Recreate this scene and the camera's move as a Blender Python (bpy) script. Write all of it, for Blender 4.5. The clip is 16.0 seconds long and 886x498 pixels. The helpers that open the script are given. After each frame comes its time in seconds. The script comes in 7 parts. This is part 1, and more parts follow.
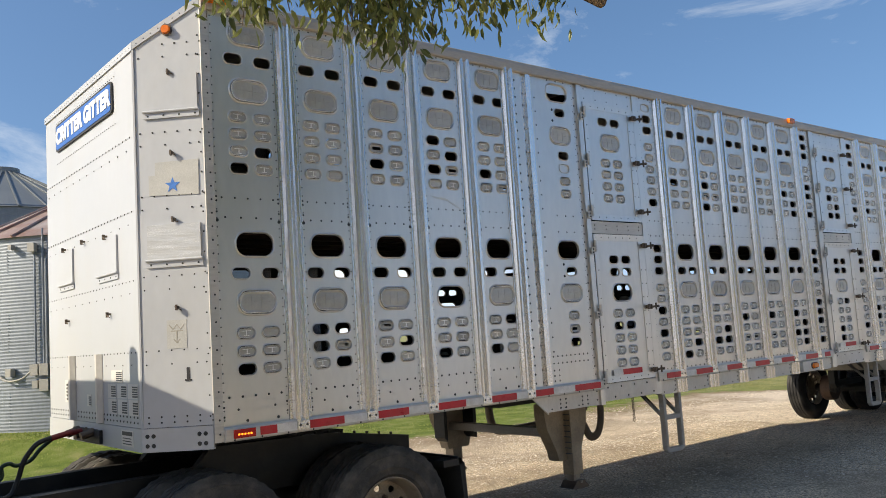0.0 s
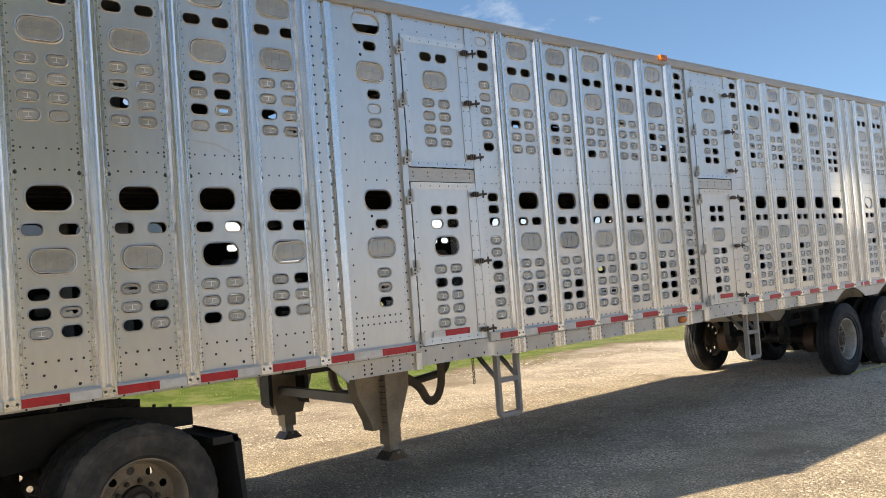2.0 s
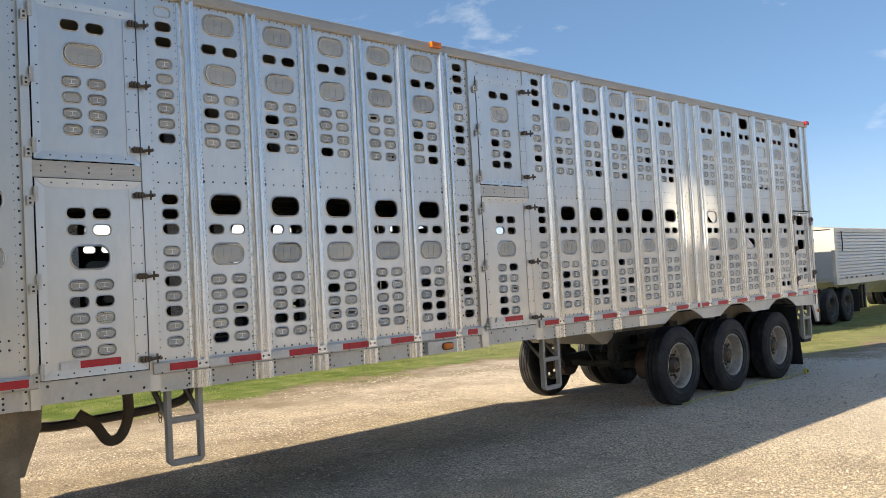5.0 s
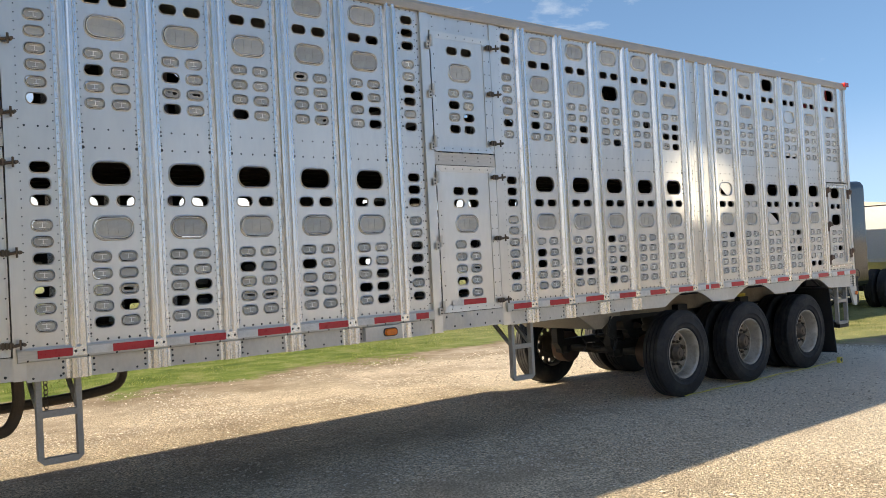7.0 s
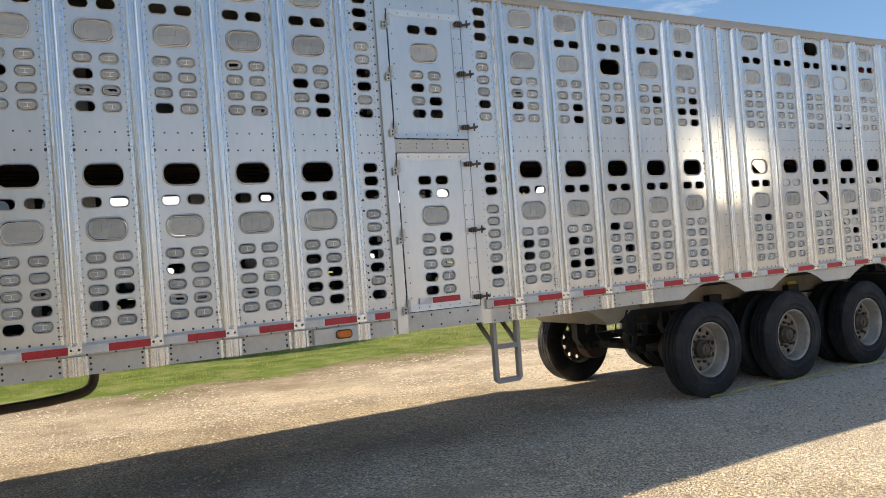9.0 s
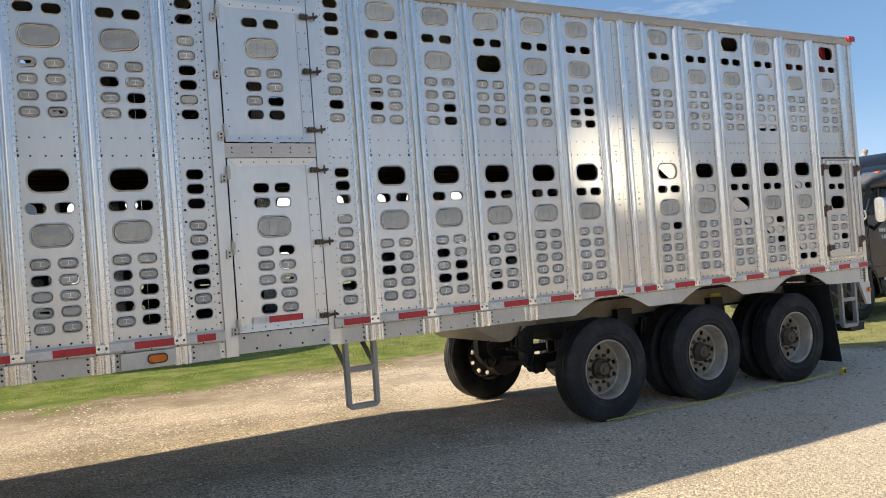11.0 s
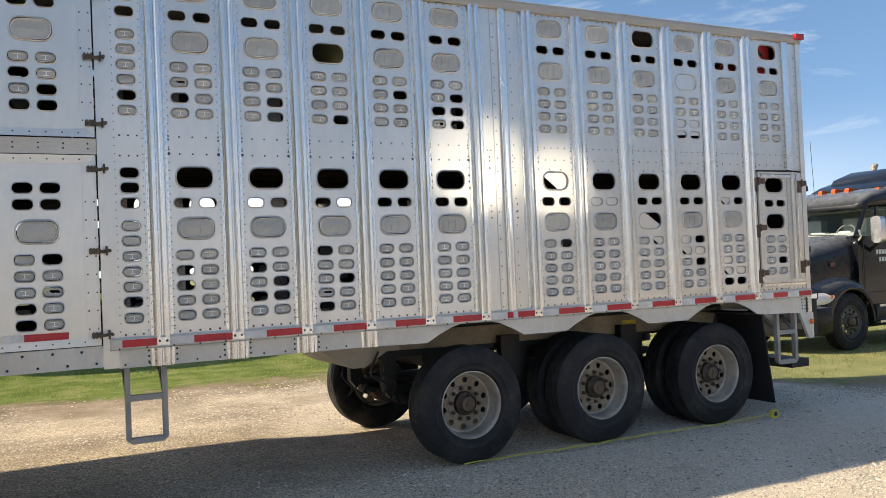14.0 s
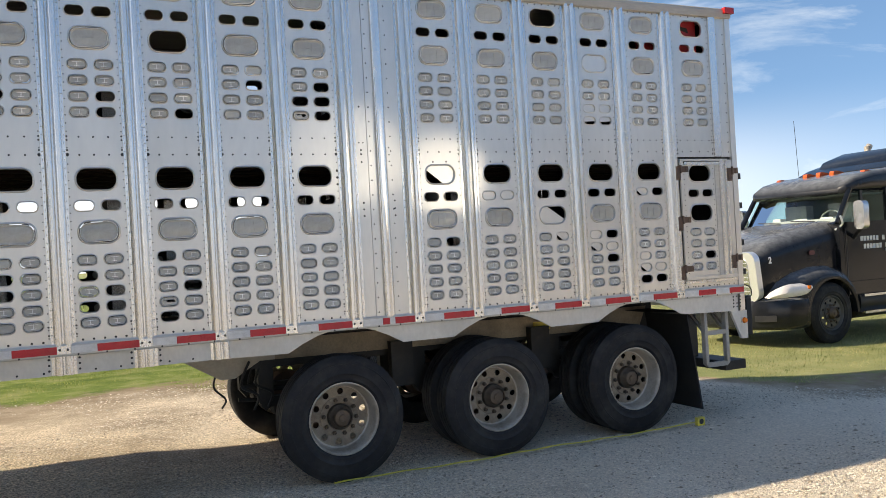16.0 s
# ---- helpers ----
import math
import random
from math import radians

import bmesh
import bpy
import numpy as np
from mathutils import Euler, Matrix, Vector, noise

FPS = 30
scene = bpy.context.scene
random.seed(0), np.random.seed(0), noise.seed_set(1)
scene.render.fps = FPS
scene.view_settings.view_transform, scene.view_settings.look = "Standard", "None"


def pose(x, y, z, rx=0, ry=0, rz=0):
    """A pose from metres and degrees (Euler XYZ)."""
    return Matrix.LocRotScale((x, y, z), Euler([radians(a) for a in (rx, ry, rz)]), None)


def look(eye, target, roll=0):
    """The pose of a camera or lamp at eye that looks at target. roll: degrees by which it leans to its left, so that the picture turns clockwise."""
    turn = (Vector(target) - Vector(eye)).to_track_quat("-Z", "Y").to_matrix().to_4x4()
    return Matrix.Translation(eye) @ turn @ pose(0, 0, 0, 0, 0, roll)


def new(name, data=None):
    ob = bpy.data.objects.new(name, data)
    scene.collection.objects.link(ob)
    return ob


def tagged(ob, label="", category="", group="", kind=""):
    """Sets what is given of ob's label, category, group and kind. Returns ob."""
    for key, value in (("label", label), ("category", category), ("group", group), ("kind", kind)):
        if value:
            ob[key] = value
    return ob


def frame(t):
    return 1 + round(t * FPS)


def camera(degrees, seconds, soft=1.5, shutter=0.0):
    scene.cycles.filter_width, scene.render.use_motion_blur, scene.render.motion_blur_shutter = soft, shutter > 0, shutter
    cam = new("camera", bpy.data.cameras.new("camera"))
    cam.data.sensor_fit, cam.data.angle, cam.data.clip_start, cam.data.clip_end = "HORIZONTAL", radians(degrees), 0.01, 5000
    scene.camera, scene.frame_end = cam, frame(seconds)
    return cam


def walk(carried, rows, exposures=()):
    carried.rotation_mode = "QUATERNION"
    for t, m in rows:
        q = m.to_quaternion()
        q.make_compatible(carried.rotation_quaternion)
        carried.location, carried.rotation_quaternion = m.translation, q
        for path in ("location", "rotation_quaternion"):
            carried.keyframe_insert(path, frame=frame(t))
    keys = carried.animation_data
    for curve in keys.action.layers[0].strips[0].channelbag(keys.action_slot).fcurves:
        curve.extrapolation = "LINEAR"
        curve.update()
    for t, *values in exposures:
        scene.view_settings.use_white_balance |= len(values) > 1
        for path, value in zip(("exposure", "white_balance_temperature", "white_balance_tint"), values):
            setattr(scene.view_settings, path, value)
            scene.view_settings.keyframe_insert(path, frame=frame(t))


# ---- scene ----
cam = camera(55.5, 16.0, soft=0.35)
PATH = [
    (0, (-2.233, -5.087, 1.824), (-0.969, -3.549, 2.022), -3.7),
    (0.5, (-1.892, -5.131, 1.831), (-0.605, -3.61, 2.003), -4.0),
    (1, (-1.501, -5.252, 1.816), (-0.202, -3.738, 1.959), -4.2),
    (1.5, (-1.081, -5.279, 1.802), (0.227, -3.769, 1.904), -4.2),
    (2, (-0.69, -5.402, 1.823), (0.628, -3.899, 1.892), -4.3),
    (2.5, (-0.316, -5.55, 1.82), (1.019, -4.062, 1.874), -4.4),
    (3, (0.089, -5.599, 1.803), (1.449, -4.134, 1.85), -4.4),
    (3.5, (0.524, -5.702, 1.811), (1.904, -4.255, 1.858), -4.0),
    (4, (0.933, -5.819, 1.788), (2.32, -4.379, 1.855), -4.0),
    (4.5, (1.351, -5.863, 1.817), (2.74, -4.426, 1.882), -3.4),
    (5, (1.796, -5.957, 1.806), (3.179, -4.513, 1.879), -3.1),
    (5.2, (1.934, -5.996, 1.804), (3.316, -4.552, 1.883), -3.0),
    (7.5, (3.571, -6.064, 1.749), (4.763, -4.459, 1.757), -3.1),
    (8, (3.899, -6.18, 1.76), (5.017, -4.522, 1.762), -3.4),
    (8.5, (4.241, -6.282, 1.755), (5.31, -4.591, 1.766), -3.8),
    (9, (4.612, -6.323, 1.73), (5.655, -4.616, 1.748), -4.3),
    (9.5, (4.97, -6.513, 1.74), (6.004, -4.802, 1.761), -4.5),
    (9.7, (5.142, -6.537, 1.749), (6.176, -4.825, 1.774), -4.7),
    (12, (6.88, -6.433, 1.716), (7.868, -4.694, 1.736), -3.5),
    (12.5, (7.255, -6.464, 1.7), (8.223, -4.714, 1.722), -3.2),
    (13, (7.589, -6.427, 1.7), (8.539, -4.667, 1.723), -2.6),
    (13.5, (7.91, -6.42, 1.73), (8.84, -4.649, 1.762), -2.4),
    (14, (8.279, -6.524, 1.747), (9.185, -4.741, 1.785), -2.4),
    (14.5, (8.657, -6.515, 1.739), (9.544, -4.723, 1.784), -2.8),
    (15, (9.06, -6.548, 1.774), (9.93, -4.748, 1.81), -3.0),
    (15.5, (9.433, -6.621, 1.778), (10.283, -4.811, 1.81), -3.2),
    (16, (9.785, -6.595, 1.813), (10.615, -4.776, 1.822), -3.2),
]
EXPOSURE = [(0.0, 0.38, 7650, 8.5), (1.5, 0.67, 8150, 8.5), (3.5, 0.76, 8250, 8.5), (5.0, 0.65, 8200, 8.5), (8.0, 0.69, 8250, 8.5), (12.0, 0.63, 8200, 8.5), (16.0, 0.65, 8050, 8.5)]
walk(cam, [(t, look(eye, target, roll)) for t, eye, target, roll in PATH], EXPOSURE)

# ---- world, sun, exposure ----
SUN_TO = Vector((-1.47, 0.445, 1.0)).normalized()
world = bpy.data.worlds.new("sky_world")
scene.world = world
world.use_nodes = True
wn, wl = world.node_tree.nodes, world.node_tree.links
wn.clear()
w_out = wn.new("ShaderNodeOutputWorld")
w_bg = wn.new("ShaderNodeBackground")
w_sky = wn.new("ShaderNodeTexSky")
w_sky.sky_type = "NISHITA"
w_sky.sun_disc = False
w_sky.sun_elevation = math.asin(SUN_TO.z)
w_sky.sun_rotation = math.atan2(SUN_TO.x, SUN_TO.y)
w_sky.air_density, w_sky.dust_density, w_sky.ozone_density = 1.0, 0.7, 1.8
# thin streaks of high cloud over the whole sky
w_tc = wn.new("ShaderNodeTexCoord")
w_map = wn.new("ShaderNodeMapping")
w_map.inputs["Scale"].default_value = (1.2, 2.6, 7.0)
w_map.inputs["Rotation"].default_value = (0.25, 0.1, 0.5)
w_noise = wn.new("ShaderNodeTexNoise")
w_noise.inputs["Scale"].default_value = 1.6
w_noise.inputs["Detail"].default_value = 8
w_noise.inputs["Roughness"].default_value = 0.62
w_noise.inputs["Distortion"].default_value = 0.6
w_ramp = wn.new("ShaderNodeValToRGB")
w_ramp.color_ramp.elements[0].position = 0.54
w_ramp.color_ramp.elements[1].position = 0.80
w_ramp.color_ramp.elements[1].color = (0.55, 0.55, 0.55, 1)
w_mix = wn.new("ShaderNodeMixRGB")
w_mix.inputs["Color2"].default_value = (6.5, 7.0, 7.6, 1)
w_turn = wn.new("ShaderNodeMapping")
w_turn.inputs["Rotation"].default_value = (0, 0, -0.19)
wl.new(w_tc.outputs["Generated"], w_turn.inputs["Vector"])
wl.new(w_turn.outputs["Vector"], w_map.inputs["Vector"])
wl.new(w_map.outputs["Vector"], w_noise.inputs["Vector"])
w_lift = wn.new("ShaderNodeMapping")
w_lift.inputs["Scale"].default_value = (1, 1, 0.9)
w_lift.inputs["Location"].default_value = (0, 0, 0.22)
wl.new(w_tc.outputs["Generated"], w_lift.inputs["Vector"])
wl.new(w_lift.outputs["Vector"], w_sky.inputs["Vector"])
wl.new(w_noise.outputs["Fac"], w_ramp.inputs["Fac"])
wl.new(w_ramp.outputs["Color"], w_mix.inputs["Fac"])
w_sat = wn.new("ShaderNodeHueSaturation")
w_sat.inputs["Hue"].default_value, w_sat.inputs["Saturation"].default_value, w_sat.inputs["Value"].default_value = 0.504, 1.20, 1.08
wl.new(w_sky.outputs["Color"], w_sat.inputs["Color"])
wl.new(w_sat.outputs["Color"], w_mix.inputs["Color1"])
# pale haze low in the sky, thicker towards the sun
w_dir = wn.new("ShaderNodeSeparateXYZ")
wl.new(w_tc.outputs["Generated"], w_dir.inputs[0])
w_low = wn.new("ShaderNodeMapRange")
w_low.interpolation_type = "SMOOTHSTEP"
w_low.inputs["From Min"].default_value, w_low.inputs["From Max"].default_value = 0.17, 0.05
wl.new(w_dir.outputs["Z"], w_low.inputs["Value"])
w_dot = wn.new("ShaderNodeVectorMath")
w_dot.operation = "DOT_PRODUCT"
w_dot.inputs[1].default_value = Vector((SUN_TO.x, SUN_TO.y, 0)).normalized()
wl.new(w_tc.outputs["Generated"], w_dot.inputs[0])
w_near = wn.new("ShaderNodeMapRange")
w_near.interpolation_type = "SMOOTHSTEP"
w_near.inputs["From Min"].default_value, w_near.inputs["From Max"].default_value = -0.7, -0.15
w_near.inputs["To Min"].default_value, w_near.inputs["To Max"].default_value = 0.08, 0.62
wl.new(w_dot.outputs["Value"], w_near.inputs["Value"])
w_fac = wn.new("ShaderNodeMath")
w_fac.operation = "MULTIPLY"
wl.new(w_low.outputs["Result"], w_fac.inputs[0])
wl.new(w_near.outputs["Result"], w_fac.inputs[1])
w_haze = wn.new("ShaderNodeMixRGB")
w_haze.inputs["Color2"].default_value = (7.4, 7.8, 8.4, 1)
wl.new(w_fac.outputs[0], w_haze.inputs["Fac"])
wl.new(w_mix.outputs["Color"], w_haze.inputs["Color1"])
wl.new(w_haze.outputs["Color"], w_bg.inputs["Color"])
w_bg.inputs["Strength"].default_value = 0.15
wl.new(w_bg.outputs["Background"], w_out.inputs["Surface"])

sun = new("sun", bpy.data.lights.new("sun", "SUN"))
sun.data.energy, sun.data.angle, sun.data.color = 4.5, radians(0.55), (1.0, 0.95, 0.87)
sun.matrix_world = look(Vector((0, 0, 30)) + SUN_TO * 30, Vector((0, 0, 30)))


# ---- materials ----
def material(name, color, rough=0.5, metal=0.0, var=0.12, scale=6.0, stretch=(1, 1, 1), bump=0.0, bump_scale=60.0,
             rough_var=0.1, dirt=None, dirt_amount=0.0, dirt_scale=2.0, spec=0.5, each=0.0):
    """Principled material: colour varied at two scales, optional second colour in stains, roughness variation and bump."""
    m = bpy.data.materials.new(name)
    m.use_nodes = True
    n, l = m.node_tree.nodes, m.node_tree.links
    b = n["Principled BSDF"]
    tc = n.new("ShaderNodeTexCoord")
    mp = n.new("ShaderNodeMapping")
    mp.inputs["Scale"].default_value = stretch
    l.new(tc.outputs["Object"], mp.inputs["Vector"])
    n1 = n.new("ShaderNodeTexNoise")
    n1.inputs["Scale"].default_value = scale
    n1.inputs["Detail"].default_value = 6
    n2 = n.new("ShaderNodeTexNoise")
    n2.inputs["Scale"].default_value = scale * 13
    n2.inputs["Detail"].default_value = 3
    l.new(mp.outputs["Vector"], n1.inputs["Vector"])
    l.new(mp.outputs["Vector"], n2.inputs["Vector"])
    add = n.new("ShaderNodeMath")
    add.operation = "ADD"
    l.new(n1.outputs["Fac"], add.inputs[0])
    l.new(n2.outputs["Fac"], add.inputs[1])
    mr = n.new("ShaderNodeMapRange")
    mr.inputs["From Min"].default_value, mr.inputs["From Max"].default_value = 0.7, 1.3
    mr.inputs["To Min"].default_value, mr.inputs["To Max"].default_value = 1 - var, 1 + var
    l.new(add.outputs[0], mr.inputs["Value"])
    value = mr.outputs["Result"]
    if each:
        oi = n.new("ShaderNodeObjectInfo")
        er = n.new("ShaderNodeMapRange")
        er.inputs["To Min"].default_value, er.inputs["To Max"].default_value = 1 - each, 1 + each
        l.new(oi.outputs["Random"], er.inputs["Value"])
        mu = n.new("ShaderNodeMath")
        mu.operation = "MULTIPLY"
        l.new(value, mu.inputs[0])
        l.new(er.outputs["Result"], mu.inputs[1])
        value = mu.outputs[0]
    vm = n.new("ShaderNodeVectorMath")
    vm.operation = "SCALE"
    vm.inputs[0].default_value = color
    l.new(value, vm.inputs["Scale"])
    out = vm.outputs["Vector"]
    if dirt:
        n3 = n.new("ShaderNodeTexNoise")
        n3.inputs["Scale"].default_value = dirt_scale
        n3.inputs["Detail"].default_value = 8
        n3.inputs["Roughness"].default_value = 0.65
        l.new(mp.outputs["Vector"], n3.inputs["Vector"])
        dr = n.new("ShaderNodeMapRange")
        dr.inputs["From Min"].default_value, dr.inputs["From Max"].default_value = 0.45, 0.72
        dr.inputs["To Min"].default_value, dr.inputs["To Max"].default_value = 0.0, dirt_amount
        l.new(n3.outputs["Fac"], dr.inputs["Value"])
        mx = n.new("ShaderNodeMixRGB")
        mx.inputs["Color2"].default_value = (*dirt, 1)
        l.new(dr.outputs["Result"], mx.inputs["Fac"])
        l.new(out, mx.inputs["Color1"])
        out = mx.outputs["Color"]
    l.new(out, b.inputs["Base Color"])
    rr = n.new("ShaderNodeMapRange")
    rr.inputs["From Min"].default_value, rr.inputs["From Max"].default_value = 0.7, 1.3
    rr.inputs["To Min"].default_value = max(0.02, rough - rough_var)
    rr.inputs["To Max"].default_value = min(1.0, rough + rough_var)
    l.new(add.outputs[0], rr.inputs["Value"])
    l.new(rr.outputs["Result"], b.inputs["Roughness"])
    b.inputs["Metallic"].default_value = metal
    b.inputs["Specular IOR Level"].default_value = spec
    if bump:
        nb = n.new("ShaderNodeTexNoise")
        nb.inputs["Scale"].default_value = bump_scale
        nb.inputs["Detail"].default_value = 5
        l.new(mp.outputs["Vector"], nb.inputs["Vector"])
        bp = n.new("ShaderNodeBump")
        bp.inputs["Strength"].default_value = bump
        bp.inputs["Distance"].default_value = 0.01
        l.new(nb.outputs["Fac"], bp.inputs["Height"])
        l.new(bp.outputs["Normal"], b.inputs["Normal"])
    return m


ALU = material("aluminium_sheet", (0.695, 0.678, 0.648), 0.36, 0.85, 0.06, 1.6, (1, 1, 0.35), 0.02, 5.0, 0.03,
               (0.52, 0.50, 0.46), 0.35, 1.3, each=0.03)
ALU_RIB = material("aluminium_extrusion", (0.78, 0.77, 0.755), 0.26, 0.90, 0.04, 1.2, (1, 1, 0.3), 0.0, 30.0, 0.02,
                   (0.56, 0.53, 0.48), 0.3, 1.7)
ALU_RAIL = material("aluminium_rail", (0.60, 0.58, 0.54), 0.45, 0.35, 0.12, 2.5, (0.4, 1, 2), 0.05, 30.0, 0.1,
                    (0.38, 0.35, 0.30), 0.5, 2.5)
TOPRAIL = material("weathered_top_rail", (0.44, 0.41, 0.37), 0.5, 0.3, 0.12, 2.5, (0.4, 1, 2), 0.05, 30.0, 0.1,
                   (0.30, 0.26, 0.21), 0.5, 2.5)
ALU_DIRTY = material("dusty_aluminium", (0.66, 0.635, 0.585), 0.5, 0.15, 0.08, 3.0, (1, 1, 0.6), 0.05, 40.0, 0.1,
                     (0.43, 0.385, 0.315), 0.4, 2.0)
NOSE = material("white_nose_paint", (0.47, 0.488, 0.51), 0.38, 0.0, 0.04, 1.5, (1, 1, 0.5), 0.03, 12.0, 0.06,
                (0.45, 0.44, 0.40), 0.45, 1.1)
PLUG = material("cloudy_plastic", (0.40, 0.396, 0.36), 0.20, 0.0, 0.07, 4.0, rough_var=0.08, bump=0.05, bump_scale=9, each=0.16, spec=1.0,
                dirt=(0.58, 0.58, 0.56), dirt_amount=0.4, dirt_scale=9)
# paler plastic for the plugs' raised bead and small bars
PLUG_EDGE = material("pale_plastic_edge", (0.84, 0.835, 0.81), 0.25, 0.0, 0.1, 9, each=0.15, spec=1.0)
RIVET = material("dark_rivet", (0.03, 0.03, 0.03), 0.6, 0.0, 0.2, 30)
# small aluminium rivets, darkened so their colour carries each head's shade
RIVET_SHADED = material("shade_darkened_rivet", (0.09, 0.09, 0.09), 0.5, 0.2, 0.2, 30)
RED_TAPE = material("red_reflective_tape", (0.55, 0.018, 0.03), 0.35, 0.0, 0.12, 20, dirt=(0.30, 0.08, 0.07), dirt_amount=0.3, dirt_scale=8)
WHITE_TAPE = material("white_reflective_tape", (0.74, 0.73, 0.71), 0.35, 0.0, 0.1, 20, dirt=(0.42, 0.40, 0.36), dirt_amount=0.5, dirt_scale=8)
# near-black with brown stains; the interior's shade is carried by the base colour
INSIDE_DARK = material("darkened_interior", (0.022, 0.018, 0.015), 0.8, 0.0, 0.2, 3, bump=0.1, bump_scale=20, dirt=(0.05, 0.035, 0.025), dirt_amount=0.8)
# near-black sheet for the far wall: interior shade put into its colour
INNER_DARK = material("darkened_inner_sheet", (0.035, 0.03, 0.026), 0.7, 0.0, 0.25, 3, dirt=(0.05, 0.04, 0.03), dirt_amount=0.8)
RUBBER = material("tyre_rubber", (0.018, 0.018, 0.020), 0.62, 0.0, 0.3, 12, bump=0.15, bump_scale=80, dirt=(0.07, 0.066, 0.060), dirt_amount=0.6, dirt_scale=4, spec=0.25, each=0.4)
RUBBER_DUSTY = material("dusty_tyre_rubber", (0.06, 0.057, 0.053), 0.75, 0.0, 0.3, 12, bump=0.2, bump_scale=80, dirt=(0.20, 0.18, 0.15), dirt_amount=0.7, dirt_scale=4, spec=0.2)
RUBBER_FLAP = material("black_rubber_sheet", (0.016, 0.016, 0.017), 0.7, 0.0, 0.3, 6, bump=0.1, dirt=(0.05, 0.045, 0.04), dirt_amount=0.4)
RIM = material("dull_wheel_steel", (0.50, 0.46, 0.40), 0.45, 0.35, 0.15, 8, dirt=(0.20, 0.155, 0.11), dirt_amount=0.9, dirt_scale=5)
RIM_BROWN = material("grimy_brown_wheel_steel", (0.30, 0.25, 0.19), 0.55, 0.2, 0.2, 8, dirt=(0.13, 0.09, 0.06), dirt_amount=0.9, dirt_scale=5)
HUB = material("greasy_hub_steel", (0.13, 0.10, 0.075), 0.5, 0.5, 0.25, 14, dirt=(0.07, 0.05, 0.04), dirt_amount=0.8, dirt_scale=9)
CHASSIS = material("dirty_black_chassis", (0.016, 0.015, 0.014), 0.6, 0.0, 0.3, 5, bump=0.15, dirt=(0.06, 0.05, 0.04), dirt_amount=0.5, dirt_scale=3)
UNDER = material("grey_underframe_paint", (0.37, 0.355, 0.33), 0.6, 0.1, 0.15, 5, bump=0.1, dirt=(0.28, 0.25, 0.20), dirt_amount=0.5, dirt_scale=3)
LEGSTEEL = material("grimy_brown_leg_steel", (0.32, 0.26, 0.185), 0.6, 0.1, 0.2, 5, bump=0.1, dirt=(0.13, 0.10, 0.07), dirt_amount=0.7, dirt_scale=3)
TANPLATE = material("dusty_tan_plate", (0.46, 0.42, 0.35), 0.6, 0.1, 0.12, 4, bump=0.06, dirt=(0.26, 0.22, 0.16), dirt_amount=0.6)
STEEL = material("weathered_steel", (0.30, 0.28, 0.25), 0.45, 0.7, 0.2, 12, dirt=(0.16, 0.08, 0.04), dirt_amount=0.6, dirt_scale=9)
RUSTY = material("brown_hinge_steel", (0.12, 0.075, 0.055), 0.55, 0.3, 0.25, 14, bump=0.1)
STRAP = material("brown_rubber_strap", (0.11, 0.08, 0.055), 0.6, 0.0, 0.25, 10, dirt=(0.2, 0.15, 0.1), dirt_amount=0.5)
HOSE = material("black_hose", (0.02, 0.02, 0.02), 0.5, 0.0, 0.2, 10, dirt=(0.07, 0.055, 0.045), dirt_amount=0.5)
AMBER = material("amber_lens", (0.75, 0.17, 0.01), 0.18, 0.0, 0.12, 40)
REDLENS = material("red_lens", (0.45, 0.015, 0.015), 0.18, 0.0, 0.12, 40)
SIGN_BLUE = material("blue_sign_paint", (0.035, 0.13, 0.42), 0.4, 0.0, 0.1, 8)
SIGN_WHITE = material("white_sign_paint", (0.78, 0.78, 0.78), 0.4, 0.0, 0.05, 8)
INK = material("black_print", (0.03, 0.03, 0.032), 0.5, 0.0, 0.1, 20)
PAPER = material("white_sticker", (0.66, 0.65, 0.62), 0.5, 0.0, 0.08, 20, dirt=(0.5, 0.47, 0.4), dirt_amount=0.4)
YELLOW = material("yellow_tape_blade", (0.72, 0.58, 0.07), 0.4, 0.0, 0.25, 20, dirt=(0.42, 0.36, 0.16), dirt_amount=0.7, dirt_scale=6)
FOIL = material("crumpled_clear_tape", (0.58, 0.59, 0.59), 0.22, 0.1, 0.10, 6, (1, 1, 6), bump=0.5, bump_scale=5, dirt=(0.50, 0.50, 0.48), dirt_amount=0.4)
PATCH = material("stained_patch", (0.47, 0.47, 0.445), 0.55, 0.0, 0.12, 9, dirt=(0.44, 0.43, 0.395), dirt_amount=0.5)


# ---- mesh helpers ----
def part(name, bm, mat, parent=None, label="", smooth=False, at=None, bevel=0.0):
    """Links a bmesh as one mesh object, under a thing or a part."""
    me = bpy.data.meshes.new(name)
    if bevel:
        bmesh.ops.bevel(bm, geom=[e for e in bm.edges if len(e.link_faces) == 2 and e.calc_face_angle() > 0.5], offset=bevel, segments=2,
                        affect="EDGES", clamp_overlap=True)
    bmesh.ops.recalc_face_normals(bm, faces=bm.faces)
    bm.to_mesh(me)
    bm.free()
    for m in (mat if isinstance(mat, (list, tuple)) else [mat]):
        me.materials.append(m)
    if smooth:
        me.shade_smooth()
        me.set_sharp_from_angle(angle=radians(38))
    ob = new(name, me)
    if parent is not None:
        ob.parent = parent
    if at is not None:
        ob.matrix_basis = at
    if label:
        ob["label"] = label
    return ob


def again(src, name, parent, at):
    """Another object on the mesh of src."""
    ob = new(name, src.data)
    ob.parent = parent
    ob.matrix_basis = at
    # far copies of the sheet take the colour darkened for interior shade
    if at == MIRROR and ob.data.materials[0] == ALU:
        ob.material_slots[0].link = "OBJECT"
        ob.material_slots[0].material = INNER_DARK
    return ob


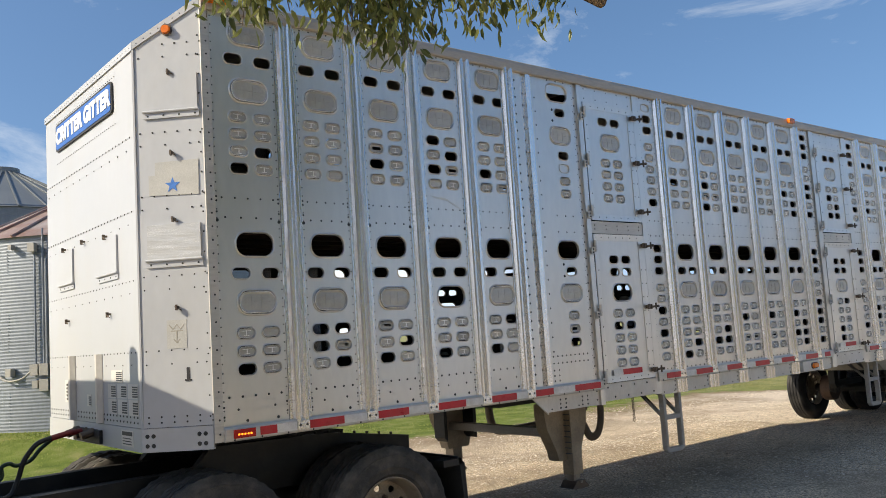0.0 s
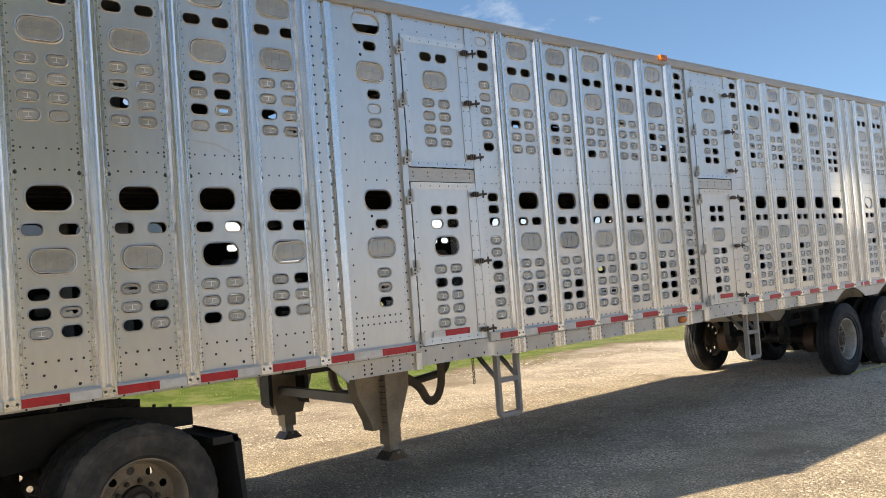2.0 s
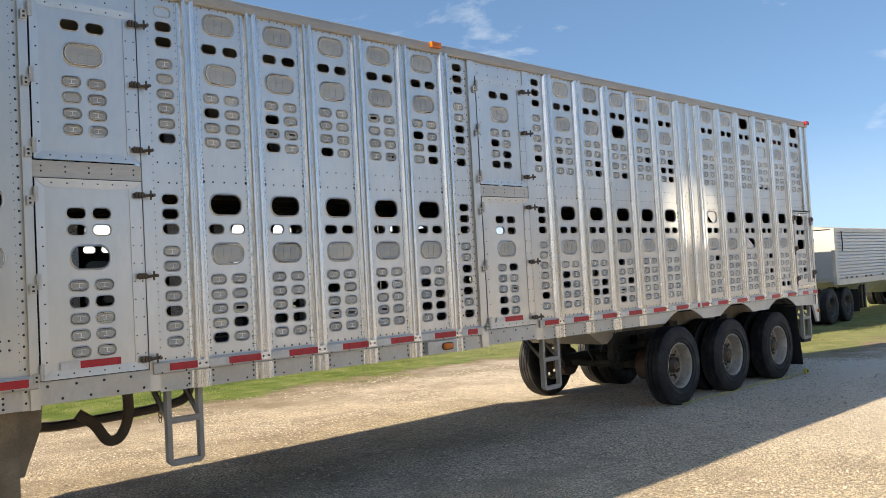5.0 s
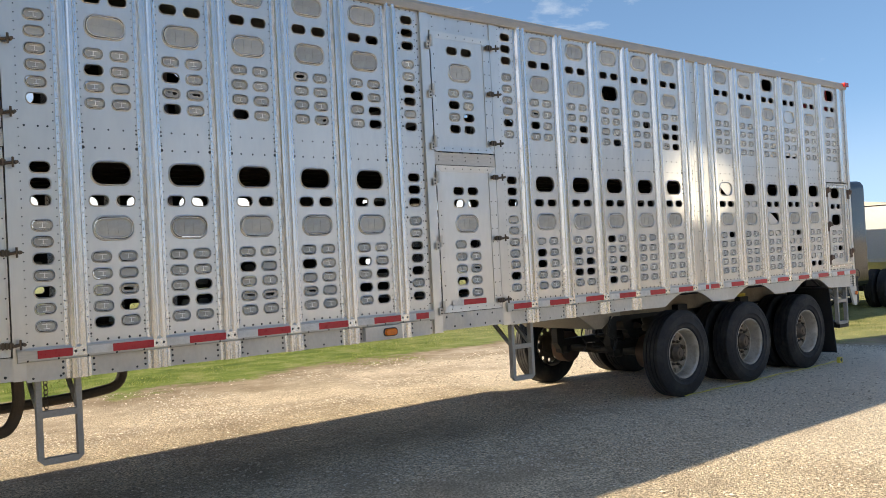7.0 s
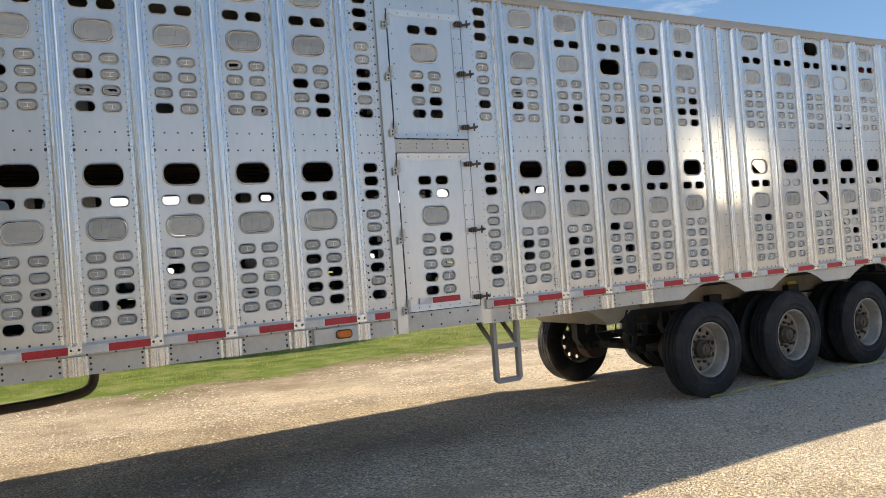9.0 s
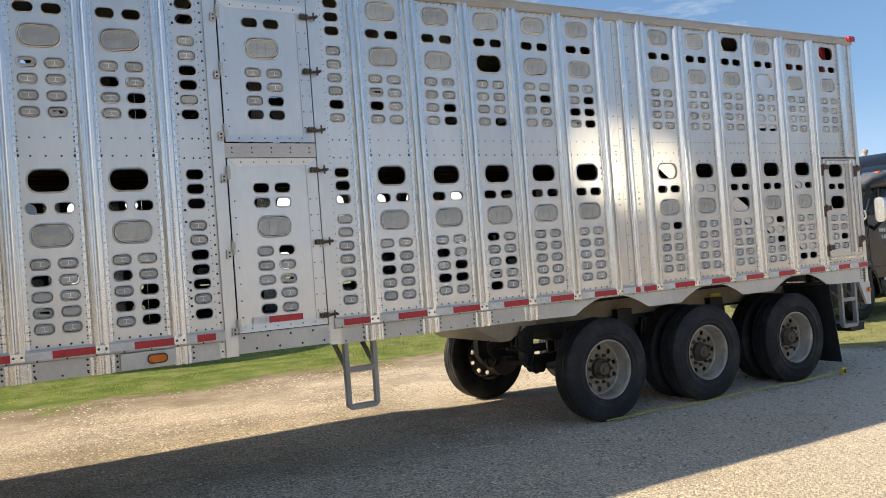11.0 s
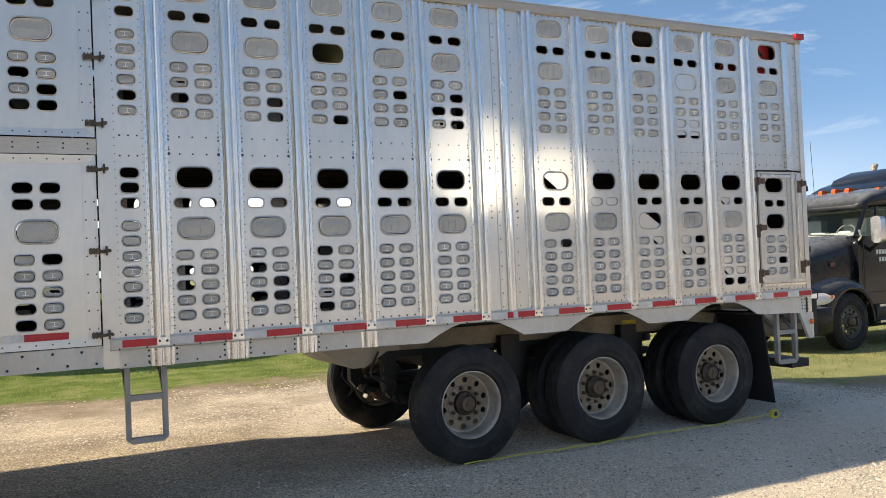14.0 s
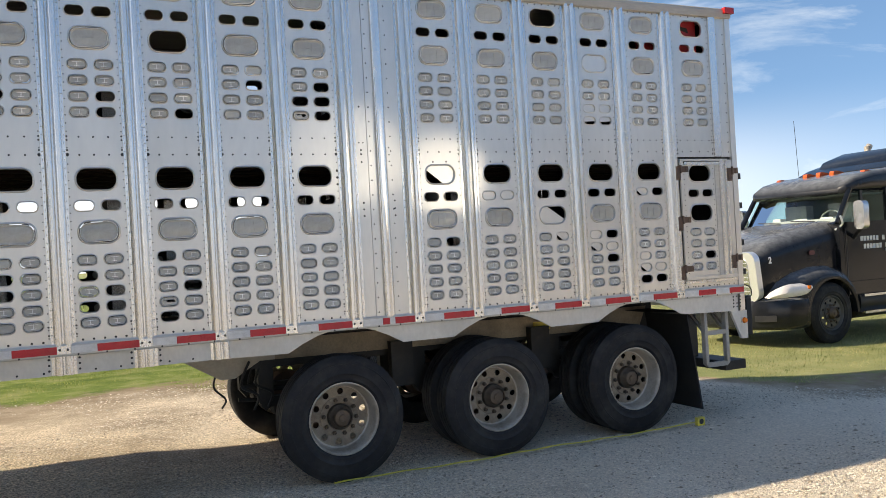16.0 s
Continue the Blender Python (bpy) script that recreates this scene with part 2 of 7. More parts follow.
def thing(name, label, category, group="", kind="", at=None):
    ob = new(name)
    ob.empty_display_size = 0.2
    if at is not None:
        ob.matrix_basis = at
    return tagged(ob, label, category, group, kind)


def box(bm, x0, x1, y0, y1, z0, z1, mi=0):
    v = [bm.verts.new(p) for p in ((x0, y0, z0), (x1, y0, z0), (x1, y1, z0), (x0, y1, z0), (x0, y0, z1), (x1, y0, z1), (x1, y1, z1), (x0, y1, z1))]
    for f in ((0, 3, 2, 1), (4, 5, 6, 7), (0, 1, 5, 4), (1, 2, 6, 5), (2, 3, 7, 6), (3, 0, 4, 7)):
        bm.faces.new([v[i] for i in f]).material_index = mi
    return v


def boxed(*a, **k):
    bm = bmesh.new()
    box(bm, *a, **k)
    return bm


def prism(bm, pts, axis, a, b, mi=0):
    """A closed outline, swept along an axis from a to b."""
    def put(p, d):
        return {"x": (d, p[0], p[1]), "y": (p[0], d, p[1]), "z": (p[0], p[1], d)}[axis]
    lo = [bm.verts.new(put(p, a)) for p in pts]
    hi = [bm.verts.new(put(p, b)) for p in pts]
    n = len(pts)
    for i in range(n):
        bm.faces.new((lo[i], lo[(i + 1) % n], hi[(i + 1) % n], hi[i])).material_index = mi
    bm.faces.new(lo[::-1]).material_index = mi
    bm.faces.new(hi).material_index = mi


def tube(bm, p, q, r, r2=None, seg=12, mi=0, caps=True):
    """A round bar from p to q."""
    p, q = Vector(p), Vector(q)
    d = (q - p).normalized()
    u = d.orthogonal().normalized()
    w = d.cross(u)
    r2 = r if r2 is None else r2
    rings = []
    for c, rr in ((p, r), (q, r2)):
        rings.append([bm.verts.new(c + (u * math.cos(t) + w * math.sin(t)) * rr) for t in [2 * math.pi * i / seg for i in range(seg)]])
    for i in range(seg):
        bm.faces.new((rings[0][i], rings[0][(i + 1) % seg], rings[1][(i + 1) % seg], rings[1][i])).material_index = mi
    if caps:
        bm.faces.new(rings[0][::-1]).material_index = mi
        bm.faces.new(rings[1]).material_index = mi


def pipe(bm, pts, r, seg=10, mi=0, flat=1.0):
    """A bent hose or strap through a list of points."""
    pts = [Vector(p) for p in pts]
    # smooth the run once
    fine = []
    for i in range(len(pts) - 1):
        a, b, c, d = pts[max(i - 1, 0)], pts[i], pts[i + 1], pts[min(i + 2, len(pts) - 1)]
        for k in range(5):
            t = k / 5
            fine.append(0.5 * ((2 * b) + (c - a) * t + (2 * a - 5 * b + 4 * c - d) * t * t + (3 * b - a - 3 * c + d) * t ** 3))
    fine.append(pts[-1])
    rings = []
    up = Vector((0.13, 1, 0.07)).normalized()
    for i, c in enumerate(fine):
        d = (fine[min(i + 1, len(fine) - 1)] - fine[max(i - 1, 0)]).normalized()
        u = (up - d * up.dot(d)).normalized()
        w = d.cross(u)
        rings.append([bm.verts.new(c + (u * math.cos(t) * r + w * math.sin(t) * r * flat)) for t in [2 * math.pi * j / seg for j in range(seg)]])
    for a, b in zip(rings, rings[1:]):
        for j in range(seg):
            bm.faces.new((a[j], a[(j + 1) % seg], b[(j + 1) % seg], b[j])).material_index = mi
    bm.faces.new(rings[0][::-1]).material_index = mi
    bm.faces.new(rings[-1]).material_index = mi


def lathe(bm, prof, seg=48, mi=0, centre=(0, 0, 0)):
    """A profile of (radius, depth), turned round the y axis."""
    rings = []
    for r, y in prof:
        rings.append([bm.verts.new((centre[0] + r * math.cos(t), centre[1] + y, centre[2] + r * math.sin(t))) for t in [2 * math.pi * j / seg for j in range(seg)]])
    for a, b in zip(rings, rings[1:]):
        for j in range(seg):
            bm.faces.new((a[j], a[(j + 1) % seg], b[(j + 1) % seg], b[j])).material_index = mi
    return rings


def oval(hw, hh, r, n):
    """A rounded rectangle's outline, n points to a corner, anticlockwise from the right side."""
    pts = []
    for k, (sx, sz) in enumerate(((1, 1), (-1, 1), (-1, -1), (1, -1))):
        for i in range(n):
            t = math.pi / 2 * (k + i / (n - 1))
            pts.append((sx * (hw - r) + r * math.cos(t), sz * (hh - r) + r * math.sin(t)))
    return pts


def cell(bm, x0, x1, z0, z1, cx, cz, hw, hh, r, n=5, rim=0.010, proud=0.008, deep=0.016):
    """A piece of sheet with one oval opening, whose edge is pressed out into a rim."""
    inner = oval(hw, hh, r, n)
    rim_o = oval(hw + rim, hh + rim, r + rim, n)
    rim_s = oval(hw + rim * 0.72, hh + rim * 0.72, r + rim * 0.72, n)
    rim_t = oval(hw + rim * 0.38, hh + rim * 0.38, r + rim * 0.38, n)
    m = len(inner)
    corners = ((x1, z1), (x0, z1), (x0, z0), (x1, z0))
    out = []
    for i, (px, pz) in enumerate(rim_o):
        k = i // n
        out.append(corners[k])
    vc = [bm.verts.new((c[0], 0, c[1])) for c in corners]
    va = [bm.verts.new((cx + p[0], 0, cz + p[1])) for p in rim_o]
    vs = [bm.verts.new((cx + p[0], -proud * 0.72, cz + p[1])) for p in rim_s]
    vb = [bm.verts.new((cx + p[0], -proud, cz + p[1])) for p in rim_t]
    vd = [bm.verts.new((cx + p[0], -proud * 0.4, cz + p[1])) for p in inner]
    ve = [bm.verts.new((cx + p[0], deep, cz + p[1])) for p in inner]
    for i in range(m):
        j = (i + 1) % m
        k, kj = i // n, j // n
        if k == kj:
            bm.faces.new((vc[k], va[j], va[i]))
        else:
            bm.faces.new((vc[k], vc[kj], va[j], va[i]))
        bm.faces.new((va[i], va[j], vs[j], vs[i]))
        bm.faces.new((vs[i], vs[j], vb[j], vb[i]))
        bm.faces.new((vb[i], vb[j], vd[j], vd[i]))
        bm.faces.new((vd[i], vd[j], ve[j], ve[i]))


def sheet(bm, x0, x1, z0, z1):
    bm.faces.new([bm.verts.new((x, 0, z)) for x, z in ((x0, z0), (x1, z0), (x1, z1), (x0, z1))])


BIG, SMALL = (0.133, 0.076, 0.068), (0.064, 0.0348, 0.034)


def perforated(x0, x1, z0, z1, rows):
    """A sheet of rows of openings; rows, from the top: (z, [(x, big?)])."""
    bm = bmesh.new()
    rows = sorted(rows, key=lambda r: -r[0])
    top = z1
    for k, (z, holes) in enumerate(rows):
        half = 0.05 if all(not b for _, b in holes) else 0.108
        hi, lo = z + half, z - half
        if hi > top:
            hi = top
        if k + 1 < len(rows):
            nh = 0.05 if all(not b for _, b in rows[k + 1][1]) else 0.108
            gap = rows[k + 1][0] + nh
            if gap > lo:
                lo = (lo + gap) / 2
        if hi < top - 1e-4:
            sheet(bm, x0, x1, hi, top)
        hs = sorted(holes)
        cuts = [x0] + [(hs[i][0] + hs[i + 1][0]) / 2 for i in range(len(hs) - 1)] + [x1]
        for i, (x, b) in enumerate(hs):
            cell(bm, cuts[i], cuts[i + 1], lo, hi, x, z, *(BIG if b else SMALL), n=9 if b else 7, rim=0.014 if b else 0.009, proud=0.009 if b else 0.0065)
        top = lo
    if top > z0 + 1e-4:
        sheet(bm, x0, x1, z0, top)
    bmesh.ops.remove_doubles(bm, verts=bm.verts, dist=0.0005)
    return bm


def plug_mesh(big, broken=False, seed=0, plain=False):
    """The plastic plug of an opening: a dished disc with a raised bead and faint ribs, plain, or broken off along a ragged line."""
    rnd = random.Random(seed)
    hw, hh, r = BIG if big else SMALL
    n = 9 if big else 7
    bm = bmesh.new()
    e = 0.015 if big else 0.011
    loops = []
    for k, y in ((-0.0045, 0.006), (-0.0045, -0.005), (-e * 0.55, -0.0070), (-e * 1.0, -0.0015), (-e * 1.6, 0.0), (-e * 2.1, -0.0015)):
        pts = oval(hw + k, hh + k, r + k, n)
        loops.append([bm.verts.new((x, y, z)) for x, z in pts])
    m = len(loops[0])
    for q, (a, b) in enumerate(zip(loops, loops[1:])):
        for i in range(m):
            bm.faces.new((a[i], a[(i + 1) % m], b[(i + 1) % m], b[i])).material_index = 1 if q < 2 else 0
    if not broken:
        bm.faces.new(loops[-1])
    else:
        t = rnd.uniform(0, 6.28)
        nx, nz, c = math.cos(t), math.sin(t), rnd.uniform(-0.3, 0.2) * hh
        inside = [v.co.copy() for v in loops[-1] if v.co.x * nx + v.co.z * nz < c]
        inside.sort(key=lambda p: -p.x * nz + p.z * nx)
        jag = []
        lo, hi = inside[0], inside[-1]
        for i in range(1, 6):
            p = lo.lerp(hi, i / 6)
            k = rnd.uniform(-0.35, 0.35) * hh
            jag.append(Vector((p.x + nx * k, rnd.uniform(-0.006, 0.004), p.z + nz * k)))
        ring = sorted(inside, key=lambda p: math.atan2(p.z * nx - p.x * nz, -(p.x * nx + p.z * nz - c) + 1e-6))
        poly = [bm.verts.new(p) for p in ring] + [bm.verts.new(p) for p in reversed(jag)]
        bm.faces.new(poly)
    if broken or plain:
        return bm
    w = 0.0018
    if big:
        for x in (-hw * 0.30, hw * 0.22):
            box(bm, x - w, x + w, -0.0040, -0.001, -hh + e * 2.2, hh - e * 2.2)
        box(bm, -hw + e * 2.2, hw - e * 2.2, -0.0034, -0.001, hh * 0.05 - w, hh * 0.05 + w)
    else:
        w = 0.0026
        box(bm, -w, w, -0.0060, -0.001, -hh * 0.52, hh * 0.52, 1)
        box(bm, -hw * 0.50, hw * 0.50, -0.0052, -0.001, hh * 0.40 - w * 0.7, hh * 0.40 + w * 0.7, 1)
        box(bm, -hw * 0.30, hw * 0.30, -0.0048, -0.001, -hh * 0.46 - w * 0.7, -hh * 0.46 + w * 0.7, 1)
    return bm


def plate_mesh(big, cut=None):
    """A flat patch of sheet behind an opening; cut: the slanted line that leaves a corner open, as a normal and a distance."""
    hw, hh, r = BIG if big else SMALL
    pts = oval(hw + 0.003, hh + 0.003, r, 6)
    if cut:
        nx, nz, c = cut
        out = []
        for p, q in zip(pts, pts[1:] + pts[:1]):
            dp, dq = p[0] * nx + p[1] * nz - c, q[0] * nx + q[1] * nz - c
            if dp <= 0:
                out.append(p)
            if (dp > 0) != (dq > 0):
                f = dp / (dp - dq)
                out.append((p[0] + (q[0] - p[0]) * f, p[1] + (q[1] - p[1]) * f))
        pts = out
    bm = bmesh.new()
    prism(bm, pts, "y", 0.010, 0.013)
    return bm


def rivet(bm, x, z, r, y=0.0, h=None, seg=8):
    """A rivet head on a wall that faces -y."""
    r *= 1.28
    h = r * 0.35 if h is None else h
    a = [bm.verts.new((x + r * math.cos(t), y + 0.001, z + r * math.sin(t))) for t in [2 * math.pi * i / seg for i in range(seg)]]
    b = [bm.verts.new((x + r * 0.6 * math.cos(t), y - h, z + r * 0.6 * math.sin(t))) for t in [2 * math.pi * i / seg for i in range(seg)]]
    for i in range(seg):
        bm.faces.new((a[i], a[(i + 1) % seg], b[(i + 1) % seg], b[i]))
    bm.faces.new(b)


# ---- ground ----
def ground_material():
    m = bpy.data.materials.new("caliche_and_grass_ground")
    m.use_nodes = True
    n, l = m.node_tree.nodes, m.node_tree.links
    b = n["Principled BSDF"]
    geo = n.new("ShaderNodeNewGeometry")
    sep = n.new("ShaderNodeSeparateXYZ")
    l.new(geo.outputs["Position"], sep.inputs[0])

    def noise_at(scale, detail=6, rough=0.6):
        t = n.new("ShaderNodeTexNoise")
        t.inputs["Scale"].default_value, t.inputs["Detail"].default_value, t.inputs["Roughness"].default_value = scale, detail, rough
        l.new(geo.outputs["Position"], t.inputs["Vector"])
        return t.outputs["Fac"]

    def ramp(src, stops):
        r = n.new("ShaderNodeValToRGB")
        e = r.color_ramp.elements
        while len(e) < len(stops):
            e.new(0.5)
        for k, (p, c) in zip(e, stops):
            k.position, k.color = p, (*c, 1)
        l.new(src, r.inputs["Fac"])
        return r.outputs["Color"]

    def math_(op, a, c):
        t = n.new("ShaderNodeMath")
        t.operation = op
        for i, v in enumerate((a, c)):
            if isinstance(v, (int, float)):
                t.inputs[i].default_value = v
            else:
                l.new(v, t.inputs[i])
        return t.outputs[0]

    def mix(f, a, c):
        t = n.new("ShaderNodeMixRGB")
        for k, v in (("Fac", f), ("Color1", a), ("Color2", c)):
            if isinstance(v, tuple):
                t.inputs[k].default_value = (*v, 1)
            else:
                l.new(v, t.inputs[k])
        return t.outputs["Color"]

    # pale crushed stone, packed and dusty
    vor = n.new("ShaderNodeTexVoronoi")
    vor.inputs["Scale"].default_value = 62
    l.new(geo.outputs["Position"], vor.inputs["Vector"])
    stone = ramp(vor.outputs["Color"], [(0.0, (0.38, 0.30, 0.21)), (0.5, (0.64, 0.53, 0.385)), (1.0, (0.86, 0.74, 0.58))])
    dust = ramp(noise_at(1.1), [(0.3, (0.57, 0.468, 0.338)), (0.7, (0.76, 0.652, 0.502))])
    loose = ramp(noise_at(0.45), [(0.40, (0.25, 0.25, 0.25)), (0.62, (0.8, 0.8, 0.8))])
    gravel = mix(loose, dust, stone)
    fine = ramp(noise_at(48, 5, 0.7), [(0.38, (0.34, 0.32, 0.30)), (0.62, (1.58, 1.56, 1.52))])
    mul = n.new("ShaderNodeMixRGB")
    mul.blend_type = "MULTIPLY"
    mul.inputs["Fac"].default_value = 1
    l.new(gravel, mul.inputs["Color1"])
    l.new(fine, mul.inputs["Color2"])
    # more soil beside the trailer's front, partly its shade put into the colour
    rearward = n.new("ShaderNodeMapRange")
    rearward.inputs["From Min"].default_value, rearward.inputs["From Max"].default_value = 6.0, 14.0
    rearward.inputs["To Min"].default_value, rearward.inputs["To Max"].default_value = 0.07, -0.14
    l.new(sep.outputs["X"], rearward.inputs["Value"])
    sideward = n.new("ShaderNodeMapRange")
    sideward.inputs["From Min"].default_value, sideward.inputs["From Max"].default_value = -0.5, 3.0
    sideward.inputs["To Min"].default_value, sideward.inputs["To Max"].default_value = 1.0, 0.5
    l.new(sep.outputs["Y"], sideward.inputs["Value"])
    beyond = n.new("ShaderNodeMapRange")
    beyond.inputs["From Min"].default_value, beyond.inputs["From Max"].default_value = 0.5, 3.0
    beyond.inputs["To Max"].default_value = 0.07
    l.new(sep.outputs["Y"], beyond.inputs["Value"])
    soil_and_shade = ramp(math_("ADD", math_("ADD", beyond.outputs["Result"], noise_at(0.8, 8, 0.7)), math_("MULTIPLY", rearward.outputs["Result"], sideward.outputs["Result"])), [(0.48, (0, 0, 0)), (0.70, (0.85, 0.85, 0.85))])
    # paler towards the rear, lifting the colour of the shaded ground
    pale = n.new("ShaderNodeMapRange")
    pale.inputs["From Min"].default_value, pale.inputs["From Max"].default_value = 9.0, 14.0
    pale.inputs["To Max"].default_value = 0.65
    l.new(sep.outputs["X"], pale.inputs["Value"])
    gravel = mix(soil_and_shade, mix(pale.outputs["Result"], mul.outputs["Color"], (0.76, 0.67, 0.56)), (0.33, 0.25, 0.175))
    dirt = ramp(noise_at(2.2), [(0.3, (0.217, 0.157, 0.096)), (0.7, (0.383, 0.291, 0.200))])
    grass = ramp(noise_at(1.6), [(0.3, (0.085, 0.130, 0.020)), (0.5, (0.165, 0.215, 0.042)), (0.70, (0.31, 0.30, 0.12))])
    dry = n.new("ShaderNodeMapRange")
    dry.inputs["From Min"].default_value, dry.inputs["From Max"].default_value = 13.0, 19.0
    dry.inputs["To Max"].default_value = 0.45
    l.new(sep.outputs["X"], dry.inputs["Value"])
    grass = mix(dry.outputs["Result"], grass, (0.40, 0.36, 0.20))
    # the verge begins past the drive, and swings in towards the rear of the trailer
    edge = n.new("ShaderNodeMapRange")
    edge.interpolation_type = "SMOOTHSTEP"
    edge.inputs["From Min"].default_value, edge.inputs["From Max"].default_value = 3.5, 8.5
    edge.inputs["To Min"].default_value, edge.inputs["To Max"].default_value = 8.9, 7.0
    l.new(sep.outputs["X"], edge.inputs["Value"])
    turn = n.new("ShaderNodeMapRange")
    turn.interpolation_type = "SMOOTHSTEP"
    turn.inputs["From Min"].default_value, turn.inputs["From Max"].default_value = 15.9, 18.4
    turn.inputs["To Min"].default_value, turn.inputs["To Max"].default_value = 0.0, 6.0
    l.new(sep.outputs["X"], turn.inputs["Value"])
    d = math_("ADD", math_("SUBTRACT", sep.outputs["Y"], edge.outputs["Result"]), turn.outputs["Result"])
    wob = math_("MULTIPLY", math_("SUBTRACT", noise_at(0.5, 9, 0.72), 0.5), 6.0)
    d = math_("ADD", d, wob)
    to_dirt = ramp(math_("ADD", math_("MULTIPLY", d, 0.2), 0.5), [(0.10, (0, 0, 0)), (0.45, (1, 1, 1))])
    to_grass = ramp(math_("ADD", math_("MULTIPLY", d, 0.4), 0.5), [(0.42, (0, 0, 0)), (0.62, (1, 1, 1))])
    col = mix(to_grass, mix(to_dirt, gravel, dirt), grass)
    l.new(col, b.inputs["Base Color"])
    b.inputs["Roughness"].default_value = 0.95
    b.inputs["Specular IOR Level"].default_value = 0.2
    bump = n.new("ShaderNodeBump")
    bump.inputs["Strength"].default_value, bump.inputs["Distance"].default_value = 0.9, 0.025
    hsum = math_("ADD", math_("MULTIPLY", vor.outputs["Distance"], 0.5), noise_at(42, 8, 0.7))
    l.new(hsum, bump.inputs["Height"])
    l.new(bump.outputs["Normal"], b.inputs["Normal"])
    return m


GROUND_Z = -0.03


def swell(x, y):
    """The low hump of gravel beyond the trailer, the fall of the verge past its rear, and the raised stand of the near bin."""
    ends = np.clip((x - 2.4) / 1.2, 0, 1) * np.clip((11.3 - x) / 0.9, 0, 1)
    fall = np.clip((x - 16.6) / 3.0, 0, 1)
    rise = np.clip((6.6 - np.hypot(x - 4.65, y - 15.89)) / 2.4, 0, 1)
    return 0.42 * rise * rise * (3 - 2 * rise) + 0.10 * ends * np.exp(-((y - 2.7) / 1.15) ** 2) - 0.09 * fall * fall * (3 - 2 * fall)


GROUND = ground_material()
bm = bmesh.new()
nx, ny = 180, 140
gx = [-3000, -800, -200, -60] + [-30 + 90 * i / nx for i in range(nx + 1)] + [100, 250, 900, 3000]
gy = [-3000, -800, -200, -60] + [-20 + 70 * i / ny for i in range(ny + 1)] + [90, 250, 900, 3000]
gv = [[bm.verts.new((x, y, GROUND_Z + (0.018 * noise.noise((x * 0.5, y * 0.5, 0)) if abs(x) < 80 and abs(y) < 60 and not (-1 < y < 3.2 and -1 < x < 17) else 0.0) + swell(x, y))) for x in gx] for y in gy]
for j in range(len(gy) - 1):
    for i in range(len(gx) - 1):
        bm.faces.new((gv[j][i], gv[j][i + 1], gv[j + 1][i + 1], gv[j + 1][i]))
ground = part("ground", bm, GROUND, smooth=True)
tagged(ground, "pale caliche gravel yard with a worn grass verge", "ground", kind="structure")


# ---- the livestock trailer ----
LEN, WID, TOP = 16.15, 2.59, 4.14
trailer = thing("livestock_trailer", "long perforated aluminium livestock semi-trailer with three axles, parked on gravel", "trailer")
MIRROR = Matrix.Translation((0, WID, 0)) @ Matrix.Diagonal((1, -1, 1, 1))
Z_T, Z_P1, Z_S, Z_B, Z_P2, Z_L = 3.926, 3.744, 3.531, 2.489, 2.297, 2.105
Z_UP = (3.347, 3.231, 3.114, 2.998)
Z_LO = (1.905, 1.787, 1.671, 1.554, 1.438)
PANEL_LO, PANEL_HI = 1.30, 4.06
# heights ahead of the first door, and behind it: large openings, upper pairs, rows, half widths of the pairs
FRONT_ROWS = ((Z_T, Z_S, Z_B, Z_L), (Z_P1, Z_P2), Z_UP, Z_LO, 0.108)
REAR_ROWS = ((3.915, 3.519, Z_B, 2.104), (3.715, 2.297), (3.325, 3.209, 3.092, 2.976), (1.905, 1.789, 1.676, 1.564, 1.453), 0.092)

plug_big = part("plug", plug_mesh(True), (PLUG, PLUG_EDGE), trailer, "cloudy plastic plug in a vent opening", smooth=True)
plug_small = part("plug", plug_mesh(False), (PLUG, PLUG_EDGE), trailer, smooth=True)
plug_plain = part("plug", plug_mesh(False, plain=True), (PLUG, PLUG_EDGE), trailer, smooth=True)
plates = {(b, k): part("patch_plate", plate_mesh(b, c), ALU, trailer, "aluminium patch behind a vent opening")
          for b in (True, False) for k, c in (("w", None), ("d", (-0.62, -0.78, 0.045 if b else 0.022)), ("e", (0.55, 0.83, 0.035 if b else 0.018)), ("h", (0.05, -1.0, 0.005)))}
plug_torn = [part("plug", plug_mesh(False, True, s), (PLUG, PLUG_EDGE), trailer) for s in (3, 8, 21, 30)]
plug_big_torn = part("plug", plug_mesh(True, True, 5), (PLUG, PLUG_EDGE), trailer, "broken plastic plug")
masters = [plug_big, plug_small, plug_plain, plug_big_torn, *plug_torn, *plates.values()]
far_plugs = bmesh.new()
far_rnd = random.Random(17)
plug_rnd = random.Random(4)


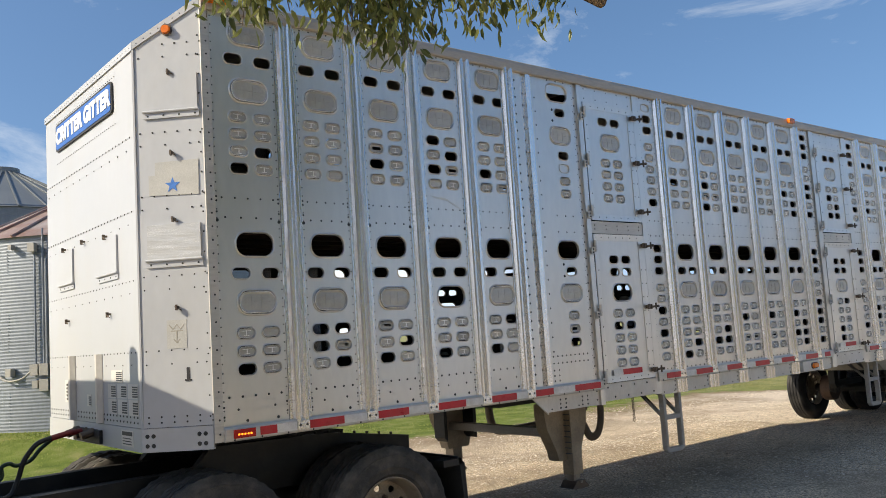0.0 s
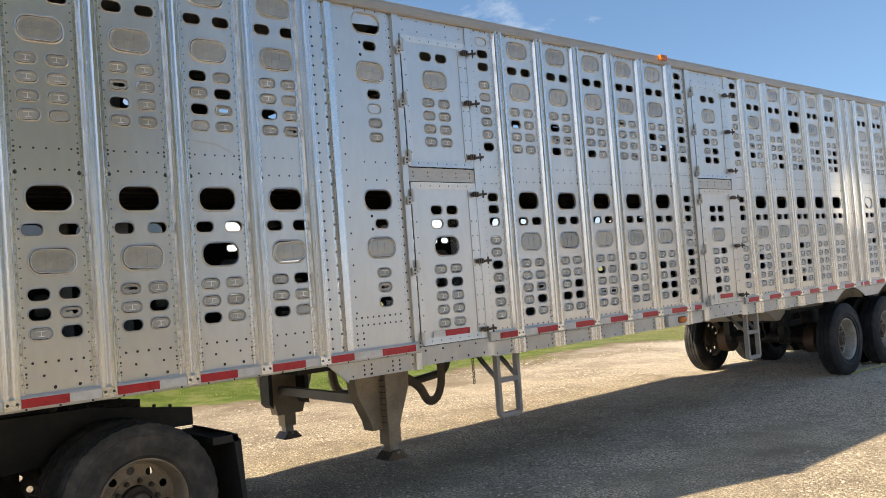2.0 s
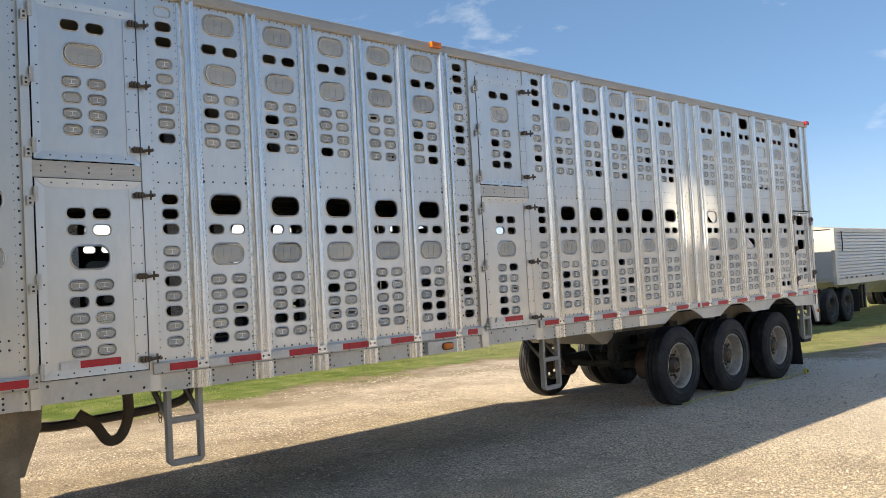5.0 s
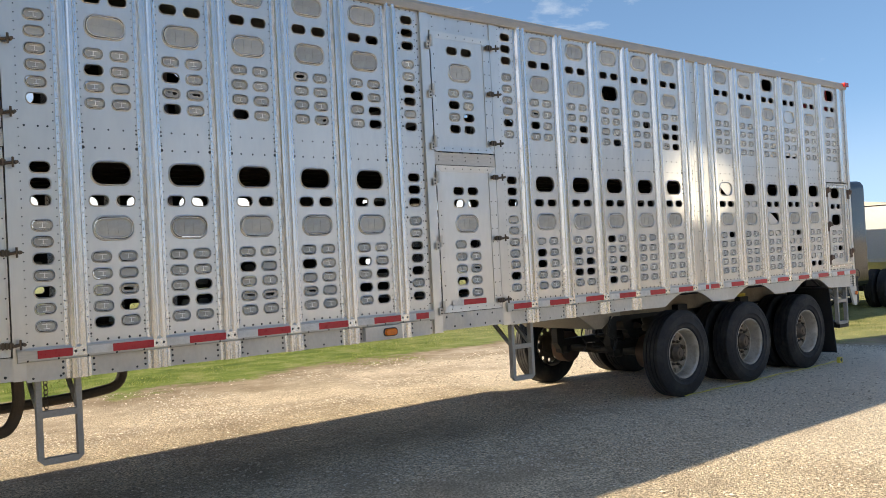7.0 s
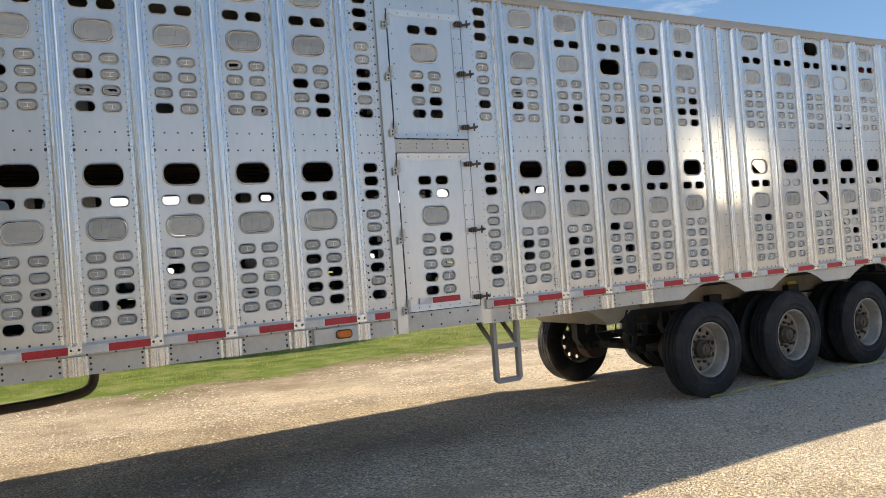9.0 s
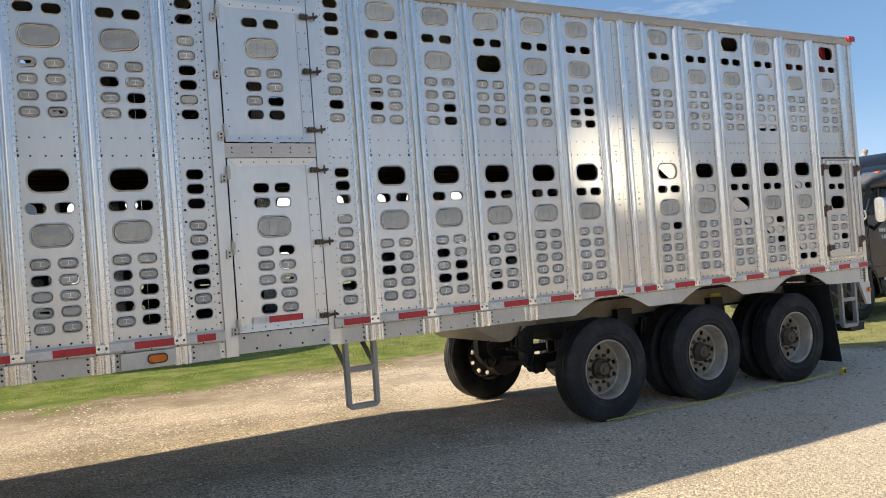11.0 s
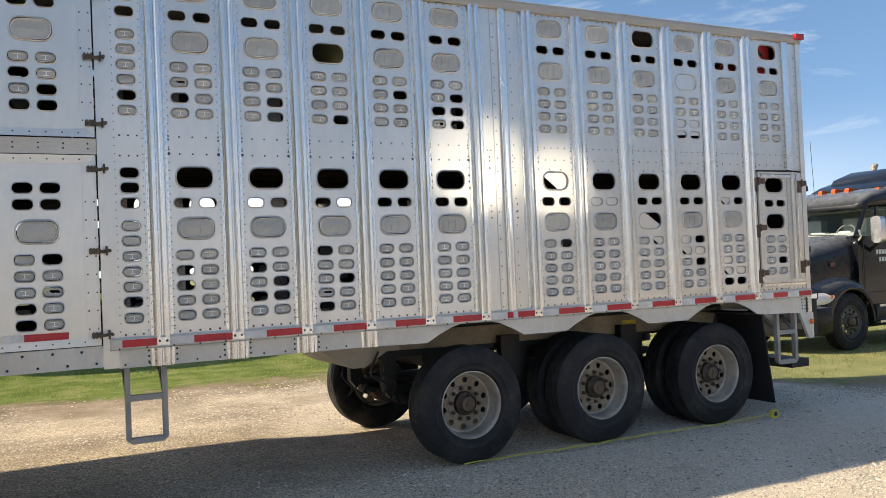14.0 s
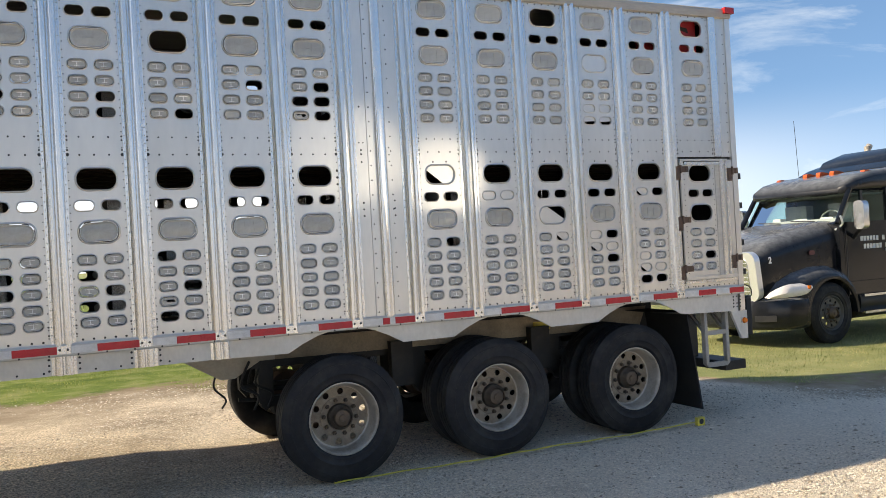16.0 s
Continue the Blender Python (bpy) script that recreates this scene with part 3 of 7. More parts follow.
def fill(owner, holes, far=True):
    """Plugs in the openings of a sheet. holes: (x, z, big, state); the sheet's parent keeps the world's axes."""
    for x, z, big, state in holes:
        if state in "wdeh":
            again(plates[big, state], "patch_plate", owner, pose(x, 0, z))
        if state in "ob":
            whole = plug_big if big else (plug_plain if plug_rnd.random() < 0.14 else plug_small)
            src = (plug_big_torn if big else plug_rnd.choice(plug_torn)) if state == "b" else whole
            ob = again(src, "plug", owner, pose(x, plug_rnd.uniform(-0.001, 0.001), z, plug_rnd.uniform(-1.5, 1.5), plug_rnd.uniform(-2, 2), plug_rnd.uniform(-1.5, 1.5)))
        if far and (x > 12.6 or abs(z - Z_P2) > 0.02 and abs(z - Z_B) > 0.05 and far_rnd.random() < (0.85 if state == "o" else 0.3)):
            hw, hh, r = BIG if big else SMALL
            far_plugs.faces.new([far_plugs.verts.new((x + px, WID - 0.003, z + pz)) for px, pz in oval(hw + 0.004, hh + 0.004, r, 4)])


def rivets_on(owner, spots_dark, spots_light, y=0.0):
    for spots, mat in ((spots_dark, RIVET), (spots_light, RIVET_SHADED)):
        if spots:
            bm = bmesh.new()
            for x, z, r in spots:
                rivet(bm, x, z, r, y)
            tagged(part("rivets", bm, mat, owner), kind="stuff")


def side_rivets(x0, x1, front=False):
    dark, light = [], []
    w, cx = x1 - x0, (x0 + x1) / 2
    rear = cx > 12.5
    if front or w > 0.45:
        upper = [x0 + 0.05 + (w - 0.10) * i / 4 for i in range(5)]
        lower = [x0 + 0.07 + (w - 0.14) * i / 3 for i in range(4)]
    elif cx < 12.5:
        upper = lower = [cx - 0.105, cx - 0.008, cx + 0.095]
    else:
        upper, lower = [cx + 0.075 * k - 0.112 for k in range(4)], [cx - 0.105, cx, cx + 0.105]
    for i in range(5):
        x = x0 + 0.05 + (w - 0.10) * i / 4
        dark.append((x, 1.50 if front else 1.335, 0.0075))
        dark.append((x, 4.035, 0.006))
    dark += [(x, 2.795, 0.0062) for x in upper] + [(x, 2.683 if rear else 2.665, 0.0066) for x in lower]
    if rear:
        dark += [(cx + 0.062 * (2 * k - 3), 2.597, 0.0066) for k in range(4)]
    if front:
        dark += [(x0 + 0.11, 1.42, 0.0075), (x1 - 0.10, 1.425, 0.0075), (x0 + 0.17, 1.345, 0.009), (x1 - 0.08, 1.345, 0.009)]
    for x in (x0 + 0.012, x1 - 0.012):
        for z in (2.80, 2.772, 2.70, 1.44, 1.38):
            dark.append((x, z, 0.0065))
        dark.append((x, 2.645 if front else 2.667, 0.0066 if rear else 0.0105))
        if 11.4 < cx < 12.5:
            dark += [(x, z, 0.009) for z in (2.53, 2.475, 2.42)]
        for i in range(46):
            light.append((x, 1.36 + i * 0.059, 0.0048))
    return dark, light


def bay(cx, x0, x1, upper="oo oo oo oo", lower="oo oo oo oo oo", big="ooxo", p1="xx", p2="xx", front=False, z0=PANEL_LO, z1=PANEL_HI, far=True):
    """One panel of the wall. big: the states of the four large openings, from the top."""
    rows, holes = [], []

    def line(z, spots):
        rows.append((z, [(cx + dx, b) for dx, b, _ in spots]))
        holes.extend((cx + dx, z, b, s) for dx, b, s in spots)
    large, pairs, ups, lows, half = FRONT_ROWS if front else REAR_ROWS
    for z, s in zip(large, big):
        if s != "-":
            line(z, [(0, True, s)])
    for z, p in zip(pairs, (p1, p2)):
        if p:
            line(z, [(-half, False, p[0]), (half, False, p[1])])
    for zs, text in ((ups, upper), (lows, lower)):
        for z, t in zip(zs, text.split()):
            line(z, [(-0.09, False, t[0]), (0.09, False, t[1])])
    panel = part("side_panel", perforated(x0, x1, z0, z1, rows), ALU, trailer)
    fill(panel, holes, far)
    rivets_on(panel, *side_rivets(x0, x1, front))
    if far:
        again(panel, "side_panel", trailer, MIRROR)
    return panel


BAYS = [  # centre, upper plugs, lower plugs, large openings, small pairs
    (0.336, "oo oo ox xo", "oo oo xo", "ooxo", "xx", "xx"),
    (0.897, "oo oo oo oo", "xx xb ox", "ooxo", "xx", "xx"),
    (1.452, "oo bo xo oo", "bo ox xo", "ooxo", "xx", "xx"),
    (2.003, "xo ox xb oo", "oo oo xo", "ooxx", "xx", "xx"),
    (2.546, "oo oo xo ob", "ox oo xo", "ooxo", "xx", "xx"),
    (5.160, "oo xo oo oo", "oo oo ob ox xo", "ooxo", "xx", "xx"),
    (5.710, "oo xo bb xo", "oo oo ox xx oo", "ooxo", "xx", "xx"),
    (6.257, "oo oo oo xo", "oo xo oo bb oo", "ooxo", "xx", "xx"),
    (6.803, "bo oo oo ob", "oo xo oo bo oo", "ooxo", "xx", "xx"),
    (7.344, "oo xo ox ox", "oo xo ox xx ox", "ooxo", "xx", "xx"),
    (9.510, "oo bo xo oo", "oo xo xo oo oo", "ooxo", "xx", "xx"),
    (10.062, "oo oo ox ox", "oo xo ox xx oo", "ooxo", "xx", "xx"),
    (10.612, "oo oo oo ox", "xo oo ox bo xo", "oxxo", "xx", "xx"),
    (11.155, "oo ox oo oo", "oo oo oo oo oo", "ooxo", "xx", "xx"),
    (11.698, "oo ox xx bx", "oo oo oo oo oo", "ooxo", "xx", "xx"),
    (12.807, "oo oo oo oo", "ox oo oo oo oo", "oodo", "xx", "xx"),
    (13.365, "oo oo oo oo", "oo oo oo oo oo", "ooxo", "xx", "ww"),
    (13.921, "oo oo oo oo", "od oo oo oo oo", "xoxe", "xx", "xx"),
    (14.472, "oo oo ww hh", "wx dw ox oo oo", "owxo", "xx", "xx"),
    (15.033, "oo oo oo oo", "oo oo wo dw xx", "ooxo", "xx", "dx"),
]
for k, (cx, up, lo, bg, a, b_) in enumerate(BAYS):
    x0 = 0.062 if k == 0 else cx - 0.197
    bay(cx, x0, cx + 0.197, up, lo, bg, a, b_, front=k < 5)



# ribs: double-ridged posts between the panels
BUMP = [(-0.060, -0.010), (-0.050, -0.031), (-0.040, -0.038), (-0.024, -0.040), (-0.014, -0.033), (-0.006, -0.018), (0.004, -0.017)]
CREST = [(0.012, -0.030), (0.022, -0.039), (0.044, -0.040), (0.054, -0.031), (0.060, -0.010)]
RIB = [(-0.082, 0.0), (-0.082, -0.005), (-0.062, -0.005)] + BUMP + CREST + [(0.062, -0.005), (0.082, -0.005), (0.082, 0.0)]


def rib_mesh(z0, z1, prof):
    bm = bmesh.new()
    prism(bm, prof, "z", z0, z1)
    return bm


rib_first = None
RIBS = [0.617, 1.175, 1.728, 2.275, 2.770, 4.884, 5.435, 5.984, 6.530, 7.074, 7.620, 9.235, 9.786, 10.337, 10.884, 11.427, 11.975, 12.530,
        13.086, 13.643, 14.197, 14.753, 15.310]
for x in RIBS:
    if rib_first is None:
        rib_first = part("wall_post", rib_mesh(1.30, 4.06, RIB), ALU_RIB, trailer, at=pose(x, 0, 0))
    else:
        again(rib_first, "wall_post", trailer, pose(x, 0, 0))
    again(rib_first, "wall_post", trailer, MIRROR @ pose(x, 0, 0))
# rivet lines along the posts' flanges
bm = bmesh.new()
for x in RIBS:
    for dx in (-0.071, 0.071):
        for i in range(45):
            rivet(bm, x + dx, 1.38 + 0.0595 * i, 0.0045, -0.005)
tagged(part("rivets", bm, RIVET_SHADED, trailer), kind="stuff")


def plain_strip(name, x0, x1, z0, z1, y=0.0, dark_rows=(), pitch=0.075, mat=ALU, deep=0.03, r=0.0085, far=True):
    """A flat strip of wall with lines of bolts at the given x."""
    ob = part(name, boxed(x0, x1, y, y + deep, z0, z1), mat, trailer)
    spots = [(x, z0 + 0.05 + pitch * i, r) for x in dark_rows for i in range(int((z1 - z0 - 0.06) / pitch))]
    rivets_on(ob, spots, [], y)
    if far:
        again(ob, name, trailer, MIRROR)
    return ob


# corner post, seams and door posts
plain_strip("corner_post", 0.0, 0.062, 1.23, 4.06, -0.012, (0.036,), 0.088, mat=ALU_RAIL, r=0.006)
plain_strip("seam_strip", 2.852, 2.945, 1.30, 4.06, 0.0, (2.868,), 0.075)
plain_strip("seam_strip", 2.945, 2.985, 1.30, 4.06, 0.006, (2.963,), 0.105, mat=ALU_RIB)
plain_strip("wall_post", 2.985, 3.045, 1.30, 4.06, -0.022, mat=ALU_RIB)
plain_strip("seam_strip", 3.612, 3.655, 1.09, 4.06, 0.008, (3.633,), 0.075, r=0.0075)
plain_strip("door_post", 3.655, 3.715, 1.09, 4.06, -0.018, mat=ALU)
plain_strip("door_post", 4.478, 4.556, 1.11, 4.06, -0.012, mat=ALU)
plain_strip("seam_strip", 7.922, 7.965, 1.10, 4.06, 0.008, (7.943,), 0.075, r=0.0075)
plain_strip("door_post", 7.965, 8.062, 1.10, 4.06, -0.018, mat=ALU)
plain_strip("door_post", 8.825, 8.930, 1.10, 4.06, -0.012, mat=ALU)
seam_l = plain_strip("side_panel", 12.057, 12.155, 1.30, 4.06, 0.0)
rivets_on(seam_l, [(12.10, z, 0.0075) for z in (3.06, 2.70, 2.665, 2.60, 2.262, 2.208, 2.152)] + [(12.085, 2.76, 0.006), (12.12, 2.76, 0.006)], [])
plain_strip("side_panel", 12.159, 12.228, 1.30, 4.06, 0.0, (12.182,), 0.122, r=0.006)
bm = bmesh.new()
prism(bm, [(x * 0.78, y * 0.9) for x, y in [(-0.060, 0.0), (-0.060, -0.010)] + BUMP[1:4] + [(0.01, -0.038), (0.045, -0.022), (0.060, -0.010), (0.060, 0.0)]], "z", 1.30, 4.06)
mid_post = part("wall_post", bm, ALU_RIB, trailer, smooth=True, at=pose(12.275, 0, 0))
again(mid_post, "wall_post", trailer, MIRROR @ pose(12.275, 0, 0))
seam_r = plain_strip("side_panel", 12.322, 12.448, 1.30, 4.06, 0.0, (12.362,), 0.122, r=0.006)
rivets_on(seam_r, [(12.375, z, 0.0075) for z in (2.275, 2.21, 2.15)] + [(12.345, z, 0.006) for z in (2.72, 2.66, 2.605)], [])
plain_strip("wall_post", 15.860, 15.945, 2.63, 4.06, -0.026, mat=ALU_RIB)
plain_strip("side_panel", 15.945, 16.085, 2.63, 4.06, 0.0, (15.97, 16.06), 0.1, r=0.006)
plain_strip("corner_post", 16.085, LEN, 1.06, 4.06, -0.014, mat=ALU)

# bay with a single column of small openings, ahead of the first door
cx = 3.396
rows, holes = [], []
for z, big, dx, s in ((Z_T, 1, 0, "h"), (Z_P1, 0, 0.02, "x"), (Z_S, 1, 0.01, "o"), (3.347, 0, 0.03, "x"), (3.231, 0, 0.03, "w"), (3.114, 0, 0.03, "o"),
                      (2.998, 0, 0.03, "o"), (Z_B, 1, 0, "x"), (Z_P2, 0, 0.02, "x"), (Z_L, 1, 0, "o"), (1.905, 0, 0.01, "o"), (1.787, 0, 0.01, "b"), (1.671, 0, 0.01, "x")):
    rows.append((z, [(cx + dx, bool(big))]))
    holes.append((cx + dx, z, bool(big), s))
panel = part("side_panel", perforated(3.045, 3.612, PANEL_LO, PANEL_HI, rows), ALU, trailer)
fill(panel, holes)
dark = [(cx + dx, z, 0.0066) for dx in (-0.11, 0.0, 0.10) for z in (2.795, 2.65, 4.035)]
light = [(x, 1.36 + i * 0.059, 0.0038) for x in (3.06, 3.60) for i in range(46)]
dark += [(3.10 + 0.055 * i, z, 0.0075) for i in range(9) for z in (1.56, 1.50)] + [(3.10, 1.44 - 0.045 * i, 0.0075) for i in range(3)]
dark += [(3.16, 1.44 - 0.045 * i, 0.0075) for i in range(3)] + [(3.11 - 0.004 * i / 15, 1.6 + 0.125 * i, 0.0075) for i in range(19)]
dark += [(cx - 0.075, z, 0.011) for z in (3.765, 3.665, 2.36, 2.255)]
rivets_on(panel, dark, light)
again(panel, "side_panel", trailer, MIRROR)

# narrow panels beside the doors, with one column of nineteen openings
COLUMN = (3.945, 3.83, 3.713, 3.546, 3.433, 3.318, 3.207, 3.093, 2.98, 2.52, 2.41, 2.297, 2.13, 2.02, 1.906, 1.794, 1.683, 1.572, 1.455)
for cx, x0, x1, states in ((4.692, 4.556, 4.802, "wxxooooox" "xxxooxoxoo"), (7.822, 7.702, 7.922, "xxxooxxox" "xxxooxxxox"), (9.042, 8.93, 9.153, "xxxooooxo" "xxxoooooxo")):
    states = states[:19]
    panel = part("side_panel", perforated(x0, x1, PANEL_LO, PANEL_HI, [(z, [(cx, False)]) for z in COLUMN]), ALU, trailer)
    fill(panel, [(cx, z, False, s) for z, s in zip(COLUMN, states)])
    dark = [(x, z, 0.0065) for x in (x0 + 0.05, cx, x1 - 0.05) for z in (2.795, 2.645, 4.035, 1.335)]
    light = [(x, 1.36 + i * 0.059, 0.0045) for x in (x0 + 0.014, x1 - 0.014) for i in range(46)]
    if cx == 7.822:
        dark += [(cx - 0.09, z, 0.009) for z in (3.82, 3.68, 2.98, 3.06, 3.14, 3.22, 2.25, 2.16, 1.44, 1.52, 1.58, 1.64, 1.70)]
    rivets_on(panel, dark, light)
    again(panel, "side_panel", trailer, MIRROR)


# doors
def hinge(parent, x, z, s=1.0):
    """An aluminium hinge: a barrel and a two-bolt leaf hung below it."""
    bm = bmesh.new()
    box(bm, x - 0.050 * s, x - 0.006, -0.028, -0.018, z - 0.075 * s, z - 0.004)
    box(bm, x - 0.004, x + 0.026 * s, -0.030, -0.018, z - 0.045 * s, z + 0.062 * s)
    for bx, bz in ((-0.030, -0.056), (-0.030, -0.026)):
        box(bm, x + (bx - 0.007) * s, x + (bx + 0.007) * s, -0.033, -0.027, z + (bz - 0.007) * s, z + (bz + 0.007) * s, 1)
    tube(bm, (x + 0.004, -0.032, z - 0.05 * s), (x + 0.004, -0.032, z + 0.06 * s), 0.011 * s, seg=10)
    return part("hinge", bm, (ALU_RAIL, RIVET), parent, "aluminium hinge")


def angle_hinge(parent, x, z, w=0.15):
    """A brown steel strap hinge: a flat plate with a short leg hung from its end."""
    bm = bmesh.new()
    box(bm, x, x + w, -0.034, -0.022, z, z + 0.058)
    box(bm, x, x + 0.045, -0.034, -0.022, z - 0.075, z)
    tube(bm, (x + 0.052, -0.036, z - 0.012), (x + 0.052, -0.036, z + 0.07), 0.012, seg=8)
    for bx, bz in ((w - 0.03, 0.014), (w - 0.03, 0.042), (0.022, -0.05)):
        tube(bm, (x + bx, -0.030, z + bz), (x + bx, -0.041, z + bz), 0.009, seg=6, mi=1)
    return part("hinge", bm, (RUSTY, HUB), parent, "rusty brown strap hinge")


def latch(parent, x, z):
    bm = bmesh.new()
    box(bm, x - 0.085, x - 0.01, -0.034, -0.010, z - 0.018, z + 0.016)
    for i in range(3):
        box(bm, x - 0.08 + 0.022 * i, x - 0.068 + 0.022 * i, -0.044, -0.030, z - 0.024, z + 0.022)
    tube(bm, (x - 0.01, -0.03, z - 0.006), (x + 0.055, -0.036, z + 0.004), 0.011, seg=8)
    tube(bm, (x + 0.03, -0.045, z - 0.034), (x + 0.03, -0.045, z + 0.034), 0.008, seg=8)
    tube(bm, (x + 0.05, -0.02, z), (x + 0.05, -0.062, z), 0.012, seg=8)
    return part("latch", bm, HUB, parent, "dark steel slam latch")


def frame_trim(parent, x0, x1, z0, z1, w=0.05, y=-0.008):
    """A mitred frame of four bevelled bars, one part."""
    bm = bmesh.new()
    o = ((x0, z0), (x1, z0), (x1, z1), (x0, z1))
    i = ((x0 + w, z0 + w), (x1 - w, z0 + w), (x1 - w, z1 - w), (x0 + w, z1 - w))
    for k in range(4):
        j = (k + 1) % 4
        e = 0.0012
        a, b, c, d = Vector(o[k]), Vector(o[j]), Vector(i[j]), Vector(i[k])
        u = (b - a).normalized()
        a, b, c, d = a + u * e, b - u * e, c - u * e, d + u * e
        lo = [bm.verts.new((p.x, 0.002, p.y)) for p in (a, b, c, d)]
        hi = [bm.verts.new((p.x, y if q < 2 else -0.004, p.y)) for q, p in enumerate((a, b, c, d))]
        for q in range(4):
            bm.faces.new((lo[q], lo[(q + 1) % 4], hi[(q + 1) % 4], hi[q]))
        bm.faces.new(hi)
    return part("door_frame", bm, ALU, parent)


def side_door(name_at, x0, x1, cx, upper, lower_pairs, lower, low_big):
    """The two leaves of a side door, one above the other, with the sill and the header between them."""
    shift = (cx - 0.088, cx + 0.088)
    leaf_rows = [(3.723, 2, "xx"), (3.523, 1, "o"), (3.325, 2, upper[0]), (3.213, 2, upper[1]), (3.10, 2, upper[2]), (2.988, 2, upper[3])]
    low_rows = [(2.404, 2, lower_pairs), (2.288, 2, lower_pairs), (2.096, 1, low_big)] + [(z, 2, s) for z, s in zip((1.902, 1.787, 1.673, 1.56, 1.445), lower)]
    for z0, z1, rws in ((2.77, 3.885, leaf_rows), (1.275, 2.640, low_rows)):
        rows = [(z, [(cx, True)] if k == 1 else [(x, False) for x in shift]) for z, k, _ in rws]
        holes = [(cx, z, True, s) if k == 1 else None for z, k, s in rws if k == 1]
        for z, k, s in rws:
            if k == 2:
                holes += [(x, z, False, c) for x, c in zip(shift, s)]
        leaf = part("door", perforated(x0 + 0.012, x1 - 0.012, z0, z1, rows), ALU, trailer, "perforated aluminium side door leaf", at=pose(0, -0.012, 0))
        fill(leaf, holes)
        frame_trim(leaf, x0 + 0.012, x1 - 0.012, z0, z1, 0.055 if z0 > 2 else 0.06)
        # latch stile
        part("stile", boxed(x1 - 0.105, x1 - 0.012, -0.007, 0.004, z0 + 0.06, z1 - 0.06), ALU, leaf, bevel=0.003)
        dk = [(x, z, 0.005) for x in (x0 + 0.05,) for z in [z0 + 0.12 + 0.13 * i for i in range(int((z1 - z0 - 0.2) / 0.13))]]
        dk += [(x, z, 0.005) for x in (x1 - 0.088, x1 - 0.030) for z in [z0 + 0.12 + 0.13 * i for i in range(int((z1 - z0 - 0.2) / 0.13))]]
        lt = [(x0 + 0.12 + (x1 - x0 - 0.24) * i / 5, z, 0.005) for i in range(6) for z in (z0 + 0.03, z1 - 0.03)]
        rivets_on(leaf, dk, lt, -0.0075)
        hz = (3.78, 3.33, 2.85) if z0 > 2 else (2.52, 1.93, 1.33)
        for z in hz:
            hinge(leaf, x0 + 0.002, z, 0.95)
            latch(leaf, x1 + 0.01, z + 0.02)
        again(leaf, "door", trailer, MIRROR)
        if z0 < 2:
            part("tape", boxed(cx - 0.235, cx - 0.105, -0.017, -0.012, 1.335, 1.385), WHITE_TAPE, leaf, "white reflective tape")
            part("tape", boxed(cx - 0.105, cx + 0.178, -0.017, -0.012, 1.335, 1.385), RED_TAPE, leaf, "red reflective tape")
    head = part("door_header", boxed(x0 + 0.005, x1 - 0.002, -0.004, 0.02, 2.648, 2.762), ALU_RAIL, trailer, bevel=0.003)
    rivets_on(head, [(x0 + 0.06 + (x1 - x0 - 0.12) * i / 4, z, 0.006) for i in range(5) for z in (2.69, 2.725)], [], -0.004)
    again(head, "door_header", trailer, MIRROR)
    top = part("side_panel", boxed(x0, x1, 0.0, 0.03, 3.892, 4.06), ALU, trailer)
    rivets_on(top, [(x0 + 0.06 + (x1 - x0 - 0.12) * i / 4, z, 0.006) for i in range(5) for z in (3.93, 4.02)], [])
    again(top, "side_panel", trailer, MIRROR)
    sill = part("door_sill", boxed(x0 + 0.0, x1 + 0.0, -0.012, 0.02, 1.115, 1.268), ALU_DIRTY, trailer, bevel=0.004)
    rivets_on(sill, [(x0 + 0.05 + (x1 - x0 - 0.1) * i / 7, (1.235, 1.145)[i % 2], 0.0085) for i in range(8)], [], -0.012)
    again(sill, "door_sill", trailer, MIRROR)


side_door("first", 3.715, 4.478, 4.084, ("oo", "oo", "oo", "oo"), "xx", ("oo", "xx", "oo", "oo", "oo"), "x")
side_door("second", 8.062, 8.825, 8.422, ("oo", "xo", "ox", "xx"), "xx", ("ox", "oo", "ob", "xo", "xo"), "o")

# rear bay, and the small door under it
bay(15.65, 15.392, 15.860, "oo oo oo oo", "", "xo--", "xx", "", z0=2.63)
LOW = (1.88, 1.768, 1.65, 1.535)
rows = [(2.463, [(15.65, True)]), (2.266, [(15.563, False), (15.74, False)]), (2.07, [(15.65, True)])] + [(z, [(15.567, False), (15.74, False)]) for z in LOW]
rear_leaf = part("door", perforated(15.43, 15.845, 1.43, 2.565, rows), ALU, trailer, "small perforated rear side door", at=pose(0, -0.012, 0))
fill(rear_leaf, [(x, z, False, "x" if (k == 2 and x > 15.66) else "o") for k, z in enumerate(LOW) for x in (15.567, 15.74)], far=False)
rivets_on(rear_leaf, [], [(15.825, 1.47 + 0.052 * i, 0.0048) for i in range(21)] + [(15.455, 1.47 + 0.052 * i, 0.0048) for i in range(21)])
part("door_rib", boxed(15.845, 15.895, -0.006, 0.01, 1.43, 2.565), ALU_RAIL, rear_leaf)
part("door_rib", boxed(15.895, 15.940, -0.026, 0.01, 1.43, 2.60), ALU_RIB, rear_leaf, bevel=0.008)
part("door_rib", boxed(15.940, 15.975, -0.004, 0.01, 1.43, 2.60), ALU, rear_leaf)
part("door_rib", boxed(15.975, 16.000, -0.022, 0.01, 1.43, 2.60), ALU_RIB, rear_leaf, bevel=0.006)
part("door_rib", boxed(16.004, 16.082, 0.004, 0.012, 1.43, 2.60), ALU, rear_leaf)
part("door_rail", boxed(15.40, 16.00, -0.024, 0.006, 2.585, 2.606), ALU_RAIL, rear_leaf, bevel=0.004)
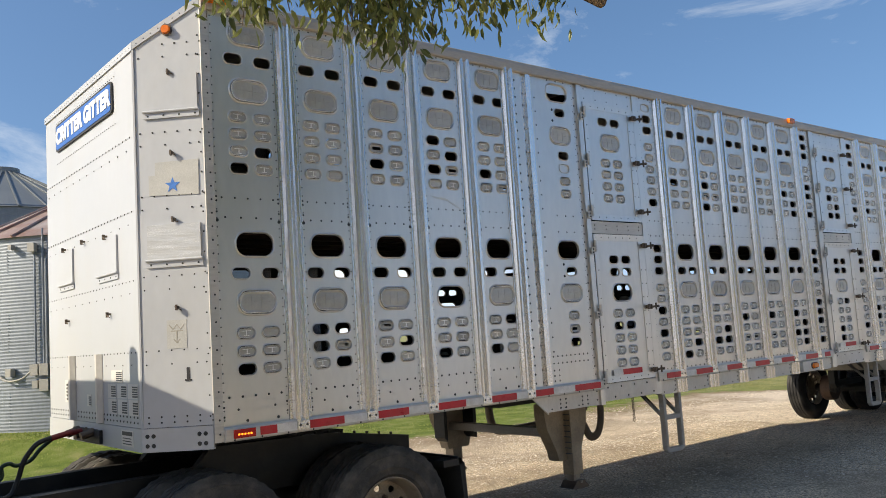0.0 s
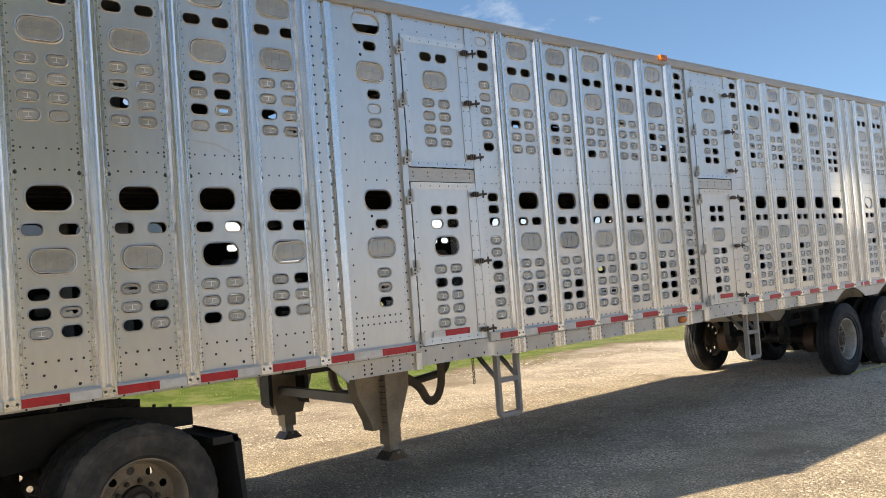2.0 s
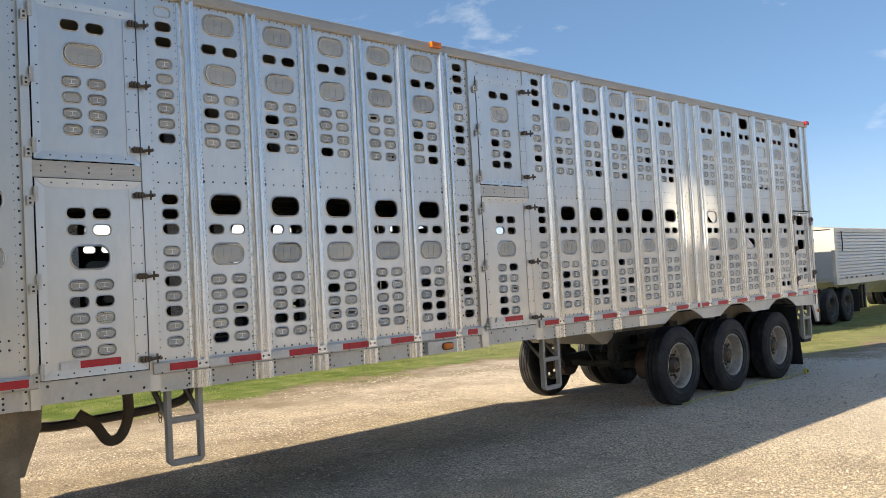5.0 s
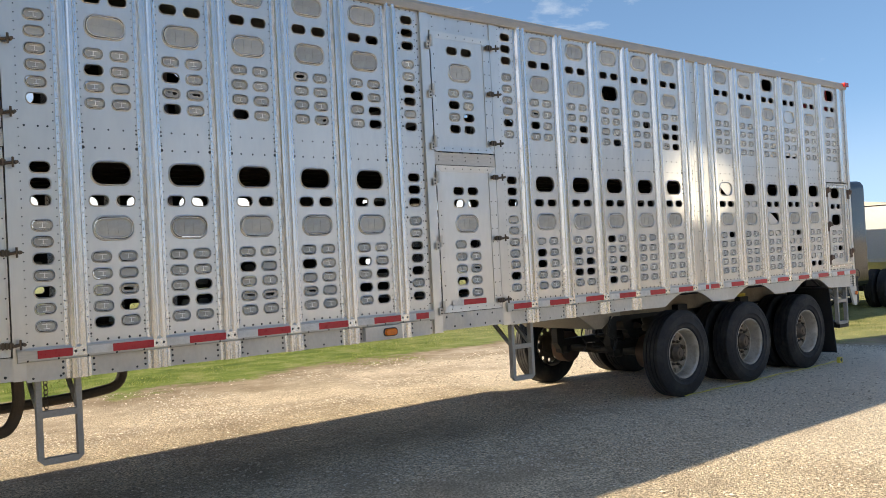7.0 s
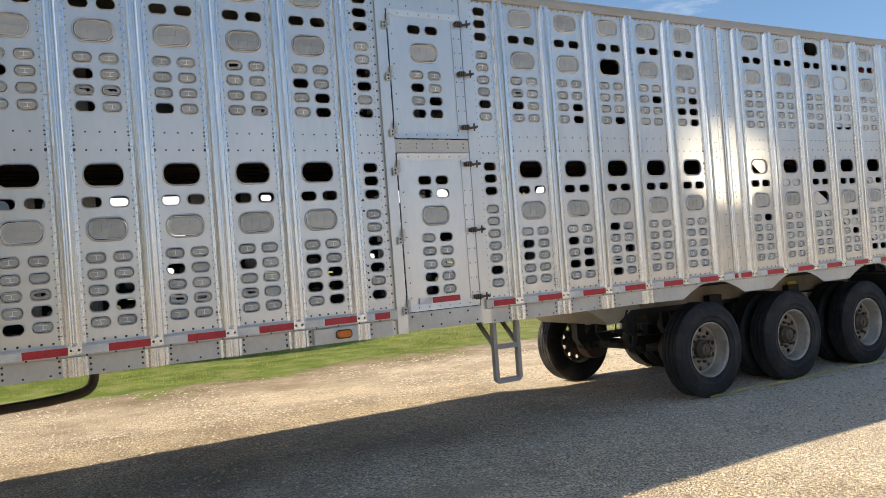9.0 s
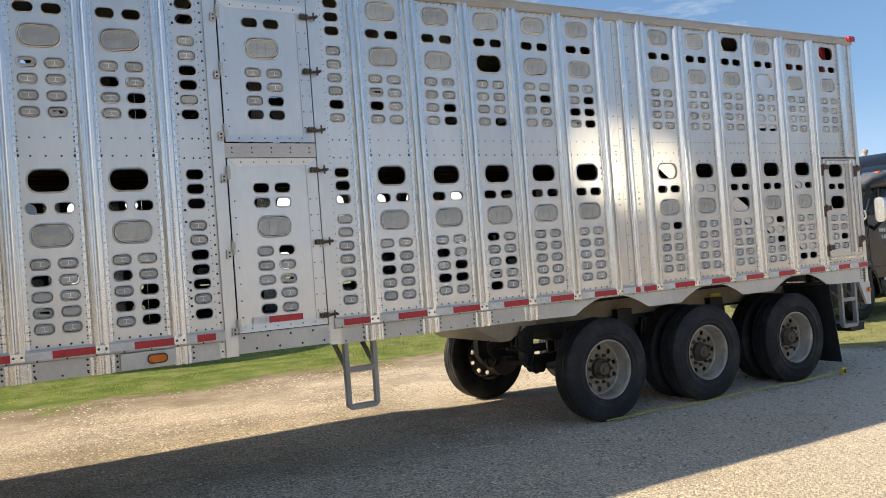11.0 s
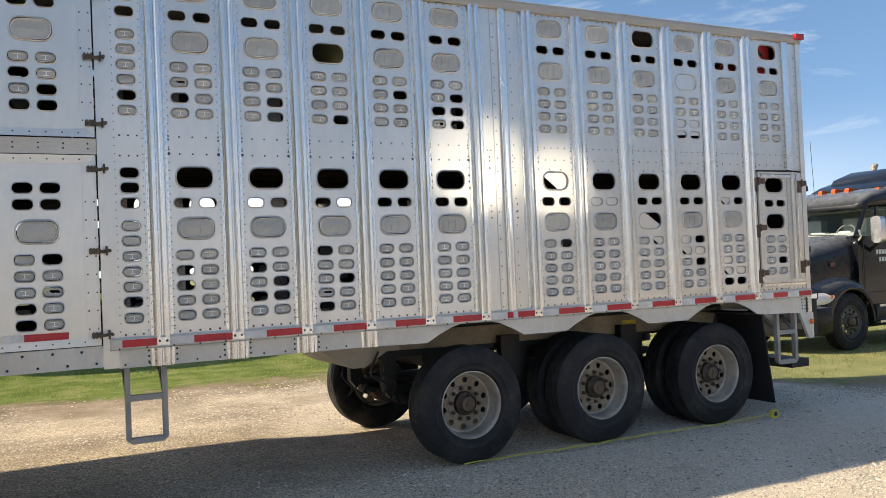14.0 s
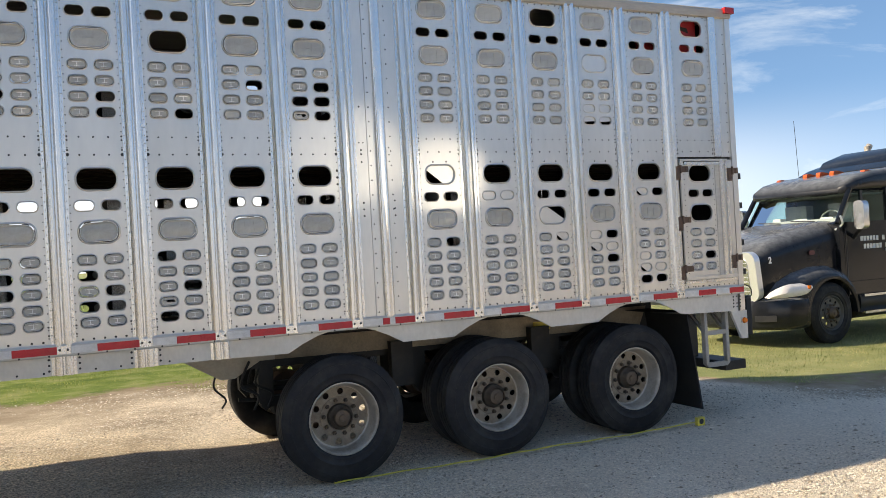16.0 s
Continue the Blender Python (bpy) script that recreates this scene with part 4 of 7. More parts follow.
part("door_rail", boxed(15.45, 15.97, -0.018, 0.006, 2.545, 2.578), ALU_RIB, rear_leaf, bevel=0.004)
part("door_rail", boxed(15.40, 16.06, -0.030, 0.006, 1.405, 1.436), ALU, rear_leaf, bevel=0.006)
part("door_rail", boxed(15.40, 16.06, -0.022, 0.006, 1.372, 1.398), ALU_RIB, rear_leaf, bevel=0.004)
part("door_rail", boxed(15.40, 15.432, -0.02, 0.006, 1.436, 2.585), ALU, rear_leaf, bevel=0.004)
for z in (2.475, 1.975, 1.49):
    angle_hinge(rear_leaf, 15.335, z)
for z in (2.455, 1.57):
    angle_hinge(rear_leaf, 15.995, z, 0.13)
low_strip = plain_strip("side_panel", 15.392, 16.085, 1.30, 1.368, 0.0)
rivets_on(low_strip, [(15.44 + 0.066 * i, 1.338, 0.0066) for i in range(10)], [])
part("door_jamb", boxed(15.392, 16.085, 0.02, 0.035, 1.368, 1.43), ALU, trailer)
part("door_jamb", boxed(15.392, 16.085, 0.02, 0.035, 2.56, 2.64), RIVET, trailer)

# top rail
RAIL = [(0.0, 4.045), (-0.030, 4.045), (-0.036, 4.052), (-0.040, 4.105), (-0.034, 4.132), (-0.015, 4.144), (0.05, 4.144), (0.05, 4.10), (0.0, 4.10)]
bm = bmesh.new()
prism(bm, RAIL, "x", 0.0, LEN)
top_rail = part("top_rail", bm, TOPRAIL, trailer, "dull aluminium top rail")
again(top_rail, "top_rail", trailer, MIRROR)

# bottom rail with reflective tape, in lengths between the doors
for x0, x1 in ((0.062, 3.70), (4.50, 7.96), (8.87, 16.13)):
    bm = bmesh.new()
    prism(bm, [(0.0, 1.228), (-0.030, 1.228), (-0.036, 1.236), (-0.036, 1.305), (-0.028, 1.318), (0.0, 1.318)], "x", x0, x1)
    rail = part("bottom_rail", bm, ALU_RAIL, trailer)
    again(rail, "bottom_rail", trailer, MIRROR)
    rivets_on(rail, [(x0 + 0.06 + 0.19 * i, 1.238, 0.006) for i in range(int((x1 - x0) / 0.19))], [], -0.036)


def tape(x0, x1, red):
    part("tape", boxed(x0, x1, -0.0395, -0.036, 1.247, 1.300), RED_TAPE if red else WHITE_TAPE, trailer, "red reflective tape" if red else "white reflective tape")


def bracket(x):
    ob = part("rail_bracket", boxed(x - 0.045, x + 0.045, -0.042, -0.034, 1.245, 1.304), ALU_RIB, trailer, bevel=0.003)
    rivets_on(ob, [(x - 0.026, 1.276, 0.008), (x + 0.026, 1.276, 0.008)], [], -0.042)


EDGES = [0.30, 0.617, 1.175, 1.728, 2.275, 2.770]
tape(0.30, 0.42, True)
tape(0.42, 0.565, False)
for a, b in zip(EDGES[1:], EDGES[2:]):
    tape(a + 0.05, a + 0.32, True)
    tape(a + 0.32, b - 0.05, False)
tape(2.82, 3.03, True)
tape(3.03, 3.30, False)
tape(3.30, 3.64, True)
for group in ([4.60, 4.884], [4.884, 5.435, 5.984, 6.530, 7.074, 7.620, 7.93], [8.93, 9.235], [9.235, 9.786, 10.337, 10.884, 11.427, 11.975], [12.530, 13.086, 13.643, 14.197, 14.753, 15.310]):
    for a, b in zip(group, group[1:]):
        mid = a + (b - a) * 0.40
        if len(group) > 2:
            tape(a + 0.05, mid, False)
        tape(mid if len(group) > 2 else a + 0.02, b - 0.045, True)
for a, b, red in ((12.025, 12.195, False), (12.197, 12.257, True), (12.259, 12.305, False), (12.307, 12.485, True), (15.36, 15.535, False), (15.535, 15.755, True), (15.755, 15.93, False), (15.93, 16.12, True)):
    tape(a, b, red)
for x in RIBS:
    bracket(x)

# skirt below the rail, ribbed, from the landing gear to the wheels
for x0, x1 in ((2.99, 3.61), (4.556, 7.92), (8.93, 10.87)):
    sk = part("skirt", boxed(x0, x1, -0.004, 0.012, 1.095, 1.23), ALU_DIRTY, trailer)
    spots = [(x0 + 0.04 + 0.17 * i, 1.118, 0.007) for i in range(int((x1 - x0) / 0.17))]
    for x in RIBS:
        if x0 - 0.01 < x < x1 + 0.01:
            spots += [(x + dx, 1.13 + 0.04 * i, 0.0075) for dx in (-0.1, 0.1) for i in range(3)]
    if x0 < 3:
        spots += [(3.14 + 0.07 * i, 1.12 + 0.035 * j, 0.008) for i in (0, 1, 4, 5) for j in range(3)]
    rivets_on(sk, spots, [], -0.004)
    again(sk, "skirt", trailer, MIRROR)
SK = [(x, y - 0.004) for x, y in RIB]
sk_first = None
for x in RIBS:
    if 4.8 < x < 10.9:
        if sk_first is None:
            sk_first = part("skirt_post", rib_mesh(1.095, 1.228, SK), ALU_RIB, trailer, at=pose(x, 0, 0))
        else:
            again(sk_first, "skirt_post", trailer, pose(x, 0, 0))
# slanted end ahead of the landing gear
bm = bmesh.new()
prism(bm, [(2.80, 1.235), (2.99, 1.235), (2.99, 1.075)], "y", -0.003, 0.012)
part("skirt_gusset", bm, ALU_DIRTY, trailer)

# skirt with wheel arches
AXLES = (11.86, 13.31, 14.80)
pts = [(10.87, 1.228), (10.87, 1.095)]
for a in AXLES:
    for i in range(9):
        t = -1 + 2 * i / 8
        pts.append((a + 0.03 + 0.49 * t, 1.085 + 0.15 * min(1.0, (1 - abs(t) ** 1.7) * 1.15)))
pts += [(15.40, 1.075), (16.06, 1.055), (16.06, 1.228)]
bm = bmesh.new()
prism(bm, pts, "y", -0.010, 0.004)
arch = part("wheel_skirt", bm, ALU_DIRTY, trailer, "smooth skirt with three wheel arches")
again(arch, "wheel_skirt", trailer, MIRROR)
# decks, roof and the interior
part("deck", boxed(0.02, LEN - 0.03, 0.03, WID - 0.03, 1.24, 1.30), INSIDE_DARK, trailer, "interior floor darkened for shade")
part("deck", boxed(0.02, LEN - 0.03, 0.03, WID - 0.03, 2.66, 2.73), INSIDE_DARK, trailer, "upper deck darkened for shade")
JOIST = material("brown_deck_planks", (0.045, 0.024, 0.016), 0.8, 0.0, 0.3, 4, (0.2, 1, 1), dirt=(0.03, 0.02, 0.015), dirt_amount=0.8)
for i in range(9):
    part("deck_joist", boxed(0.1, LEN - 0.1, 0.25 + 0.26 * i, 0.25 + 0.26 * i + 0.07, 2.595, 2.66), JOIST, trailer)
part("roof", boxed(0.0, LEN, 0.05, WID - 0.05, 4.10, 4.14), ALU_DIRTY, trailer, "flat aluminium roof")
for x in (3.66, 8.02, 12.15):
    gate = part("inner_gate", boxed(x - 0.02, x + 0.02, 0.08, 0.12, 1.30, 2.66), INSIDE_DARK, trailer, "slatted inner gate")
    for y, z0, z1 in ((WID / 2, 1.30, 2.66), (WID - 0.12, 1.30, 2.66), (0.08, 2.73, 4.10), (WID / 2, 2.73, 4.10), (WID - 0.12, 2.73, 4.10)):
        part("gate_post", boxed(x - 0.02, x + 0.02, y, y + 0.04, z0, z1), INSIDE_DARK, gate)
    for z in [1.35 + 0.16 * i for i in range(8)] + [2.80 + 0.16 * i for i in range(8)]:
        part("gate_slat", boxed(x - 0.012, x + 0.012, 0.08, WID - 0.08, z, z + 0.07), INSIDE_DARK, gate)
tagged(part("far_plug", far_plugs, PLUG, trailer), kind="stuff")
# red ramp panel hung inside the rear corner
RED_PAINT = material("worn_red_paint", (0.42, 0.025, 0.03), 0.5, 0.0, 0.2, 6, dirt=(0.16, 0.02, 0.02), dirt_amount=0.6, dirt_scale=4)
ramp_panel = part("ramp_panel", boxed(15.06, 15.80, 0.10, 0.13, 3.60, 4.04), RED_PAINT, trailer, "red-painted ramp panel inside the rear corner", bevel=0.01)
# raised dark strip standing in for the slot's shaded opening
bm = bmesh.new()
prism(bm, [(15.54, 3.975), (15.555, 3.94), (15.70, 3.90), (15.69, 3.945)], "y", 0.092, 0.105)
part("slot", bm, INSIDE_DARK, ramp_panel)
part("ramp_rail", boxed(15.06, 15.80, 0.085, 0.10, 3.80, 3.83), RED_PAINT, ramp_panel)
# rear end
part("side_panel", boxed(15.395, 16.08, WID - 0.012, WID, 1.30, 2.63), INNER_DARK, trailer)
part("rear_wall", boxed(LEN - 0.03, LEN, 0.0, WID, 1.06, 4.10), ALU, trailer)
# dark sheet added behind the rear openings to stand in for shade
part("rear_liner", boxed(LEN - 0.05, LEN - 0.034, 0.05, WID - 0.05, 1.31, 4.09), INSIDE_DARK, trailer)
for m in masters:
    bpy.data.objects.remove(m)


# ---- nose of the trailer ----
NX, NY0, NY1 = -0.33, 0.315, 2.463
ANG = math.atan2(-NY0, -NX)
CH = math.hypot(NX, NY0)
FAR_CH = math.hypot(NX, WID - NY1)
FRONT_W = 1.918
front_at = pose(NX, NY1, 0, 0, 0, -90) @ Matrix.Diagonal(((NY1 - NY0) / FRONT_W, 1, 1, 1))
chamfer_at = pose(NX, NY0, 0, 0, 0, math.degrees(ANG))
far_chamfer_at = pose(0.0, WID, 0, 0, 0, math.degrees(math.atan2(NY1 - WID, NX)))


NOSE_TOP = 3.86


def nose_panel(name, at, w, tops, label):
    """A face of the nose; tops: the heights of its upper edge at both ends."""
    bm = bmesh.new()
    box(bm, 0.0, w, 0.0, 0.02, 1.345, 2.715)
    prism(bm, [(0.0, 2.715), (w, 2.715), (w, tops[1] - 0.05), (0.0, tops[0] - 0.05)], "y", 0.003, 0.023)
    ob = part(name, bm, NOSE, trailer, label, at=at, bevel=0.002)
    bm = bmesh.new()
    prism(bm, [(-0.004, tops[0] - 0.052), (w + 0.004, tops[1] - 0.052), (w + 0.004, tops[1]), (-0.004, tops[0])], "y", -0.008, 0.03)
    cap = part("nose_cap", bm, NOSE, trailer, at=at, bevel=0.003)
    rivets_on(cap, [(0.03 + 0.05 * i, tops[0] - 0.03 + (tops[1] - tops[0]) * (0.03 + 0.05 * i) / w, 0.004) for i in range(int(w / 0.05))], [], -0.008)
    return ob


front_panel = nose_panel("front_panel", front_at, FRONT_W, (NOSE_TOP, NOSE_TOP), "white-painted riveted front panel")
corner_panel = nose_panel("corner_panel", chamfer_at, CH, (NOSE_TOP, 4.13), "white-painted chamfered corner panel")
nose_panel("corner_panel", far_chamfer_at, FAR_CH, (4.13, NOSE_TOP), "white-painted chamfered corner panel")
part("corner_bead", boxed(-0.006, 0.006, -0.006, 0.01, 1.2, NOSE_TOP - 0.01), NOSE, trailer, at=chamfer_at, bevel=0.002)
for at, w in ((front_at, FRONT_W), (chamfer_at, CH), (far_chamfer_at, FAR_CH)):
    band = part("nose_band", boxed(0.0, w, -0.008, 0.02, 1.195, 1.342), NOSE, trailer, at=at, bevel=0.003)
    if w < 1:
        rivets_on(band, [(x, z, 0.012) for x in (0.03, 0.07, w - 0.09, w - 0.05) for z in (1.235, 1.295)], [], -0.008)
bm = bmesh.new()
lowv = [bm.verts.new(p) for p in ((NX, NY0, NOSE_TOP - 0.005), (NX, NY1, NOSE_TOP - 0.005))]
topv = [bm.verts.new(p) for p in ((0.0, 0.0, 4.125), (0.0, WID, 4.125))]
bm.faces.new((lowv[0], topv[0], topv[1], lowv[1]))
part("nose_roof", bm, ALU_DIRTY, trailer)
bm = bmesh.new()
prism(bm, [(NX + 0.01, NY0 + 0.01), (0.0, 0.01), (0.02, 0.01), (0.02, WID - 0.01), (0.0, WID - 0.01), (NX + 0.01, NY1 - 0.01)], "z", 1.205, 1.30)
part("deck", bm, CHASSIS, trailer)

sp = []
for z in (3.24, 2.745, 2.29, 1.825):
    sp += [(0.03 + 0.062 * i, z, 0.0055) for i in range(30)]
for z in (3.16, 2.665, 2.21, 1.745):
    sp += [(0.06 + 0.155 * i, z, 0.0055) for i in range(12)]
sp += [(0.04 + 0.06 * i, z, 0.007) for i in range(31) for z in (1.375, 1.41)]
sp += [(0.30 + 0.04 * i, z, 0.0035) for i in range(33) for z in (3.735, 3.40)]
rivets_on(front_panel, sp, [])
sp = []
for z in (3.83, 3.24, 2.82, 2.30, 1.825):
    sp += [(0.035 + 0.083 * i, z, 0.0052) for i in range(6) if z < 3.8 or i > 1]
    sp += [(0.035 + 0.165 * i, z - 0.085, 0.0052) for i in range(3)] + [(CH - 0.03, z - 0.085, 0.0052)]
sp += [(0.04 + 0.083 * i, z, 0.0058) for i in range(6) for z in (1.375, 1.41)]
sp += [(CH - 0.018, 1.40 + 0.13 * i, 0.0052) for i in range(21)]
rivets_on(corner_panel, sp, [])


def hatch(owner, x0, x1, z0, z1, mat):
    """A small flap with a piano hinge along its foot and a catch over its head."""
    flap = part("hatch", boxed(x0, x1, -0.014, -0.002, z0, z1), mat, owner, "small hinged vent flap", bevel=0.003)
    bm = bmesh.new()
    tube(bm, (x0 - 0.01, -0.016, z0), (x1 + 0.01, -0.016, z0), 0.009, seg=8)
    box(bm, x0 - 0.01, x1 + 0.01, -0.010, 0.0, z0 - 0.045, z0 - 0.004)
    part("hatch_hinge", bm, NOSE, owner)
    rivets_on(owner, [(x0 + 0.02 + (x1 - x0 - 0.04) * i / 3, z0 - 0.027, 0.006) for i in range(4)], [], -0.010)


def catch(owner, x, z):
    bm = bmesh.new()
    box(bm, x - 0.012, x + 0.012, -0.02, 0.0, z - 0.006, z + 0.006)
    box(bm, x - 0.005, x + 0.005, -0.032, -0.014, z - 0.022, z + 0.014)
    tube(bm, (x + 0.003, -0.028, z - 0.006), (x + 0.034, -0.02, z - 0.024), 0.004, seg=6)
    part("catch", bm, HUB, owner, "dark spring catch")


hatch(corner_panel, 0.075, 0.43, 3.375, 3.62, NOSE)
hatch(corner_panel, 0.068, 0.42, 2.40, 2.63, FOIL)
hatch(front_panel, 0.34, 0.66, 2.39, 2.655, NOSE)
hatch(front_panel, 1.22, 1.575, 2.375, 2.63, NOSE)
for x, z in ((0.241, 3.637), (0.245, 3.098), (0.244, 2.664), (0.25, 2.097)):
    catch(corner_panel, x, z)
for x, z in ((0.461, 2.671), (1.369, 2.646), (0.909, 2.674), (0.519, 2.103), (1.406, 2.10)):
    catch(front_panel, x, z)
for x in (0.62, 1.20):
    bm = bmesh.new()
    prism(bm, [(x - 0.034, 0.0), (x - 0.034, -0.008), (x - 0.014, -0.04), (x + 0.014, -0.04), (x + 0.034, -0.008), (x + 0.034, 0.0)], "z", 1.35, 1.83)
    part("nose_channel", bm, ALU_DIRTY, front_panel)

# blue name plate with white capitals
bm = bmesh.new()
prism(bm, oval(0.625, 0.112, 0.035, 5), "y", -0.010, 0.0)
plate = part("sign_plate", bm, RIVET, front_panel, "blue sign with white capital letters and a dark edge", at=pose(0.935, -0.002, 3.60))
bm = bmesh.new()
prism(bm, oval(0.608, 0.096, 0.028, 5), "y", -0.013, -0.009)
part("sign_face", bm, SIGN_BLUE, plate)
words = bpy.data.curves.new("sign_lettering", "FONT")
words.body, words.size, words.extrude, words.offset, words.align_x, words.align_y = "CRITTER GITTER", 0.160, 0.002, 0.011, "CENTER", "CENTER"
words.materials.append(SIGN_WHITE)
sign_words = new("sign_lettering", words)
sign_words.parent = plate
sign_words.matrix_basis = pose(0, -0.0145, 0, 90, 0, 0)
sign_words["label"] = "white capital letters"

# stickers on the lower front
for x, z, w, h in ((1.40, 1.675, 0.2, 0.08), (1.33, 1.575, 0.15, 0.095), (1.50, 1.575, 0.17, 0.095), (1.69, 1.575, 0.17, 0.095), (1.33, 1.47, 0.16, 0.1), (1.51, 1.47, 0.17, 0.1), (1.70, 1.47, 0.16, 0.1), (0.40, 1.56, 0.07, 0.17), (0.90, 1.50, 0.09, 0.085)):
    st = part("sticker", boxed(x, x + w, -0.003, -0.001, z - h / 2, z + h / 2), PAPER, front_panel, "small white warning sticker")
    bm = bmesh.new()
    for i in range(5):
        box(bm, x + w * 0.45, x + w * 0.95, -0.0045, -0.0025, z - h * 0.4 + h * 0.16 * i, z - h * 0.4 + h * 0.16 * i + h * 0.1)
    part("print", bm, INK, st, "black print lines")
st = part("sticker", boxed(1.58, 1.78, -0.0105, -0.0085, 1.22, 1.325), PAPER, front_panel, "small white identification plate")
bm = bmesh.new()
box(bm, 1.595, 1.765, -0.0125, -0.0100, 1.29, 1.315)
for i in range(3):
    box(bm, 1.60, 1.75, -0.0115, -0.0100, 1.232 + 0.018 * i, 1.238 + 0.018 * i)
part("print", bm, INK, st, "black print lines")

# air and electric couplings with their hoses
bm = bmesh.new()
box(bm, 0.66, 1.22, -0.03, 0.0, 1.205, 1.30)
coupling = part("coupling_plate", bm, CHASSIS, front_panel, "dark coupling plate", bevel=0.006)
for x in (0.78, 0.95, 1.08):
    bm = bmesh.new()
    tube(bm, (x, -0.02, 1.285), (x, -0.11, 1.26), 0.03, seg=10)
    part("coupling", bm, HUB, coupling)
bm = bmesh.new()
pipe(bm, [(-0.62, 1.32, 1.27), (-0.72, 1.30, 1.24), (-0.80, 1.30, 1.14), (-0.84, 1.30, 1.02), (-0.90, 1.28, 0.92), (-1.05, 1.25, 0.93), (-1.5, 1.2, 1.02)], 0.017)
part("air_hose", bm, HOSE, trailer, "black air hose")
bm = bmesh.new()
pipe(bm, [(-0.60, 1.36, 1.26), (-0.68, 1.36, 1.20), (-0.75, 1.35, 1.13), (-0.84, 1.34, 1.11), (-0.88, 1.34, 1.13), (-0.93, 1.34, 1.11), (-0.96, 1.33, 1.02), (-1.3, 1.25, 0.95)], 0.014)
part("air_hose", bm, material("green_hose", (0.02, 0.045, 0.022), 0.45), trailer, "dark green coiled air hose")
bm = bmesh.new()
pipe(bm, [(-0.40, 1.38, 1.29), (-0.50, 1.36, 1.285), (-0.62, 1.33, 1.265)], 0.02)
part("hose_end", bm, material("red_hose", (0.20, 0.02, 0.02), 0.5), trailer, "red hose end")

# marks on the corner panel
bm = bmesh.new()
star = []
for i in range(10):
    r = 0.052 if i % 2 == 0 else 0.021
    t = math.pi / 2 + math.pi * i / 5
    star.append((r * math.cos(t), r * math.sin(t)))
prism(bm, star, "y", -0.0045, -0.002)
part("star_sticker", bm, material("blue_star_vinyl", (0.05, 0.19, 0.55), 0.4), corner_panel, "small blue star sticker", at=pose(0.244, 0, 2.885))
bm = bmesh.new()
prism(bm, [(0.085, 2.825), (0.415, 2.815), (0.42, 3.045), (0.13, 3.04), (0.128, 2.955), (0.085, 2.955)], "y", -0.0022, 0.0)
part("glue_patch", bm, PATCH, corner_panel, "faded patch of old glue")
patch = part("glue_patch", boxed(0.175, 0.305, -0.0022, 0.0, 1.835, 2.015), PATCH, corner_panel, "faded square of old glue with a pale mark")
bm = bmesh.new()
for k in range(4):
    x = 0.19 + 0.025 * k
    z0_, z1_ = ((1.99, 1.96) if k % 2 == 0 else (1.96, 1.99))
    prism(bm, [(x, z0_), (x + 0.025, z1_), (x + 0.025, z1_ - 0.009), (x, z0_ - 0.009)], "y", -0.0034, -0.0018)
box(bm, 0.20, 0.28, -0.0034, -0.0018, 1.942, 1.949)
box(bm, 0.2365, 0.2435, -0.0034, -0.0018, 1.868, 1.9415)
prism(bm, [(0.215, 1.895), (0.2365, 1.868), (0.2435, 1.868), (0.265, 1.895), (0.258, 1.895), (0.24, 1.877), (0.222, 1.895)], "y", -0.00335, -0.00185)
part("faded_mark", bm, material("faded_grey_mark", (0.36, 0.34, 0.29), 0.6), patch, "faded grey mark")
font = bpy.data.curves.new("unit_number", "FONT")
font.body, font.size, font.extrude, font.align_x = "1", 0.115, 0.0012, "CENTER"
number = new("unit_number", font)
number.parent = corner_panel
number.matrix_basis = pose(0.305, -0.002, 1.63, 90, 0, 0)
font.materials.append(INK)
part("unit_number_foot", boxed(0.283, 0.327, -0.003, -0.001, 1.627, 1.638), INK, corner_panel)
font.offset = 0.004
number["label"] = "black stencilled unit number"


# a scuff on one panel
bm = bmesh.new()
prism(bm, [(2.003 + p, z) for p, z in ((-0.15, 2.90), (0.0, 2.885), (0.10, 2.84), (0.17, 2.80), (0.12, 2.815), (0.02, 2.865), (-0.10, 2.88))], "y", -0.0015, 0.006)
part("scuff", bm, ALU_DIRTY, trailer, "scraped pale scuff")


# ---- lamps on the trailer ----
def lens(owner, name, at, hw, hh, mat, label, base=ALU_DIRTY):
    bm = bmesh.new()
    prism(bm, oval(hw + 0.006, hh + 0.006, min(hw, hh), 6), "y", -0.012, 0.0)
    housing = part(name, bm, base, owner, label, at=at)
    bm = bmesh.new()
    a = [bm.verts.new((x, -0.012, z)) for x, z in oval(hw, hh, min(hw, hh) * 0.95, 6)]
    b = [bm.verts.new((x, -0.030, z)) for x, z in oval(hw * 0.85, hh * 0.8, min(hw, hh) * 0.75, 6)]
    for i in range(len(a)):
        bm.faces.new((a[i], a[(i + 1) % len(a)], b[(i + 1) % len(a)], b[i]))
    bm.faces.new(b)
    part("lens", bm, mat, housing)
    return housing


part("lamp_box", boxed(7.19, 7.575, -0.05, 0.0, 1.105, 1.222), ALU_DIRTY, trailer, "flat aluminium lamp box", bevel=0.006)
lens(trailer, "side_lamp", pose(7.445, -0.05, 1.165), 0.066, 0.03, AMBER, "oval amber side marker lamp", RIVET)
glow = bpy.data.materials.new("lit_amber_led")
glow.use_nodes = True
glow.node_tree.nodes["Principled BSDF"].inputs["Base Color"].default_value = (0.9, 0.25, 0.02, 1)
glow.node_tree.nodes["Principled BSDF"].inputs["Emission Color"].default_value = (1.0, 0.32, 0.03, 1)
